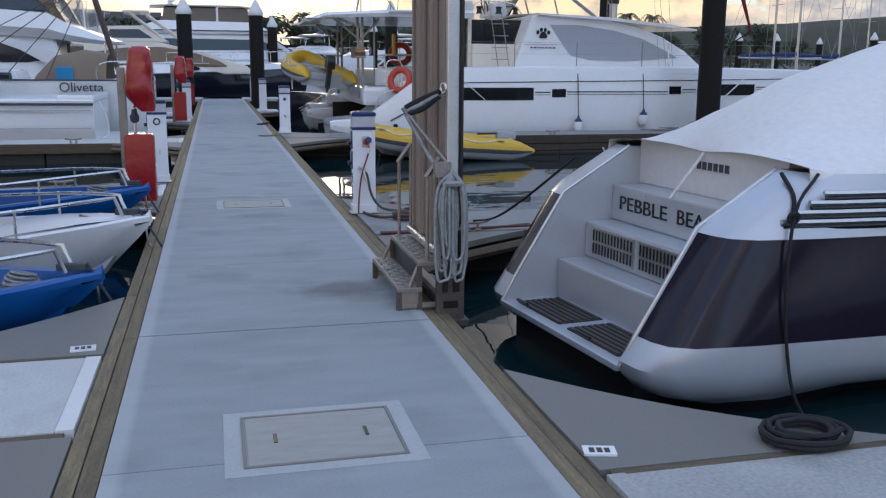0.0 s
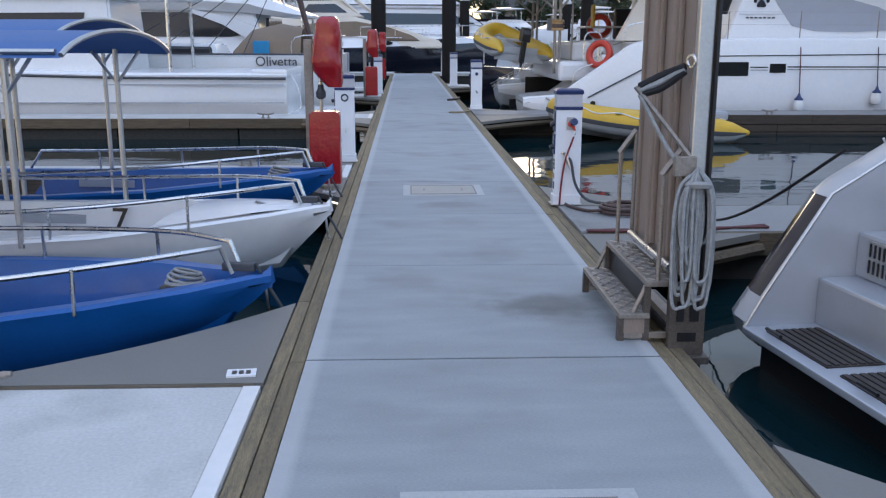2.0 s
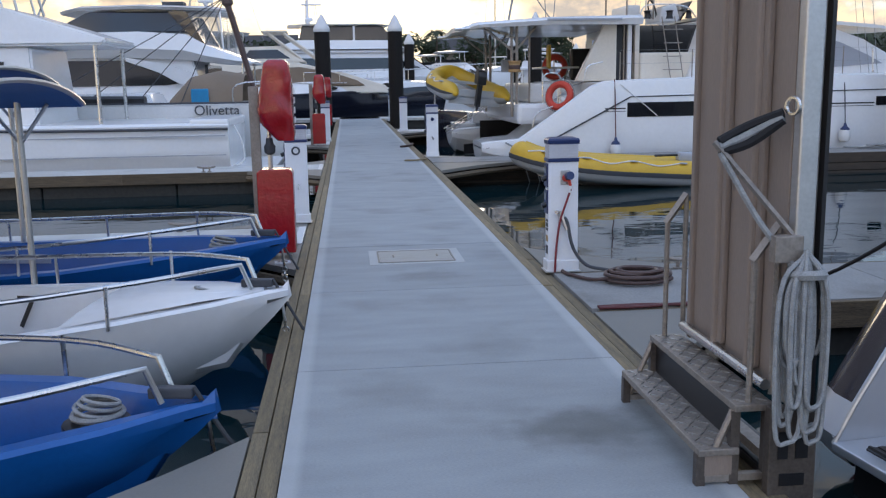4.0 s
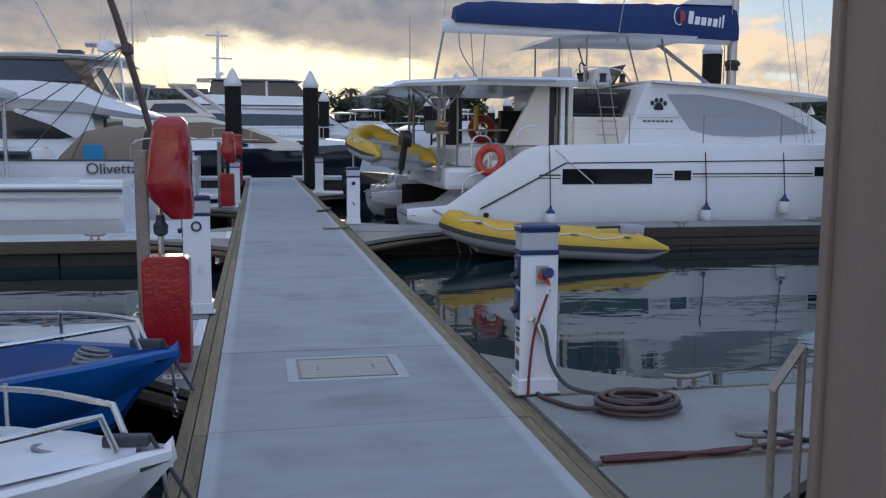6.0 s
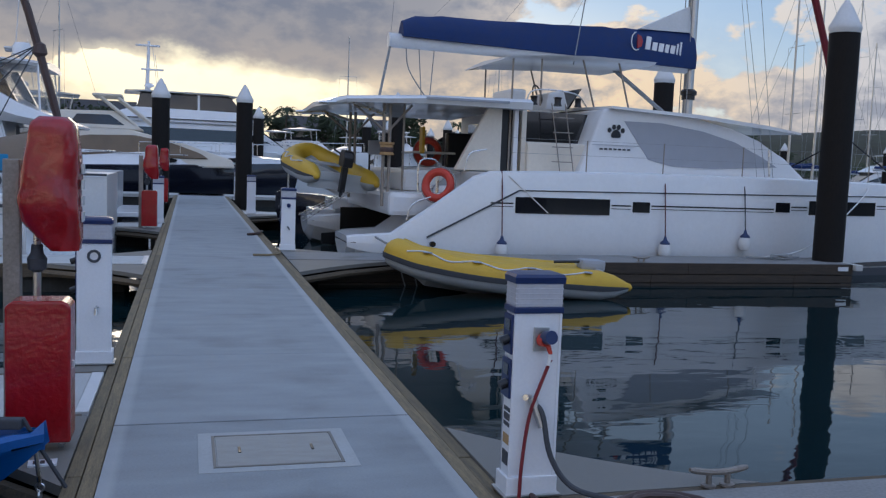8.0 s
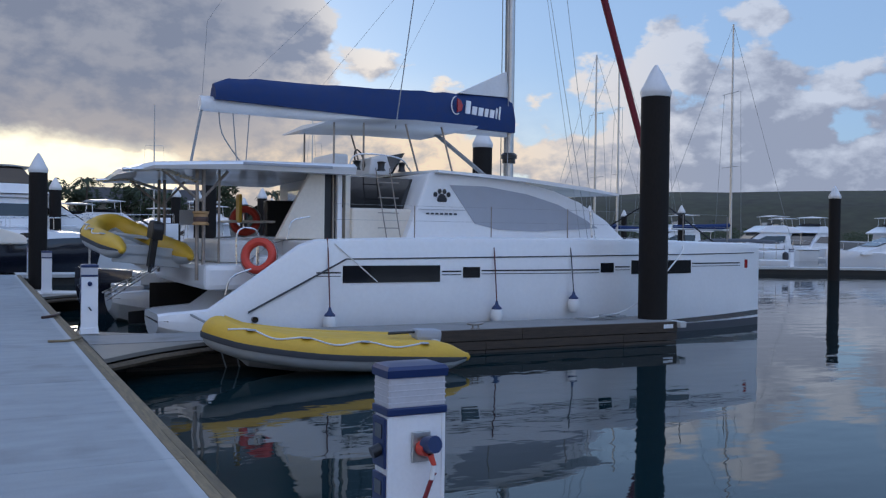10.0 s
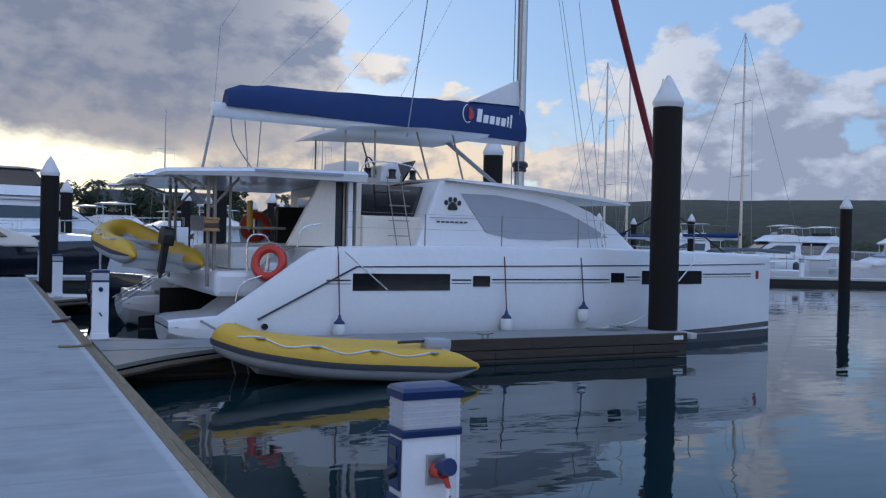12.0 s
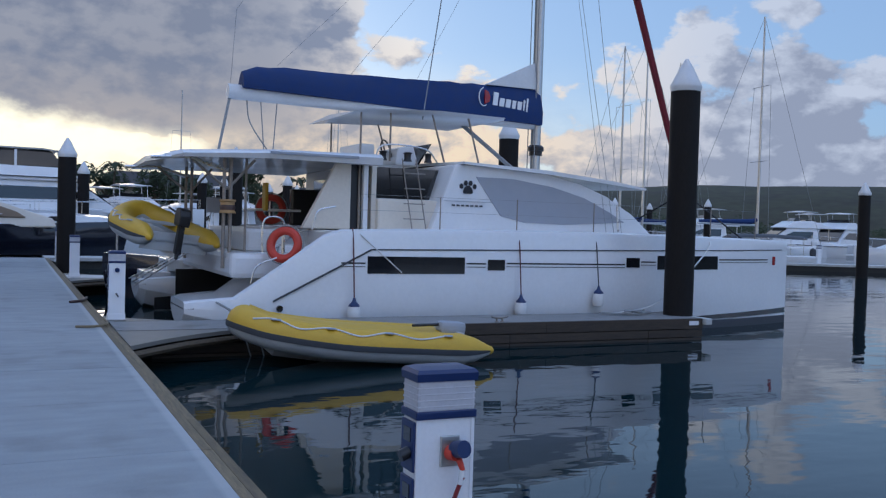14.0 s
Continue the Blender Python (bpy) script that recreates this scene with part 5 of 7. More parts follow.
def gangway():
    """A gangway hinged up to stand on end beside the dock."""
    g = thing("raised_gangway", "bronze-coloured metal gangway raised upright behind the steps", "gangway", (1.08, 4.36, 0.34))
    top = 4.6
    part("deck_panel", bx(1.045, 1.085, 3.93, 4.82, 0.36, top, bevel=0.005), "bronze", g)
    for y in (4.46, 4.12):
        part("deck_rib", bx(1.018, 1.045, y - 0.022, y + 0.022, 0.42, top, bevel=0.008), "bronze", g)
        part("rib_tube", tb([(1.018, y + 0.038, 0.42), (1.018, y + 0.038, top)], 0.020, 10), "bronze", g)
    part("side_frame", bx(1.05, 1.13, 3.875, 3.93, 0.34, top, bevel=0.008), "alu", g, "pale aluminium side frame")
    part("side_frame", bx(1.025, 1.14, 4.82, 4.86, 0.34, top, bevel=0.008), "bronze", g)
    part("edge_seal", bx(1.14, 1.155, 3.86, 3.94, 0.34, top), "black", g)
    part("hinge_bar", tb([(1.0, 3.95, 0.40), (1.0, 4.84, 0.40)], 0.022, 10), "steel", g, "bright hinge tube")
    part("back_frame", bx(1.085, 1.13, 3.95, 4.80, 0.36, 0.46), "black", g)
    arm = part("stay_arm", tb([(0.78, 4.0, 1.34), (1.06, 3.88, 0.98)], 0.012, 4), "worn_backlit_alu", g)
    part("arm_plate", bx(0.965, 1.075, 3.85, 3.90, 0.90, 1.0, bevel=0.004), "worn_backlit_alu", arm)
    for k in range(3):
        part("strap", tb(smooth_line([(0.80, 4.0, 1.30 + 0.02 * k), (0.91, 3.98 + 0.01 * k, 1.335 + 0.03 * k), (1.01, 3.93, 1.42 + 0.012 * k)], 4), 0.019, 7), "ropegrey" if k == 1 else "ropeblack", g)
    part("shackle", torus(bmesh.new(), (1.03, 3.90, 1.47), 0.03, 0.008, (1, 0.4, 0), 16, 6), "steel", g)
    part("arm_line", tb(smooth_line([(0.80, 3.99, 1.30), (0.93, 3.92, 1.05), (1.06, 3.84, 0.86)], 4), 0.012, 6), "ropegrey", g)
    return g


def hanging_rope(x, y, z):
    r = thing("coiled_rope", "pale grey rope hung in long loops from the gangway", "rope", (x, y, z - 0.62))
    rnd = random.Random(11)
    for k in range(19):
        dx, dy, dn = rnd.uniform(-0.07, 0.06), rnd.uniform(-0.06, 0.02), rnd.uniform(0.36, 0.70)
        w = rnd.uniform(0.02, 0.06)
        part("rope_loop", tb(smooth_line([(x, y, z + 0.02), (x + dx - w, y + dy, z - 0.12), (x + dx - w, y + dy - 0.01, z - dn + 0.06), (x + dx, y + dy - 0.01, z - dn), (x + dx + w, y + dy, z - dn + 0.08), (x + dx + w * 0.8, y + dy, z - 0.12), (x, y, z + 0.03)], 5), 0.0092, 6), "ropegrey", r)
    part("rope_wrap", torus(bmesh.new(), (x, y - 0.01, z - 0.06), 0.055, 0.02, (0, 0.2, 1), 16, 6), "ropegrey", r)
    return r


boarding_steps()
gangway()
hanging_rope(1.07, 3.82, 0.92)

# ---------------------------------------------------------------- hire boats


def hire_boat(hull_mat, label, number="", L=5.0, B=2.0, deck=False, back=0.0, lift=0.0):
    """A moulded open boat with bow rails and a framed awning; bow at the origin, stern along -x."""
    b = thing("hire_boat", label, "hire boat", group="hire boats")
    wide = B / 2
    st = []
    for s, w, zs in ((0.0, 0.02, 0.74), (0.12, 0.10, 0.73), (0.4, 0.30, 0.70), (0.9, 0.58, 0.66), (1.6, 0.82, 0.60), (2.6, 0.97, 0.55), (3.8, 1.0, 0.53), (5.0, 0.96, 0.53)):
        k, x = B / 2, -s
        fl = 0.40 if s < 1 else 0.28
        rim = min(0.13, w * k * 0.5)
        zk = float(np.interp(s, (0, 0.3, 0.8, 1.5, 5), (0.68, 0.40, 0.10, -0.10, -0.15))) - lift * min(1, s * 2)
        row = [(x + 0.02, 0, zk), (x, w * k * 0.55, zk + 0.10), (x, w * k * 0.86, zk + (zs - zk) * 0.55), (x, w * k * 0.97, zs - 0.06), (x, w * k, zs - 0.02), (x, w * k - 0.03, zs), (x, w * k - rim, zs),
               (x, w * k - rim - 0.015, zs - 0.03)]
        dz = 0.10 if s < 0.35 else 0.48
        row += [(x, max(0, w * k - rim - 0.05) * 0.97, zs - dz * 0.9), (x, max(0, w * k - rim - 0.1) * 0.9, zs - dz), (x, 0, zs - dz)]
        st.append(row)
    bm = bmesh.new()
    loft(bm, [[(x, -y, z) for x, y, z in r] for r in st], caps=False)
    loft(bm, st, caps=False)
    part("hull", bm, hull_mat, b, sharp=32)
    part("transom", bx(-5.02, -4.96, -0.9, 0.9, -0.1, 0.52, bevel=0.02), hull_mat, b)
    if deck:
        rows = [[(-s, y * w, z - 0.03 * y * y) for y in (-1, -0.5, 0, 0.5, 1)] for s, w, z in ((0.15, 0.05, 0.745), (0.5, 0.30, 0.74), (0.95, 0.52, 0.70), (1.25, 0.62, 0.66))]
        part("foredeck", loft(bmesh.new(), rows, caps=False), hull_mat, b)
    else:
        part("bow_locker", lt([(0.15, 0), (0.15, 0.03), (0.10, 0.035)], (-0.55, 0, 0.60), 14), "black", b)
    for s in (-1, 1):
        pts = smooth_line([(-0.28, s * 0.09, 0.90), (-0.8, s * 0.46 * wide, 0.87), (-1.6, s * 0.76 * wide, 0.81), (-2.6, s * 0.90 * wide, 0.76), (-3.6, s * 0.93 * wide, 0.74)], 5)
        r = part("bow_rail", tb([(-0.22, s * 0.08, 0.74)] + pts + [(-3.75, s * 0.94 * wide, 0.54)], 0.016, 8), "steel", b, "polished stainless rail")
        for x, y, z in ((-0.95, 0.58, 0.87), (-1.9, 0.83, 0.80), (-2.9, 0.91, 0.75)):
            part("rail_post", tb([(x, s * y * wide, z), (x, s * (y + 0.01) * wide, z - 0.26)], 0.012, 6), "steel", r)
    part("bow_cleat", bx(-0.30, -0.10, -0.03, 0.03, 0.74, 0.79, bevel=0.01), "charcoal", b)
    ch = part("bow_chain", tb([(-0.05, 0.0, 0.70), (-0.04, 0.05, 0.45)], 0.010, 6), "steel", b)
    for k in range(5):
        part("chain_link", torus(bmesh.new(), (-0.04, 0.05, 0.44 - 0.04 * k), 0.02, 0.006, (k % 2, 1 - k % 2, 0.1), 10, 5), "steel", ch)
    part("bow_painter", tb(smooth_line([(-0.1, 0, 0.79), (-0.02, 0.03, 0.62), (0.07, 0.08, 0.43)], 4), 0.011, 6), "charcoal", b)
    coil = part("coiled_line", torus(bmesh.new(), (-0.55, 0.02, 0.66), 0.11, 0.014, (0, 0, 1), 18, 6), "ropegrey", b)
    for k in range(3):
        part("line_turn", torus(bmesh.new(), (-0.55 + 0.01 * k, 0.02, 0.68 + 0.02 * k), 0.10 - 0.01 * k, 0.010, (0.2, 0.1 * k, 1), 18, 6), "ropegrey", coil)
    # awning on six posts
    for x in (-1.75 - back, -2.9 - back, -4.6):
        for s in (-1, 1):
            p = part("awning_post", tb([(x, s * 0.88 * wide, 0.52), (x, s * 0.88, 2.02 - lift)], 0.024, 8), "alu", b)
            part("post_brace", tb([(x, s * 0.88, 1.72 - lift), (x - 0.22, s * 0.88, 2.0 - lift)], 0.014, 6), "alu", p)
            part("post_brace", tb([(x, s * 0.88, 1.72 - lift), (x + 0.22, s * 0.88, 2.0 - lift)], 0.014, 6), "alu", p)
    for s in (-1, 1):
        part("awning_rail", tb([(-1.35 - back, s * 0.90, 2.02 - lift), (-4.95, s * 0.90, 2.02 - lift)], 0.02, 8), "alu", b)
    rows = []
    for k in range(6):
        x = -1.3 - back - (3.7 - back) * k / 5
        rows.append([(x, 1.0 * math.sin(a), 2.0 - lift + 0.17 * math.cos(a * 1.3) - (0.02 if abs(a) > 1.0 else 0)) for a in (radians(-70 + 10 * k) for k in range(15))])
    part("awning", loft(bmesh.new(), rows, caps=False), "bluecanopy", b, "faded blue fabric awning", sharp=60)
    part("awning_hem", tb([(-1.29 - back, math.sin(radians(-70 + 10 * k)), 2.0 - lift + 0.17 * math.cos(radians(-70 + 10 * k) * 1.3)) for k in range(15)], 0.02, 6), "alu", b)
    if number:
        lettering("number", number, 0.34, "black", b, Matrix.Translation((-2.08, 0.672 * wide, 0.40)) @ pose(0, 0, 0, 82, 0, -7), 0.003, "black number decal")
    part("notice_label", bx(-3.1, -2.45, 0.975 * wide - 0.205, 0.975 * wide - 0.16, 0.36, 0.44), "screen", b)
    return b


boat = hire_boat("blueboat", "blue moulded plastic hire boat with awning frame", "", back=1.1)
boat.matrix_basis = pose(-1.2, 4.68, WATER - 0.11, 0, 0, -8)
boat = hire_boat("gel", "white moulded hire boat numbered seven with blue awning", "7", deck=True, back=0.35, lift=0.10)
boat.matrix_basis = pose(-0.99, 6.52, WATER - 0.02, 0, 0, -8)
boat = hire_boat("blueboat", "blue moulded plastic hire boat moored before the red stand", "", back=1.0)
boat.matrix_basis = pose(-1.12, 8.42, WATER, 0, 0, -9)

# ---------------------------------------------------------------- deck fittings


def cleat(x, y, turn=0, z=0.0):
    c = thing("dock_cleat", "grey cast metal mooring cleat bolted to the pier", "cleat", (x, y, z), group="dock cleats")
    m = pose(x, y, z, 0, 0, turn)

    def at(*p):
        return m @ Vector(p)
    part("horn", tb(smooth_line([at(-0.17, 0, 0.095), at(-0.08, 0, 0.08), at(0, 0, 0.075), at(0.08, 0, 0.08), at(0.17, 0, 0.095)], 3), [0.012] + [0.018] * 11 + [0.012], 8), "worn_backlit_alu", c)
    for dx in (-0.055, 0.055):
        part("foot", tb([at(dx, 0, 0.0), at(dx, 0, 0.075)], 0.016, 8), "worn_backlit_alu", c)
        part("pad", lt([(0.04, 0), (0.04, 0.012), (0.02, 0.016)], at(dx, 0, 0), 10), "worn_backlit_alu", c)
    return c


for x, y, a in ((-2.35, 3.30, 0), (2.20, 8.0, 0), (2.55, 1.27, 0), (3.05, 18.8, 0), (-2.4, 10.9, 0), (-3.2, 18.0, 0), (7.4, 18.8, 0), (2.05, 6.78, 0)):
    cleat(x, y, a)


def tag_plate(x, y, turn):
    t = thing("berth_tag", "small white printed berth tag on the corner plate", "tag plate", (x, y, 0.0), group="berth tags")
    m = pose(x, y, 0.0, 0, 0, turn)
    part("plate", px([tuple((m @ Vector(p))[:2]) for p in ((-0.07, -0.045, 0), (0.07, -0.045, 0), (0.07, 0.045, 0), (-0.07, 0.045, 0))], 2, -0.004, 0.006), "gel", t)
    for k in range(3):
        part("print_bar", px([tuple((m @ Vector(p))[:2]) for p in ((-0.045 + 0.033 * k, -0.025, 0), (-0.022 + 0.033 * k, -0.025, 0), (-0.022 + 0.033 * k, 0.02, 0), (-0.045 + 0.033 * k, 0.02, 0))], 2, 0.006, 0.008), "black", t)


tag_plate(1.14, 1.52, -15)
tag_plate(-1.19, 3.52, 5)
tag_plate(-1.2, 8.9, 5)


def hose_coil(x, y, material, label, turns=6, R=0.21, r=0.017, name="coiled_hose", rise=0.013):
    h = thing(name, label, "hose", (x, y, 0))
    rnd = random.Random(int(x * 100))
    pts = []
    for i in range(turns * 14):
        a = 2 * math.pi * i / 14
        k = i / 14
        rr = R * (0.80 + 0.22 * math.sin(k * 2.1)) + rnd.uniform(-0.006, 0.006)
        pts.append((x + rr * 1.25 * math.cos(a), y + rr * math.sin(a), r + rise * k + rnd.uniform(0, 0.006)))
    part("hose_coil", tb(pts, r, 7), material, h)
    return h


h = hose_coil(1.66, 7.58, "hose", "brown rubber water hose coiled on the pier")
part("hose_lead", tb(smooth_line([(1.45, 7.5, 0.05), (1.30, 7.62, 0.02), (1.17, 7.85, 0.02), (1.15, 7.98, 0.02)], 5), 0.015, 7), "hose", h)
part("hose_riser", tb(smooth_line([(1.16, 8.01, 0.47), (1.19, 7.98, 0.42), (1.23, 7.95, 0.22), (1.33, 7.9, 0.08), (1.48, 7.75, 0.06)], 5), 0.014, 7), "charcoal", h)
part("hose_nozzle", tb([(1.145, 8.02, 0.50), (1.19, 7.985, 0.36)], [0.024, 0.018], 10), "alu", h, "metal hose fitting")
part("tap", tb([(1.135, 8.035, 0.50), (1.10, 7.99, 0.51)], 0.016, 8), "steel", h)
c = thing("power_cable", "red power cable from the pedestal along the pier edge", "cable", (1.1, 8.0, 0))
part("cable_drop", tb(smooth_line([(1.212, 7.965, 0.70), (1.19, 7.985, 0.62), (1.13, 8.0, 0.42), (1.10, 8.0, 0.18), (1.09, 7.99, 0.01)], 5), 0.009, 6), "redcable", c)
part("cable_joint", tb([(1.212, 7.968, 0.725), (1.205, 7.972, 0.67)], 0.012, 8), "gel", c)
for k in range(3):
    part("cable_run", tb(smooth_line([(1.12, 6.74 + 0.02 * k, 0.012), (1.45, 6.73 + 0.03 * k, 0.012), (1.8, 6.78 - 0.02 * k, 0.014), (2.2, 6.80 + 0.02 * k, 0.014), (2.7, 6.95 - 0.05 * k, 0.014)], 5), 0.011, 6), "maroon", c)
k = hose_coil(2.08, 1.44, "ropeblack", "black mooring rope coiled on the pier", 6, 0.16, 0.014, "coiled_rope", 0.007)
part("bow_line", tb(smooth_line([(2.06, 6.80, 0.09), (2.1, 6.2, 0.22), (2.15, 5.5, 0.50), (2.40, 5.0, 0.90)], 5), 0.011, 6), "ropeblack", k, "black line to the yacht stern")
r = thing("dock_rope", "green and brown rope ends lying on the dock edge", "rope", (0.85, 20.0, 0))
part("rope_end", tb(smooth_line([(0.55, 19.2, 0.02), (0.8, 19.1, 0.03), (1.0, 19.4, 0.03), (1.02, 20.1, 0.03)], 4), 0.02, 6), "timber", r)
part("rope_end", tb(smooth_line([(0.7, 23.2, 0.02), (0.9, 23.4, 0.03), (1.05, 24.0, 0.03)], 4), 0.03, 6), "hose", r)
r = thing("mooring_rope", "white mooring rope piled and led from pier to catamaran", "rope", (10.6, 19.6, 0))
rnd = random.Random(3)
part("rope_pile", tb(smooth_line([(10.1 + rnd.uniform(0, 1.1), 19.3 + rnd.uniform(0, 0.4), 0.02 + 0.006 * i) for i in range(14)], 5), 0.016, 6), "ropegrey", r)
part("spring_line", tb(smooth_line([(10.4, 19.5, 0.04), (11.6, 19.7, 0.25), (13.3, 20.25, 1.3), (13.5, 20.6, 1.56)], 5), 0.014, 6), "gel2", r)
part("stern_line", tb(smooth_line([(3.05, 18.85, 0.08), (3.0, 19.4, 0.12), (2.8, 20.4, 0.26)], 4), 0.02, 6), "ropegrey", r)
for x in (2.92, 3.12):
    part("slack_line", tb(smooth_line([(3.05, 18.8, 0.08), (x, 18.66, -0.1), (x + 0.1, 18.62, -0.5)], 4), 0.012, 6), "ropegrey", r)
# ---------------------------------------------------------------- moored boats


def ship_hull(L, B, free, bow_rise=0.5, flare=0.12, n=14):
    """Rows of a motor boat's hull, stern at x = 0, on the water at z = 0."""
    rows = []
    for i in range(n + 1):
        u = i / n
        x = L * u
        w = B / 2 * (0.92 + 0.08 * min(1, u * 3)) * (1 - max(0, (u - 0.45) / 0.55) ** 2.2)
        w = max(w, 0.02)
        zs = free + bow_rise * max(0, u - 0.2) ** 1.5
        k = 1 - flare - 0.25 * max(0, u - 0.5)
        rows.append([(x - 0.10 * L * max(0, u - 0.8) * 2.0, 0, -0.5), (x - 0.06 * L * max(0, u - 0.8) * 2, -w * k * 0.9, -0.25), (x - 0.04 * L * max(0, u - 0.8) * 2, -w * k, 0.12), (x, -w * (k + (1 - k) * 0.7), zs * 0.6), (x, -w, zs - 0.05), (x, -w * 0.97, zs), (x, -w * 0.9, zs + 0.01),
                     (x, w * 0.9, zs + 0.01), (x, w * 0.97, zs), (x, w, zs - 0.05), (x, w * (k + (1 - k) * 0.7), zs * 0.6), (x - 0.04 * L * max(0, u - 0.8) * 2, w * k, 0.12), (x - 0.06 * L * max(0, u - 0.8) * 2, w * k * 0.9, -0.25)])
    return rows


def block(b, name, prof, w0, w1, material, label=""):
    """A cabin form: a side profile whose width narrows from the bottom (w0) to the top (w1)."""
    zs = [p[1] for p in prof]
    lo, hi = min(zs), max(zs)
    bm = bmesh.new()
    rows = []
    for s in (-1, 1):
        rows.append([(x, s * (w0 + (w1 - w0) * (z - lo) / (hi - lo)), z) for x, z in prof])
    loft(bm, rows, closed=True)
    bmesh.ops.bevel(bm, geom=list(bm.edges), offset=0.05, segments=2, affect="EDGES")
    return part(name, bm, material, b, label, sharp=40)


def side_panes(b, name, prof, w, material="glass", label="", tilt=0.0, lo=0.0):
    """A window panel on both sides of a cabin."""
    for s in (-1, 1):
        bm = bmesh.new()
        rows = [[(x, s * (w - (z - lo) * tilt + e), z) for x, z in prof] for e in (0.0, 0.025)]
        loft(bm, rows, closed=True)
        part(name, bm, material, b, label)


def rail_line(b, pts, r=0.016, posts=True, drop=0.5):
    top = part("guard_rail", tb(smooth_line(pts, 4), r, 6), "steel", b)
    if posts:
        for p in pts:
            part("rail_post", tb([p, (p[0], p[1], p[2] - drop)], r * 0.8, 5), "steel", top)


def flybridge_cruiser(label, L=14.0, B=4.2, free=1.3, hull="gel", fly=True, enclosed=False, radar=True, tower=False, group="", aft=0.26):
    """A white flybridge motor boat, stern at the origin, bow along +x, on the water."""
    b = thing("motor_boat", label, "motor boat", group=group)
    part("hull", loft(bmesh.new(), ship_hull(L, B, free)), hull, b, sharp=40)
    part("swim_platform", bx(-0.9, 0.02, -B * 0.42, B * 0.42, 0.22, 0.36, bevel=0.03), "gel", b)
    part("rub_rail", tb([(0.0, -B / 2 * 0.94, free - 0.12), (L * 0.25, -B / 2 * 1.0, free - 0.1), (L * 0.5, -B / 2 * 0.995, free - 0.02)], 0.03, 6), "charcoal", b)
    part("rub_rail", tb([(0.0, B / 2 * 0.94, free - 0.12), (L * 0.25, B / 2 * 1.0, free - 0.1), (L * 0.5, B / 2 * 0.995, free - 0.02)], 0.03, 6), "charcoal", b)
    c0, c1, h = L * aft, L * 0.72, free + 1.55
    w = B * 0.42
    block(b, "deckhouse", [(c0, free - 0.05), (c0 + 0.1, h), (c1 - 1.9, h), (c1, free + 0.25), (c1 + 0.6, free - 0.05)], w, w * 0.86, "gel")
    side_panes(b, "cabin_window", [(c0 + 0.7, free + 0.55), (c0 + 0.6, free + 1.25), (c1 - 2.4, free + 1.22), (c1 - 0.9, free + 0.62)], w * 0.945, tilt=0.10, lo=free + 0.55)
    part("windscreen", px([(c1 - 1.75, h - 0.08), (c1 - 0.15, free + 0.42), (c1 - 0.12, free + 0.45), (c1 - 1.7, h - 0.02)], 1, -w * 0.78, w * 0.78), "glass", b)
    part("hull_port", px([(L * 0.55 + 0.35 * math.cos(a), free * 0.72 + 0.09 * math.sin(a)) for a in (2 * math.pi * k / 12 for k in range(12))], 1, -B / 2 * 1.0, -B / 2 * 0.95), "glass", b)
    if fly:
        block(b, "flybridge", [(c0 - 1.3, h), (c0 - 1.4, h + 0.12), (c0 + 0.6, h + 0.75), (c1 - 2.6, h + 0.7), (c1 - 1.4, h + 0.05), (c1 - 1.6, h - 0.02)], w * 0.95, w * 0.82, "gel")
        part("flybridge_stripe", px([(c0 - 1.0, h + 0.16), (c1 - 1.9, h + 0.16), (c1 - 1.9, h + 0.20), (c0 - 1.0, h + 0.20)], 1, -w * 0.965, -w * 0.92), "navy", b)
        for s in (-1, 1):
            part("overhang_post", tb([(c0 - 1.1, s * w * 0.8, free), (c0 - 1.1, s * w * 0.8, h + 0.05)], 0.04, 8), "steel", b)
        z = h + 0.7
        if enclosed:
            block(b, "fly_enclosure", [(c0 + 0.7, z), (c0 + 0.9, z + 0.85), (c1 - 3.1, z + 0.85), (c1 - 2.4, z)], w * 0.78, w * 0.70, "glass", "dark tinted upper windows")
            for u in (0.25, 0.6):
                x = c0 + 0.8 + (c1 - c0 - 3.6) * u
                part("window_pillar", bx(x, x + 0.12, -w * 0.785, w * 0.785, z, z + 0.84), "gel", b)
        else:
            part("fly_screen", px([(c1 - 3.0, z - 0.02), (c1 - 3.4, z + 0.32), (c1 - 3.36, z + 0.32), (c1 - 2.9, z - 0.02)], 1, -w * 0.75, w * 0.75), "glass", b)
            for x in (c0 + 0.6, c1 - 3.2):
                for s in (-1, 1):
                    part("bimini_pole", tb([(x, s * w * 0.7, z - 0.1), (x + 0.2, s * w * 0.7, z + 0.9)], 0.025, 6), "steel", b)
        rows = [[(x, -w * 0.82, zz), (x, 0, zz + 0.08), (x, w * 0.82, zz), (x, w * 0.8, zz - t), (x, -w * 0.8, zz - t)] for x, zz, t in ((c0 + 0.1, z + 0.92, 0.03), (c0 + 1.0, z + 0.97, 0.08), (c1 - 3.6, z + 0.97, 0.08), (c1 - 2.7, z + 0.88, 0.03))]
        part("hardtop", loft(bmesh.new(), rows, closed=True), "gel", b)
        if radar:
            x = c0 + 1.4
            part("radar_dome", lt([(0.05, 0), (0.08, 0.2), (0.25, 0.24), (0.26, 0.34), (0.18, 0.44), (0.03, 0.46)], (x, 0, z + 1.0), 14), "gel", b)
            part("antenna", tb([(x + 0.5, w * 0.6, z + 1.0), (x + 0.2, w * 0.6, z + 3.6)], 0.014, 5), "gel2", b)
            part("antenna", tb([(x + 0.5, -w * 0.6, z + 1.0), (x + 0.25, -w * 0.6, z + 2.9)], 0.014, 5), "gel2", b)
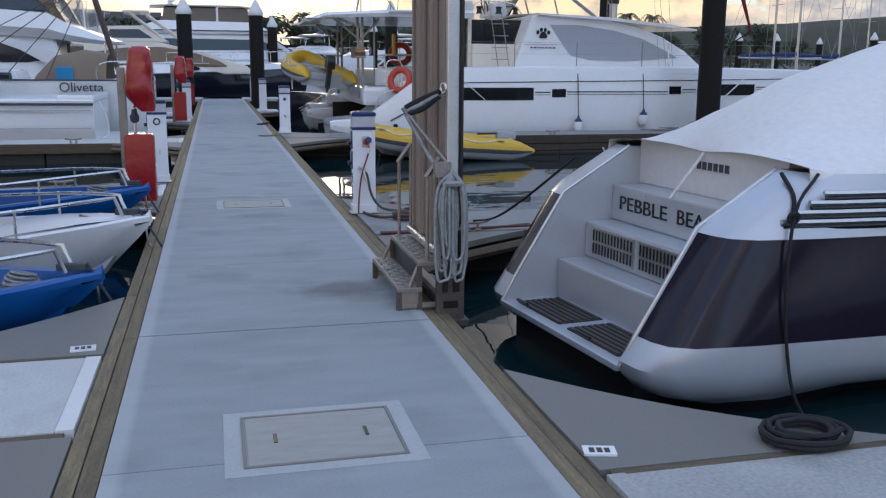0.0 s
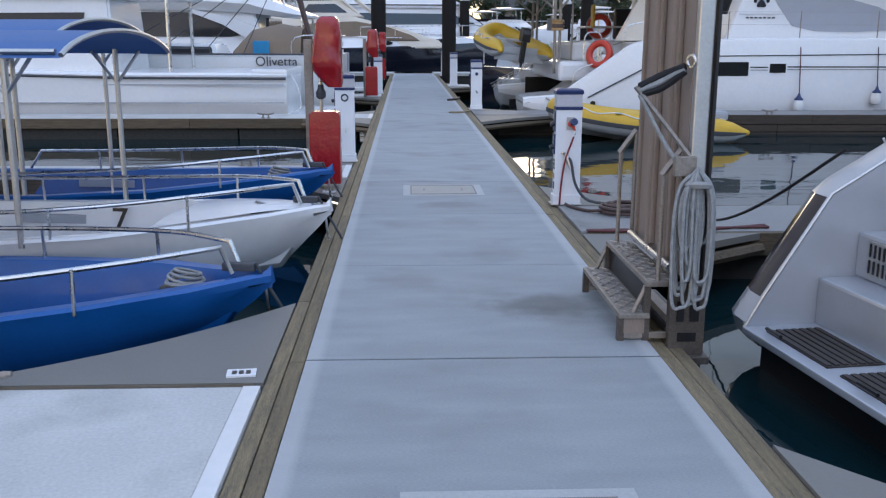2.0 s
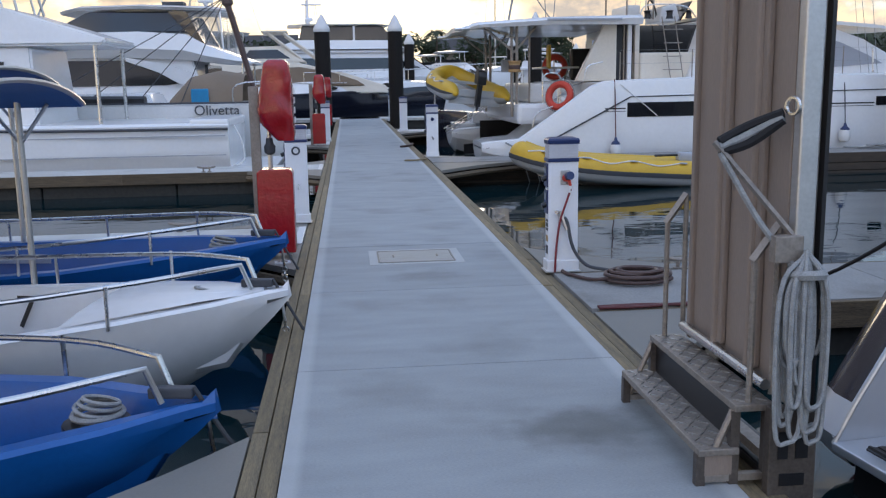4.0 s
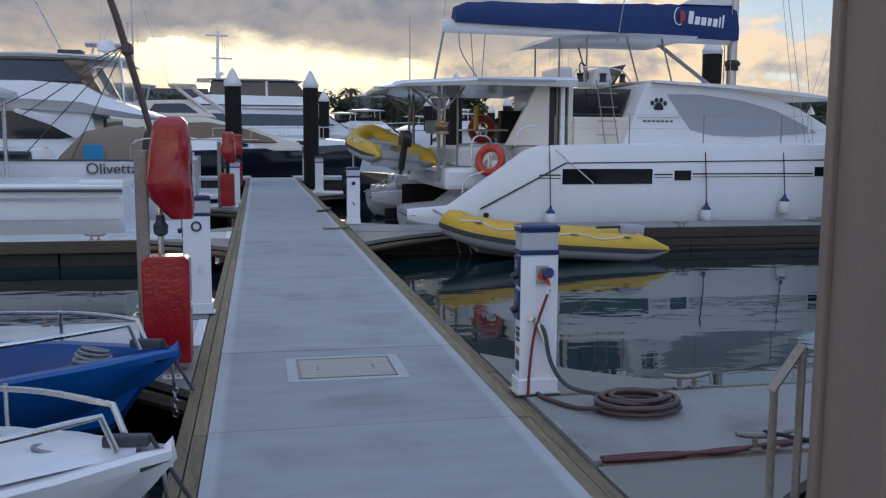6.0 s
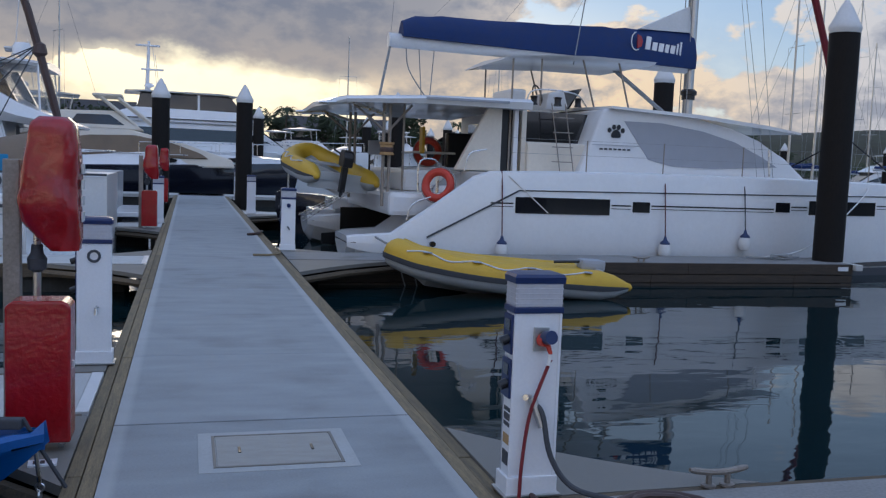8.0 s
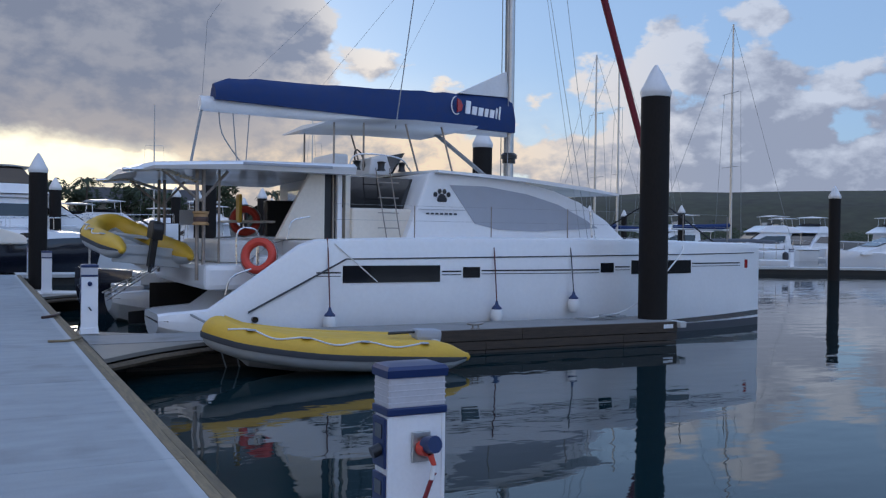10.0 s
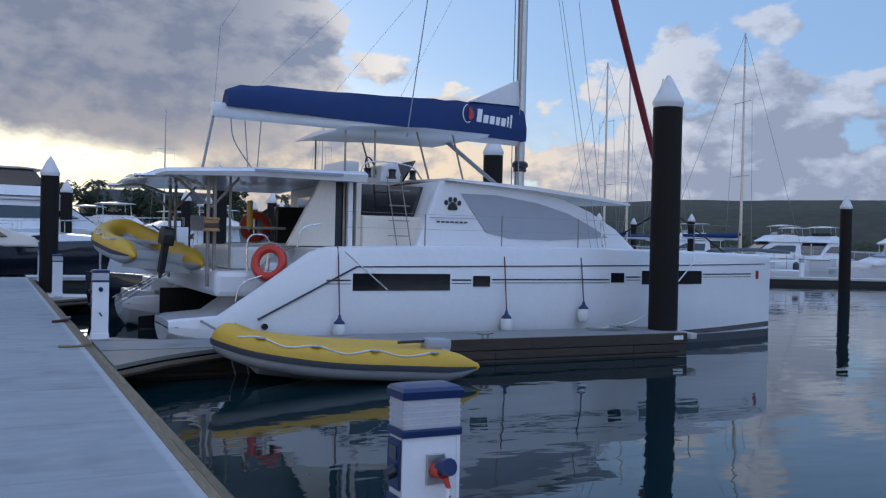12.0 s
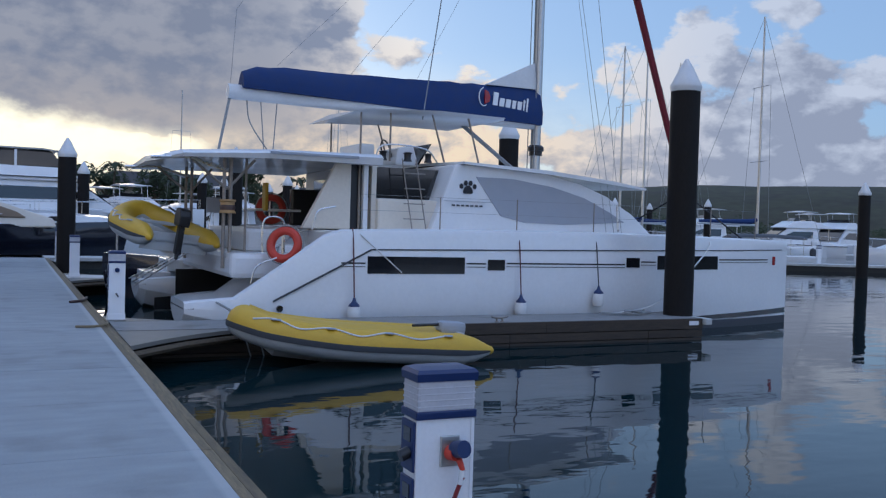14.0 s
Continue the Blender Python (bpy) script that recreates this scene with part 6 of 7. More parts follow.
    for s in (-1, 1):
        pts = [(L * u, s * B / 2 * 0.93 * (1 - max(0, (u - 0.45) / 0.55) ** 2.2), free + 0.5 * max(0, u - 0.2) ** 1.5 + 0.55) for u in (0.62, 0.72, 0.82, 0.92, 0.985)]
        rail_line(b, pts)
    if tower:
        for s in (-1, 1):
            part("outrigger", tb([(c0 + 1.0, s * w * 0.8, h), (c0 - 2.0, s * (w + 0.9), h + 6.5)], 0.025, 6), "gel2", b)
            part("tower_leg", tb([(c0 + 0.4, s * w * 0.6, h + 0.7), (c0 + 1.0, s * w * 0.4, h + 3.6)], 0.03, 6), "alu", b)
            part("tower_leg", tb([(c0 + 2.6, s * w * 0.6, h + 0.7), (c0 + 2.0, s * w * 0.4, h + 3.6)], 0.03, 6), "alu", b)
        part("tower_top", bx(c0 + 0.6, c0 + 2.4, -w * 0.5, w * 0.5, h + 3.6, h + 3.7, bevel=0.03), "gel", b)
    return b


def sailing_yacht(label, L=11.0, B=3.4, free=1.15, mast=15.0, hull="gel", group="", boomcover="bluecloth"):
    b = thing("sailing_yacht", label, "sailing yacht", group=group)
    part("hull", loft(bmesh.new(), ship_hull(L, B, free, 0.35, 0.16)), hull, b, sharp=40)
    block(b, "coachroof", [(L * 0.28, free - 0.05), (L * 0.30, free + 0.45), (L * 0.55, free + 0.42), (L * 0.72, free + 0.05), (L * 0.74, free - 0.05)], B * 0.30, B * 0.25, "gel")
    side_panes(b, "cabin_window", [(L * 0.34, free + 0.16), (L * 0.35, free + 0.34), (L * 0.54, free + 0.32), (L * 0.58, free + 0.16)], B * 0.288, tilt=0.08, lo=free)
    part("mast", tb([(L * 0.55, 0, free), (L * 0.55, 0, mast)], [0.10, 0.06], 10), "alu", b)
    part("boom", tb([(L * 0.54, 0, free + 1.5), (L * 0.16, 0, free + 1.55)], 0.07, 8), "alu", b)
    part("sail_cover", tb([(L * 0.545, 0, free + 1.85), (L * 0.5, 0, free + 1.72), (L * 0.17, 0, free + 1.68)], [0.12, 0.19, 0.10], 8), boomcover, b, "canvas sail cover")
    for z in (0.42, 0.72):
        part("spreader", tb([(L * 0.54, -B * 0.28, mast * z), (L * 0.54, B * 0.28, mast * z)], 0.02, 6), "alu", b)
    for a, c in (((L * 0.99, 0, free + 0.3), (L * 0.555, 0, mast - 0.2)), ((0.1, 0, free), (L * 0.55, 0, mast)), ((L * 0.53, -B / 2 * 0.95, free), (L * 0.55, -B * 0.28, mast * 0.72)), ((L * 0.53, B / 2 * 0.95, free), (L * 0.55, B * 0.28, mast * 0.72))):
        part("stay", tb([a, c], 0.012, 5), "ropegrey", b)
    for s in (-1, 1):
        pts = [(L * u, s * B / 2 * 0.92 * (1 - max(0, (u - 0.45) / 0.55) ** 2.2), free + 0.35 * max(0, u - 0.2) ** 1.5 + 0.55) for u in (0.03, 0.2, 0.4, 0.6, 0.8, 0.97)]
        rail_line(b, pts, 0.011)
    return b


# the white cruiser and the sailing yacht behind the near finger pier
wb = flybridge_cruiser("white flybridge cruiser with boxed transom, berthed behind the finger pier", L=14.0, B=3.3, free=1.26, tower=True)
part("transom_locker", bx(-0.02, 0.75, -1.5, 1.5, 1.15, 1.33, bevel=0.05), "gel", wb, "white moulded transom locker")
part("transom_hose", tb(smooth_line([(-0.05, 1.0, 1.2), (-0.2, 1.05, 0.9), (-0.25, 1.1, 0.5), (-0.1, 1.15, 0.38)], 4), 0.014, 6), "gel2", wb)
for zz in (0.62, 1.0):
    part("hull_seam", bx(0.05, 8.0, 1.555, 1.60, zz, zz + 0.02), "screen", wb)
wb.matrix_basis = pose(-2.95, 20.95, WATER, 0, 0, 180)

ol = thing("sailing_yacht", "white sailing yacht with lettered hull and tan spray hood", "sailing yacht")
part("hull", loft(bmesh.new(), ship_hull(11.5, 3.0, 1.58, 0.25, 0.14)), "gel2", ol, sharp=40)
lettering("boat_name", "Olivetta", 0.33, "charcoal", ol, Matrix.Translation((1.56, 1.455, 1.415)) @ pose(0, 0, 0, 90, 0, 180), 0.012, "dark script name on the hull", width=1.02)
part("hull_port", px([(2.9 + 0.34 * math.cos(a), 1.10 + 0.055 * math.sin(a)) for a in (2 * math.pi * k / 12 for k in range(12))], 1, 1.38, 1.47), "glass", ol)
part("toe_rail", tb([(0.0, 1.42, 1.59), (3.0, 1.49, 1.60), (6.0, 1.44, 1.64)], 0.025, 6), "charcoal", ol)
block(ol, "coachroof", [(3.0, 1.4), (3.2, 1.85), (6.5, 1.8), (8.0, 1.5), (8.1, 1.4)], 1.0, 0.8, "gel")
rows = [[(x, 1.15 * math.sin(a), 1.5 + h * math.cos(a)) for a in (radians(-85 + 17 * k) for k in range(11))] for x, h in ((1.0, 0.75), (1.6, 0.85), (2.3, 0.70), (2.7, 0.25))]
part("spray_hood", loft(bmesh.new(), rows, caps=False), "tan", ol, "tan canvas spray hood")
part("pushpit", tb(smooth_line([(1.2, 1.3, 1.45), (1.1, 1.3, 2.0), (0.1, 1.2, 2.05), (0.1, -1.2, 2.05), (1.1, -1.3, 2.0)], 4), 0.016, 6), "steel", ol)
part("blue_towel", bx(1.75, 2.15, 1.25, 1.32, 1.5, 1.92, bevel=0.03), "cyan", ol, "bright blue cloth on the rail")
part("lashed_kayak", tb([(3.2, 1.2, 1.62), (5.8, 1.1, 1.62)], [0.16, 0.2], 10), "black", ol, "dark lashed bundle")
part("raked_spar", tb([(0.65, 0.9, 1.5), (1.0, 0.9, 2.9), (1.45, 0.9, 4.6), (2.35, 0.9, 7.4)], [0.05, 0.075, 0.075, 0.05], 8), "hose", ol, "dark brown raked spar")
part("spar_fitting", lt([(0.05, -0.14), (0.14, -0.05), (0.10, 0.12), (0.04, 0.16)], (1.25, 0.9, 3.9), 10), "hose", ol)
for x in (2.4, 3.4, 4.6, 5.8):
    part("sheet", tb([(1.3, 0.9, 4.0), (x, 1.2, 1.6)], 0.012, 5), "charcoal", ol)
ol.matrix_basis = pose(-2.0, 23.95, WATER, 0, 0, 180)

# larger white motor yachts further along on that side


def curved_yacht():
    """A flybridge yacht of sweeping curves, stern at the origin, bow along +x, on the water."""
    b = thing("motor_yacht", "white sweeping flybridge yacht with dark pointed side windows", "motor yacht")
    part("hull", loft(bmesh.new(), ship_hull(15.0, 4.5, 1.45, 0.6)), "gel", b, sharp=40)
    for s in (-1, 1):
        part("hull_band", tb([(0.1, s * 2.10, 1.18), (4.0, s * 2.27, 1.18), (8.0, s * 2.26, 1.24)], 0.09, 8), "navy", b, "navy band under the sheer")
    part("swim_platform", bx(-0.9, 0.02, -1.9, 1.9, 0.22, 0.36, bevel=0.03), "gel", b)
    block(b, "saloon", [(2.5, 1.4), (2.9, 2.95), (8.6, 2.95), (11.0, 1.75), (11.3, 1.4)], 1.80, 1.62, "gel")
    side_panes(b, "saloon_window", [(3.1, 2.10), (3.7, 2.02), (6.8, 2.02), (8.2, 2.45), (7.4, 2.82), (4.5, 2.82), (3.7, 2.55)], 1.74, tilt=0.11, lo=2.0, label="dark pointed side window")
    for s in (-1, 1):
        y0, y1 = sorted((s * 1.86, s * 1.95))
        part("side_wing", px([(1.55, 1.45), (1.75, 1.80), (2.5, 2.25), (3.6, 2.66), (4.9, 2.90), (4.9, 2.78), (3.9, 2.42), (3.1, 1.98), (3.2, 1.62), (4.2, 1.45)], 1, y0, y1, bevel=0.02), "gel", b, "white curved side wing")
    rows = []
    for x, z0, z1, w in ((0.95, 2.66, 2.74, 1.55), (1.6, 2.66, 2.98, 1.85), (2.4, 2.72, 3.28, 1.98), (3.0, 2.80, 3.62, 2.0), (4.5, 2.88, 3.72, 2.0), (6.5, 2.90, 3.70, 1.95), (8.0, 2.88, 3.40, 1.75), (9.2, 2.85, 2.98, 1.4)):
        rows.append([(x, -w * 0.9, z0), (x, -w, z0 + (z1 - z0) * 0.35), (x, -w * 0.93, z1 - 0.02), (x, -w * 0.80, z1), (x, w * 0.80, z1), (x, w * 0.93, z1 - 0.02), (x, w, z0 + (z1 - z0) * 0.35), (x, w * 0.9, z0)])
    part("flybridge", loft(bmesh.new(), rows, closed=True), "gel", b, sharp=30)
    block(b, "fly_enclosure", [(3.05, 3.66), (3.2, 4.34), (6.1, 4.34), (7.4, 3.66)], 1.62, 1.45, "glass", "dark tinted upper windows")
    block(b, "aft_curtain", [(1.85, 3.02), (1.95, 4.34), (3.15, 4.34), (2.6, 3.30)], 1.60, 1.45, "vinyl", "clear vinyl curtain")
    for s in (-1, 1):
        y0, y1 = sorted((s * 1.50, s * 1.665))
        part("slanted_panel", px([(3.0, 4.33), (3.55, 4.33), (2.75, 3.40), (2.45, 3.30)], 1, y0, y1), "navy", b, "navy slanted side panel")
        part("enclosure_post", tb([(1.88, s * 1.58, 3.0), (1.96, s * 1.46, 4.34)], 0.03, 6), "gel", b)
        part("overhang_post", tb([(1.3, s * 1.6, 1.4), (1.3, s * 1.6, 2.7)], 0.035, 8), "steel", b)
        rail_line(b, [(15.0 * u, s * 2.1 * (1 - max(0, (u - 0.45) / 0.55) ** 2.2), 2.05 + 0.4 * max(0, u - 0.2)) for u in (0.62, 0.72, 0.82, 0.92, 0.985)])
    rows = [[(x, -w, z), (x, -w * 0.6, z + 0.10), (x, 0, z + 0.14), (x, w * 0.6, z + 0.10), (x, w, z), (x, w * 0.95, z - 0.08), (x, -w * 0.95, z - 0.08)] for x, w, z in ((1.75, 1.40, 4.36), (2.3, 1.62, 4.42), (4.5, 1.68, 4.50), (6.4, 1.55, 4.46), (7.0, 1.25, 4.36))]
    part("hardtop", loft(bmesh.new(), rows, closed=True), "gel", b)
    part("radar_dome", lt([(0.05, 0), (0.09, 0.10), (0.26, 0.14), (0.27, 0.34), (0.20, 0.46), (0.03, 0.48)], (2.55, 0.4, 4.56), 16), "gel", b)
    part("roof_vent", bx(3.3, 4.0, -0.3, 0.3, 4.62, 4.74, bevel=0.03), "charcoal", b)
    part("antenna", tb([(3.0, -0.9, 4.5), (2.8, -0.9, 7.2)], 0.014, 5), "gel2", b)
    part("cockpit_shade", bx(2.42, 2.52, -1.5, 1.5, 1.5, 2.65), "glass", b, "dark saloon door")
    return b


y2 = curved_yacht()
y2.matrix_basis = pose(-2.55, 33.0, WATER, 0, 0, 179)
y3 = flybridge_cruiser("white sport fishing boat with tower and outriggers", L=14.5, B=4.6, free=1.6, tower=True)
y3.matrix_basis = pose(-13.5, 52.5, WATER, 0, 0, 8)
y4 = flybridge_cruiser("long white motor yacht with dark pilothouse windows and radar mast", L=19.0, B=5.2, free=2.2, enclosed=True)
part("radar_mast", tb([(6.2, 0, 4.4), (6.3, 0, 8.2)], [0.14, 0.07], 8), "gel", y4)
part("radar_bar", bx(5.6, 6.9, -0.1, 0.1, 7.9, 8.0, bevel=0.02), "gel", y4)
part("radar_bar", bx(5.9, 7.1, -0.1, 0.1, 6.6, 6.7, bevel=0.02), "gel", y4)
y4.matrix_basis = pose(-9.0, 57.5, WATER, 0, 0, 4)

# navy cruiser lying across the dock's end
nv = thing("motor_cruiser", "navy-hulled cruiser with white foredeck and tan canvas cover", "motor cruiser")
part("hull", loft(bmesh.new(), ship_hull(14.0, 4.0, 1.46, 0.50)), "navy", nv, sharp=40)
rows = [[(14.0 * u, -2.02 * k, 1.44 + 0.50 * max(0, u - 0.2) ** 1.5), (14.0 * u, -1.8 * k, 1.44 + 0.50 * max(0, u - 0.2) ** 1.5 + hh), (14.0 * u, 0, 1.46 + 0.50 * max(0, u - 0.2) ** 1.5 + hh * 1.25), (14.0 * u, 1.8 * k, 1.44 + 0.50 * max(0, u - 0.2) ** 1.5 + hh), (14.0 * u, 2.02 * k, 1.44 + 0.50 * max(0, u - 0.2) ** 1.5)]
        for u, k, hh in ((0.02, 0.92, 0.15), (0.3, 0.97, 0.35), (0.5, 0.96, 0.55), (0.65, 0.84, 0.52), (0.8, 0.60, 0.38), (0.93, 0.25, 0.2), (0.99, 0.04, 0.08))]
part("deck_moulding", loft(bmesh.new(), rows), "gel", nv)
for x in (8.2, 9.7, 11.0):
    u = x / 14
    k = float(np.interp(u, (0.5, 0.65, 0.8, 0.93), (0.96, 0.84, 0.60, 0.25)))
    part("oval_port", px([(x + 0.36 * math.cos(a), 1.86 + 0.50 * max(0, u - 0.2) ** 1.5 - 0.22 + 0.10 * math.sin(a)) for a in (2 * math.pi * q / 14 for q in range(14))], 1, -2.02 * k - 0.03, -1.75 * k), "glass", nv, "dark oval portlight")
block(nv, "deckhouse", [(0.9, 1.5), (1.2, 2.98), (6.6, 3.02), (9.0, 2.45), (10.9, 1.85), (11.0, 1.5)], 1.72, 1.42, "cream")
block(nv, "window_cover", [(2.4, 1.98), (3.2, 2.42), (5.0, 2.72), (6.8, 2.78), (8.3, 2.52), (9.5, 2.12), (9.9, 1.86), (6.0, 1.84)], 1.73, 1.52, "tan", "tan canvas window cover")
block(nv, "flybridge", [(2.6, 2.98), (3.0, 3.30), (3.8, 3.72), (6.0, 3.78), (7.1, 3.05), (7.2, 2.98)], 1.40, 1.18, "cream")
side_panes(nv, "fly_window", [(4.2, 3.18), (4.5, 3.58), (5.8, 3.60), (6.4, 3.18)], 1.35, tilt=0.24, lo=3.1)
for s in (-1, 1):
    part("arch_strut", tb([(5.3, s * 1.25, 4.45), (6.9, s * 1.3, 3.15)], 0.07, 8), "cream", nv, "slanted cream arch strut")
    part("arch_strut", tb([(6.1, s * 1.25, 4.35), (7.9, s * 1.3, 3.0)], 0.07, 8), "cream", nv)
    part("side_rail", tb([(1.0, s * 1.75, 2.05), (9.0, s * 1.78, 2.0)], 0.02, 6), "steel", nv)
part("arch_top", bx(5.1, 6.3, -1.35, 1.35, 4.38, 4.48, bevel=0.03), "cream", nv)
for s in (-1, 1):
    rail_line(nv, [(14.0 * u, s * 1.9 * k, 2.35 + 0.3 * u) for u, k in ((0.5, 0.96), (0.62, 0.88), (0.74, 0.7), (0.86, 0.45), (0.97, 0.1))], 0.018)
nv.matrix_basis = pose(-9.6, 46.6, WATER, 0, 0, 2)

# a low launch with bow rails, added beyond the catamaran to darken the water's reflection
lc = thing("launch", "low launch with white deck and bow rails, dark hull added to darken the water's reflection", "launch")
part("hull", loft(bmesh.new(), ship_hull(8.5, 2.2, 0.85, 0.4)), "navy", lc, sharp=40)
block(lc, "deckhouse", [(2.8, 0.8), (3.0, 1.45), (4.8, 1.45), (5.9, 0.95), (6.0, 0.8)], 0.8, 0.65, "gel")
part("windscreen", px([(4.85, 1.40), (5.8, 0.98), (5.85, 1.0), (4.9, 1.44)], 1, -0.6, 0.6), "glass", lc)
for s in (-1, 1):
    rail_line(lc, [(8.5 * u, s * 1.0 * k, 1.45 + 0.25 * u) for u, k in ((0.5, 0.96), (0.65, 0.82), (0.8, 0.55), (0.96, 0.1))], 0.018)
lc.matrix_basis = pose(10.3, 29.3, WATER, 0, 0, 180)

# ---------------------------------------------------------------- far berths
a = flybridge_cruiser("white flybridge cruiser at a far berth", L=11.0, B=3.6, free=1.2, group="far motor boats", radar=False)
a.matrix_basis = pose(80.0, 73.0, WATER, 0, 0, 200)
b = sailing_yacht("white sailing yacht with tall bare mast at a far berth", mast=16.2, group="far sailing yachts")
b.matrix_basis = pose(36.5, 62.0, WATER, 0, 0, -20)
rnd = random.Random(21)
for x, y, t in ((66, 74, 170), (74, 70, 160), (9, 74, 100), (14, 70, 80), (19.5, 82, 120), (25, 78, 95), (31, 84, 70), (5.0, 84, 60), (12, 96, 20), (24, 100, 150), (-6, 75, 40), (-14, 68, 30), (36, 96, 130), (-20, 60, 10), (40, 82, 160), (82, 76, 165), (1, 98, 90), (78, 66, 20)):
    copy_thing(a, pose(x, y, WATER, 0, 0, t + rnd.uniform(-8, 8)))
for x, y, t in ((38.0, 51.4, -12), (44.5, 64.5, 15), (62, 84, 10), (28, 92, 60), (-16, 82, 30), (16, 104, 80)):
    copy_thing(b, pose(x, y, WATER, 0, 0, t))
bl = sailing_yacht("blue-hulled yacht with blue covers at a far berth", L=10.0, mast=15.6, hull="bluecanopy")
bl.matrix_basis = pose(46.0, 60.0, WATER, 0, 0, 175)


ex = thing("express_cruiser", "low white express cruiser with raked grey windscreen at a far berth", "motor boat")
part("hull", loft(bmesh.new(), ship_hull(9.5, 3.1, 1.15, 0.45)), "gel", ex, sharp=40)
block(ex, "deckhouse", [(1.8, 1.1), (2.0, 2.15), (4.4, 2.25), (6.6, 1.55), (7.6, 1.2), (7.6, 1.1)], 1.25, 0.95, "gel2")
side_panes(ex, "cabin_window", [(2.3, 1.55), (2.4, 2.0), (4.3, 2.08), (5.6, 1.62)], 1.12, tilt=0.08, lo=1.1)
part("windscreen", px([(4.45, 2.26), (6.2, 1.70), (6.25, 1.73), (4.5, 2.30)], 1, -0.9, 0.9), "glass", ex)
for s in (-1, 1):
    rail_line(ex, [(9.5 * u, s * 1.4 * k, 1.75 + 0.3 * u) for u, k in ((0.5, 0.96), (0.65, 0.82), (0.8, 0.55), (0.96, 0.1))], 0.018)
ex.matrix_basis = pose(59.5, 45.5, WATER, 0, 0, 165)
cc = thing("day_boat", "white open boat under a dark canvas canopy at a far dock", "day boat")
part("hull", loft(bmesh.new(), ship_hull(7.0, 2.4, 0.8, 0.4)), "gel", cc, sharp=40)
part("canopy", loft(bmesh.new(), [[(x, 1.15 * math.sin(q), 1.85 + 0.22 * math.cos(q) + dz) for q in (radians(-90 + 22.5 * k) for k in range(9))] for x, dz in ((0.6, -0.05), (2.2, 0.04), (4.4, 0.02), (5.2, -0.12))], caps=True), "charcoal", cc, "dark canvas canopy")
for x in (0.8, 3.0, 4.9):
    for s in (-1, 1):
        part("canopy_post", tb([(x, s * 1.05, 0.7), (x, s * 1.08, 1.9)], 0.025, 6), "steel", cc)
part("console", bx(2.6, 3.4, -0.45, 0.45, 0.6, 1.5, bevel=0.06), "gel2", cc)
part("outboard_motor", lt([(0.05, 0.5), (0.17, 0.6), (0.2, 0.85), (0.18, 1.1), (0.04, 1.2)], (-0.2, 0, 0.1), 12), "charcoal", cc)
cc.matrix_basis = pose(45.2, 46.9, WATER, 0, 0, 154)


def far_dock(name, x0, y0, x1, y1, w):
    d = thing(name, "distant floating dock with pale deck", "dock", ((x0 + x1) / 2, (y0 + y1) / 2, WATER), kind="structure")
    a, b = Vector((x0, y0, 0)), Vector((x1, y1, 0))
    n = (b - a).normalized().cross(Vector((0, 0, 1))) * w / 2
    part("deck", px([tuple((a - n)[:2]), tuple((b - n)[:2]), tuple((b + n)[:2]), tuple((a + n)[:2])], 2, -0.12, 0.0), "finger", d)
    n *= 0.92
    part("float", px([tuple((a - n)[:2]), tuple((b - n)[:2]), tuple((b + n)[:2]), tuple((a + n)[:2])], 2, -0.7, -0.12), "float", d)


far_dock("dock_2", 30.9, 50.8, 82, 25.7, 2.0)
far_dock("dock_3", -10, 43.0, 12, 43.0, 2.0)
far_dock("dock_4", 2, 66, 44, 68, 2.2)
for x, y in ((43.5, 44.65), (49.8, 41.6), (62.0, 35.6)):
    pedestal(x, y, 1.1, 0.28, detail=False)
# ---------------------------------------------------------------- shore, trees, hills
bm = bmesh.new()
rows = []
for i in range(61):
    x = -420 + 12 * i
    y = 128 + 5 * math.sin(i * 0.5) + max(0, (x - 60)) * 0.35
    rows.append([(x, y, -1.2), (x, y + 3, 0.5), (x, y + 5, 1.1), (x, y + 14, 1.4), (x, y + 140, 3.0), (x, y + 300, 2.0)])
loft(bm, rows, caps=False)
single("shore", bm, "rock", "low rocky shore beyond the marina", "shore", kind="structure", sharp=60)

bm = bmesh.new()
rows = []
for i in range(121):
    az = radians(-60 + 2.0 * i)
    base = 53 if az > radians(20) else 14
    h = base * (0.55 + 0.45 * min(1, max(0, (math.degrees(az) - 15) / 25))) + 7 * noise.noise((i * 0.11, 1.3, 0)) + 2.5 * noise.noise((i * 0.5, 4.3, 0))
    s, c = math.sin(az), math.cos(az)
    rows.append([(d * s, d * c, z) for d, z in ((760, -2.0), (800, h * 0.22 + 2 * noise.noise((i * 0.4, 7, 0))), (880, h * 0.62 + 4 * noise.noise((i * 0.3, 9, 0))), (980, h + 1.5 * noise.noise((i * 1.7, 2, 0))), (1150, h * 0.9), (1500, -2))])
loft(bm, rows, caps=False)
single("hills", bm, "hill", "low scrub-covered hills across the bay", "hill", (0, 0, WATER), kind="structure", sharp=80)


def leaf_clumps(bm, c, r, n, rnd, size):
    """Leaves as small bent blades, scattered through an uneven crown."""
    for _ in range(n):
        d = Vector((rnd.gauss(0, 1), rnd.gauss(0, 1), rnd.gauss(0, 0.8))).normalized()
        p = Vector(c) + d * r * (0.45 + 0.6 * rnd.random() ** 0.5)
        u = Vector((rnd.gauss(0, 1), rnd.gauss(0, 1), rnd.gauss(0, 0.6))).normalized() * size * rnd.uniform(0.6, 1.4)
        v = u.orthogonal().normalized() * size * 0.45
        vs = [bm.verts.new(q) for q in (p - u, p + v, p + u, p - v)]
        bm.faces.new(vs[:3]), bm.faces.new((vs[0], vs[2], vs[3]))


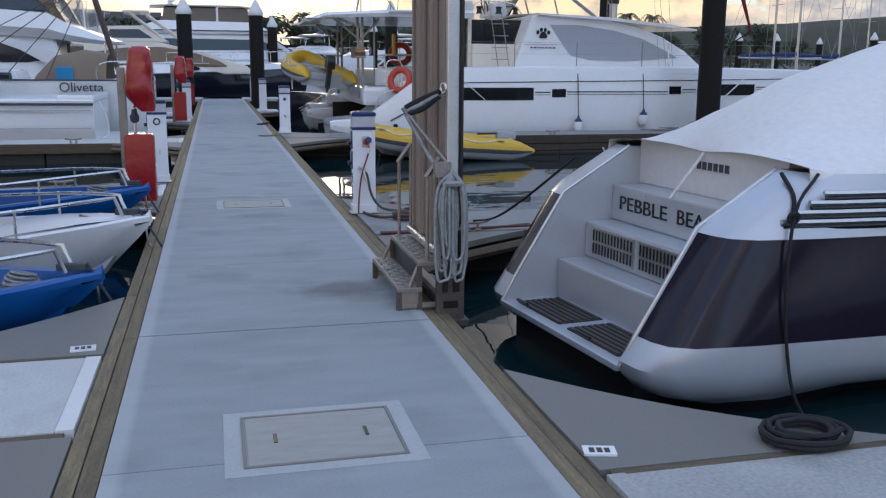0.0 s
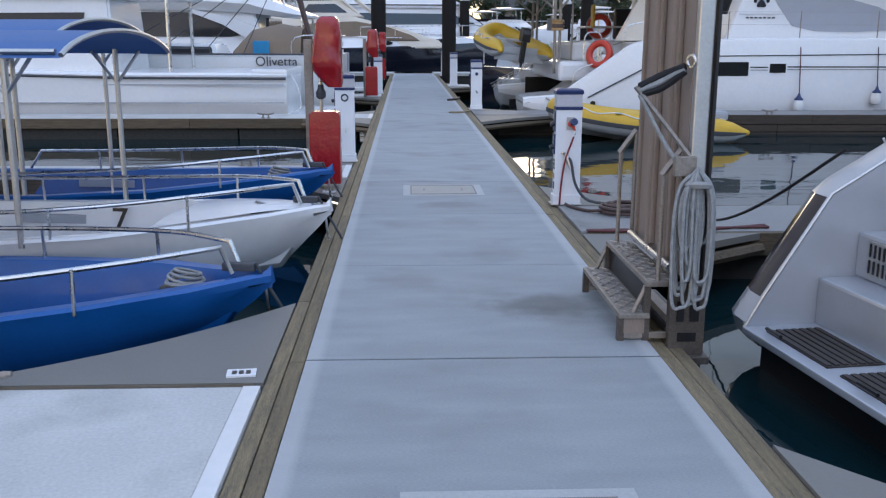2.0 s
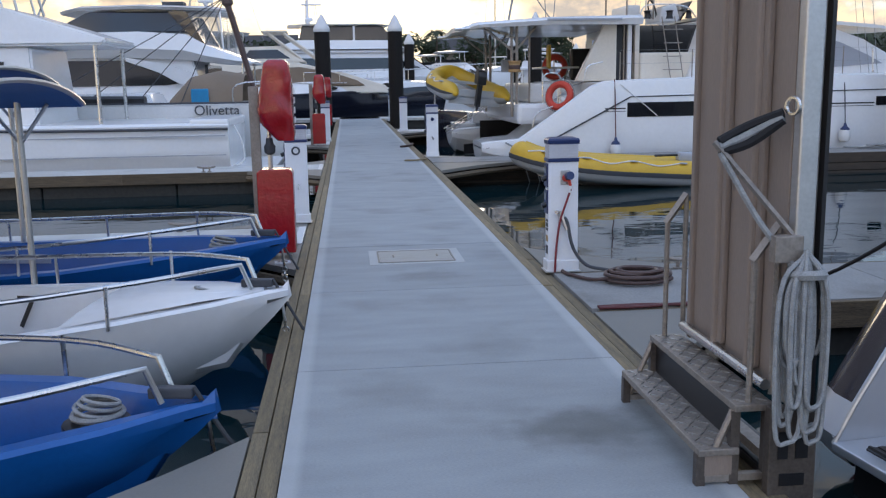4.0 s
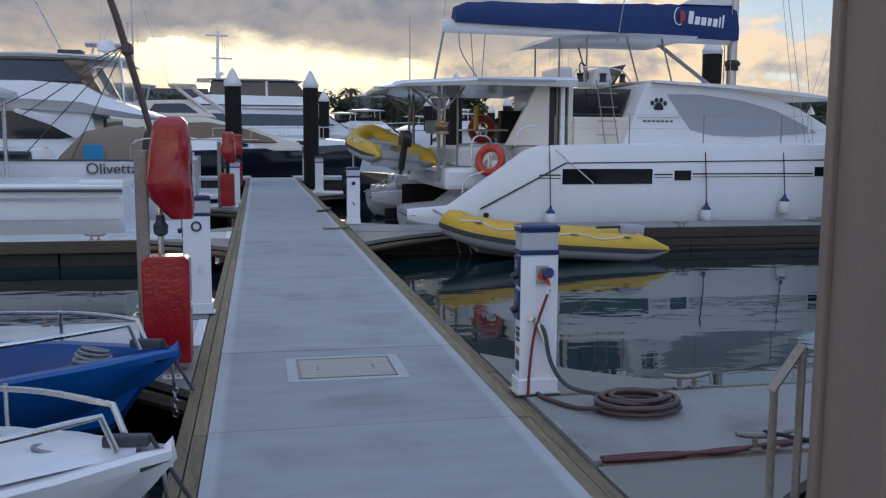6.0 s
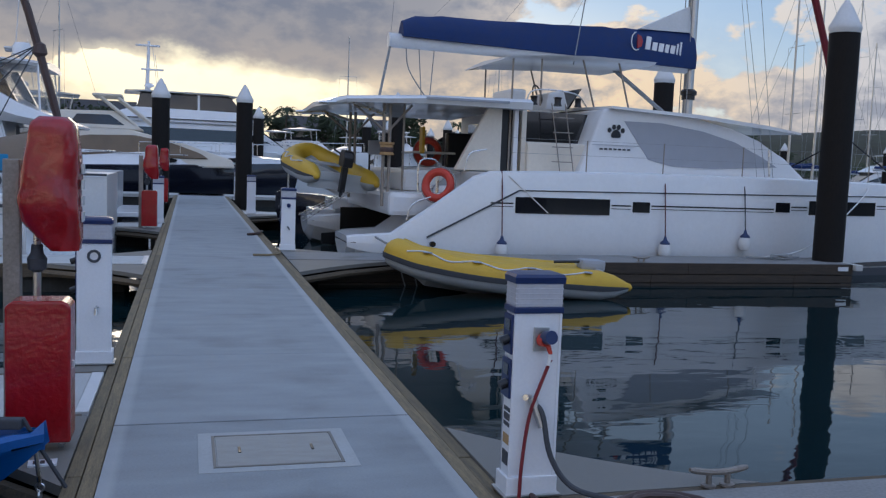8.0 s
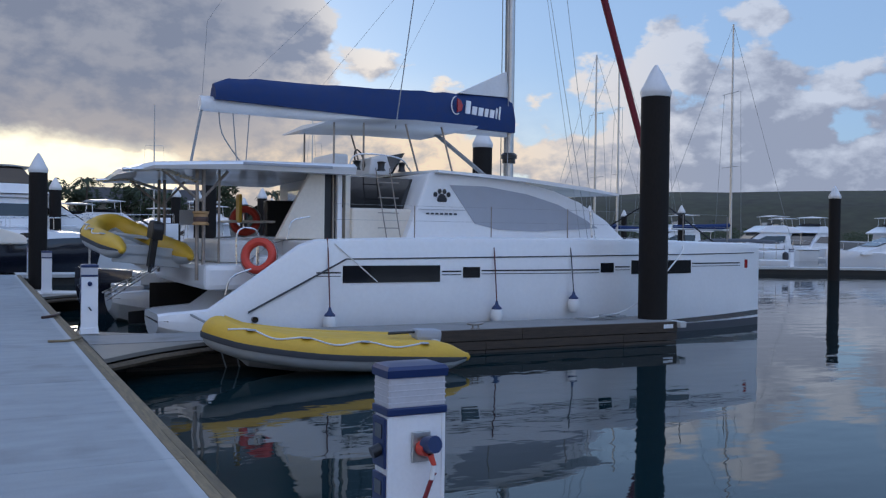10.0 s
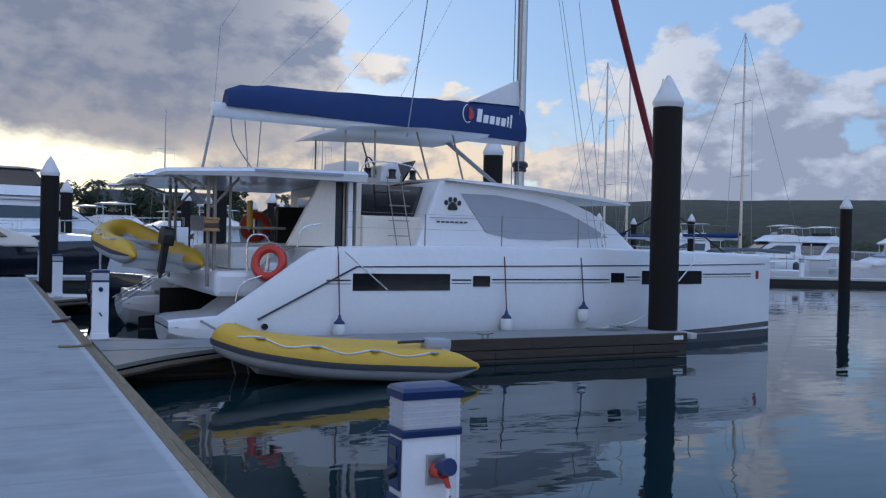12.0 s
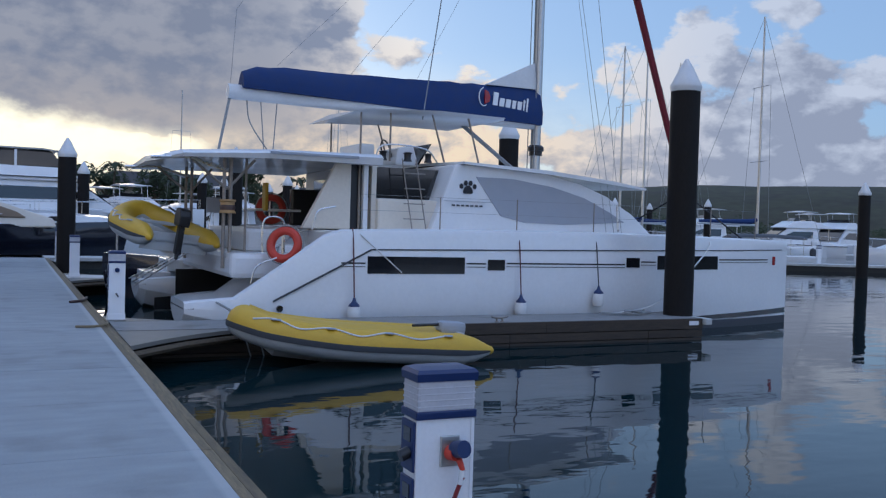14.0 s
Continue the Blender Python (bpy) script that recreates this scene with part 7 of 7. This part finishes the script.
def tree(x, y, z, h, rnd):
    t = thing("shore_tree", "dark leafy broad tree standing on the shore", "tree", (x, y, z), group="shore trees")
    bm = bmesh.new()
    tube(bm, smooth_line([(x, y, z - 0.3), (x + rnd.uniform(-0.3, 0.3), y, z + h * 0.3), (x + rnd.uniform(-0.6, 0.6), y, z + h * 0.6)], 3), [0.28, 0.26, 0.24, 0.22, 0.19, 0.16, 0.13], 7)
    for k in range(4):
        a = k * 1.7 + rnd.random()
        tube(bm, [(x, y, z + h * 0.35), (x + math.cos(a) * h * 0.2, y + math.sin(a) * h * 0.2, z + h * 0.62)], [0.14, 0.06], 5)
    part("trunk", bm, "trunk", t)
    bm = bmesh.new()
    for k in range(9):
        a = rnd.uniform(0, 6.3)
        rr = rnd.uniform(0.05, 0.34) * h
        leaf_clumps(bm, (x + rr * math.cos(a), y + rr * math.sin(a), z + h * rnd.uniform(0.45, 0.86)), h * rnd.uniform(0.13, 0.22), 110, rnd, h * 0.045)
    ob = part("crown", bm, "foliage", t)
    return t


def palm_tree(x, y, z, h, rnd):
    t = thing("palm_tree", "tall coconut palm with ragged fronds on the shore", "palm tree", (x, y, z), group="shore palms")
    lean = rnd.uniform(-0.8, 0.8)
    top = Vector((x + lean, y, z + h))
    part("trunk", tb(smooth_line([(x, y, z - 0.3), (x + lean * 0.3, y, z + h * 0.5), top], 4), [0.2, 0.19, 0.18, 0.17, 0.16, 0.15, 0.14, 0.14, 0.13], 7), "trunk", t)
    bm = bmesh.new()
    for k in range(15):
        a, up = k * 0.419 * 2 + rnd.random(), rnd.uniform(-0.1, 1.0)
        d = Vector((math.cos(a), math.sin(a), 0))
        pts = smooth_line([top, top + d * 1.0 + Vector((0, 0, 0.6 * up)), top + d * 2.0 + Vector((0, 0, 0.35 * up - 0.5)), top + d * 2.7 + Vector((0, 0, -1.2 + 0.4 * up))], 3)
        side = d.cross(Vector((0, 0, 1)))
        for i, p in enumerate(pts[:-1]):
            w = 0.45 * math.sin(math.pi * (i + 0.8) / len(pts))
            for s in (-1, 1):
                q = p + side * s * w + Vector((0, 0, -0.22)) + d * 0.25
                vs = [bm.verts.new(c) for c in (p, pts[i + 1], q)]
                bm.faces.new(vs)
    part("crown", bm, "palm", t)
    return t


rnd = random.Random(17)
for i in range(34):
    tree(-50 + 4.6 * i + rnd.uniform(-2, 2), 146 + rnd.uniform(-6, 12), 1.3, rnd.uniform(5.0, 8.8), rnd)
for i in range(15):
    palm_tree(-6 + 6.5 * i + rnd.uniform(-3, 3), 142 + rnd.uniform(-2, 8), 1.3, rnd.uniform(5.5, 8.6), rnd)
# the thicker scrub behind, too dense to tell apart
bm = bmesh.new()
for i in range(150):
    x = -260 + 3.2 * i + rnd.uniform(-2, 2)
    leaf_clumps(bm, (x, 168 + rnd.uniform(-6, 10) + max(0, x - 60) * 0.4, 3.0 + rnd.uniform(0, 1.6)), rnd.uniform(2.0, 3.6), 60, rnd, 0.55)
for i in range(170):
    x = 60 + 2.6 * i + rnd.uniform(-2, 2)
    leaf_clumps(bm, (x, 140 + rnd.uniform(0, 22) + (x - 60) * 0.37, 2.0 + rnd.uniform(0, 1.2)), rnd.uniform(1.2, 3.4), 50, rnd, 0.5)
single("scrub", bm, "foliage", "dark dense scrub along the shore", "shrubs", (0, 168, 1.3), kind="stuff")


def shore_house(x, y, w, d, h, turn=0):
    b = thing("shore_house", "low dark-roofed waterfront building behind the trees", "building", (x, y, 1.2), group="shore buildings")
    part("wall", bx(x - w / 2, x + w / 2, y - d / 2, y + d / 2, 0.8, h), "facade", b)
    rows = [[(x - w / 2 - 1, y - d / 2 - 1, h), (x + w / 2 + 1, y - d / 2 - 1, h)], [(x - w / 2 + 2, y, h + d * 0.22), (x + w / 2 - 2, y, h + d * 0.22)], [(x - w / 2 - 1, y + d / 2 + 1, h), (x + w / 2 + 1, y + d / 2 + 1, h)]]
    bm = bmesh.new()
    loft(bm, rows, caps=False)
    loft(bm, [rows[0], rows[2]], caps=False)
    part("roof", bm, "roof", b)
    n = int(w / 4)
    for k in range(n):
        xx = x - w / 2 + (k + 0.5) * w / n
        q = part("window", bx(xx - 1.0, xx + 1.0, y - d / 2 - 0.06, y - d / 2 + 0.02, h - 2.6, h - 0.9), "glass", b)
        part("frame", bx(xx - 1.15, xx + 1.15, y - d / 2 - 0.08, y - d / 2 - 0.04, h - 0.9, h - 0.75), "gel2", q)


for x, y, w, h in ((-22, 176, 34, 7.4), (28, 184, 26, 6.8), (62, 178, 30, 5.0), (-70, 180, 36, 6.5)):
    shore_house(x, y, w, 14, h)
# ---------------------------------------------------------------- deck pieces
dock_slabs()
edge_boards()
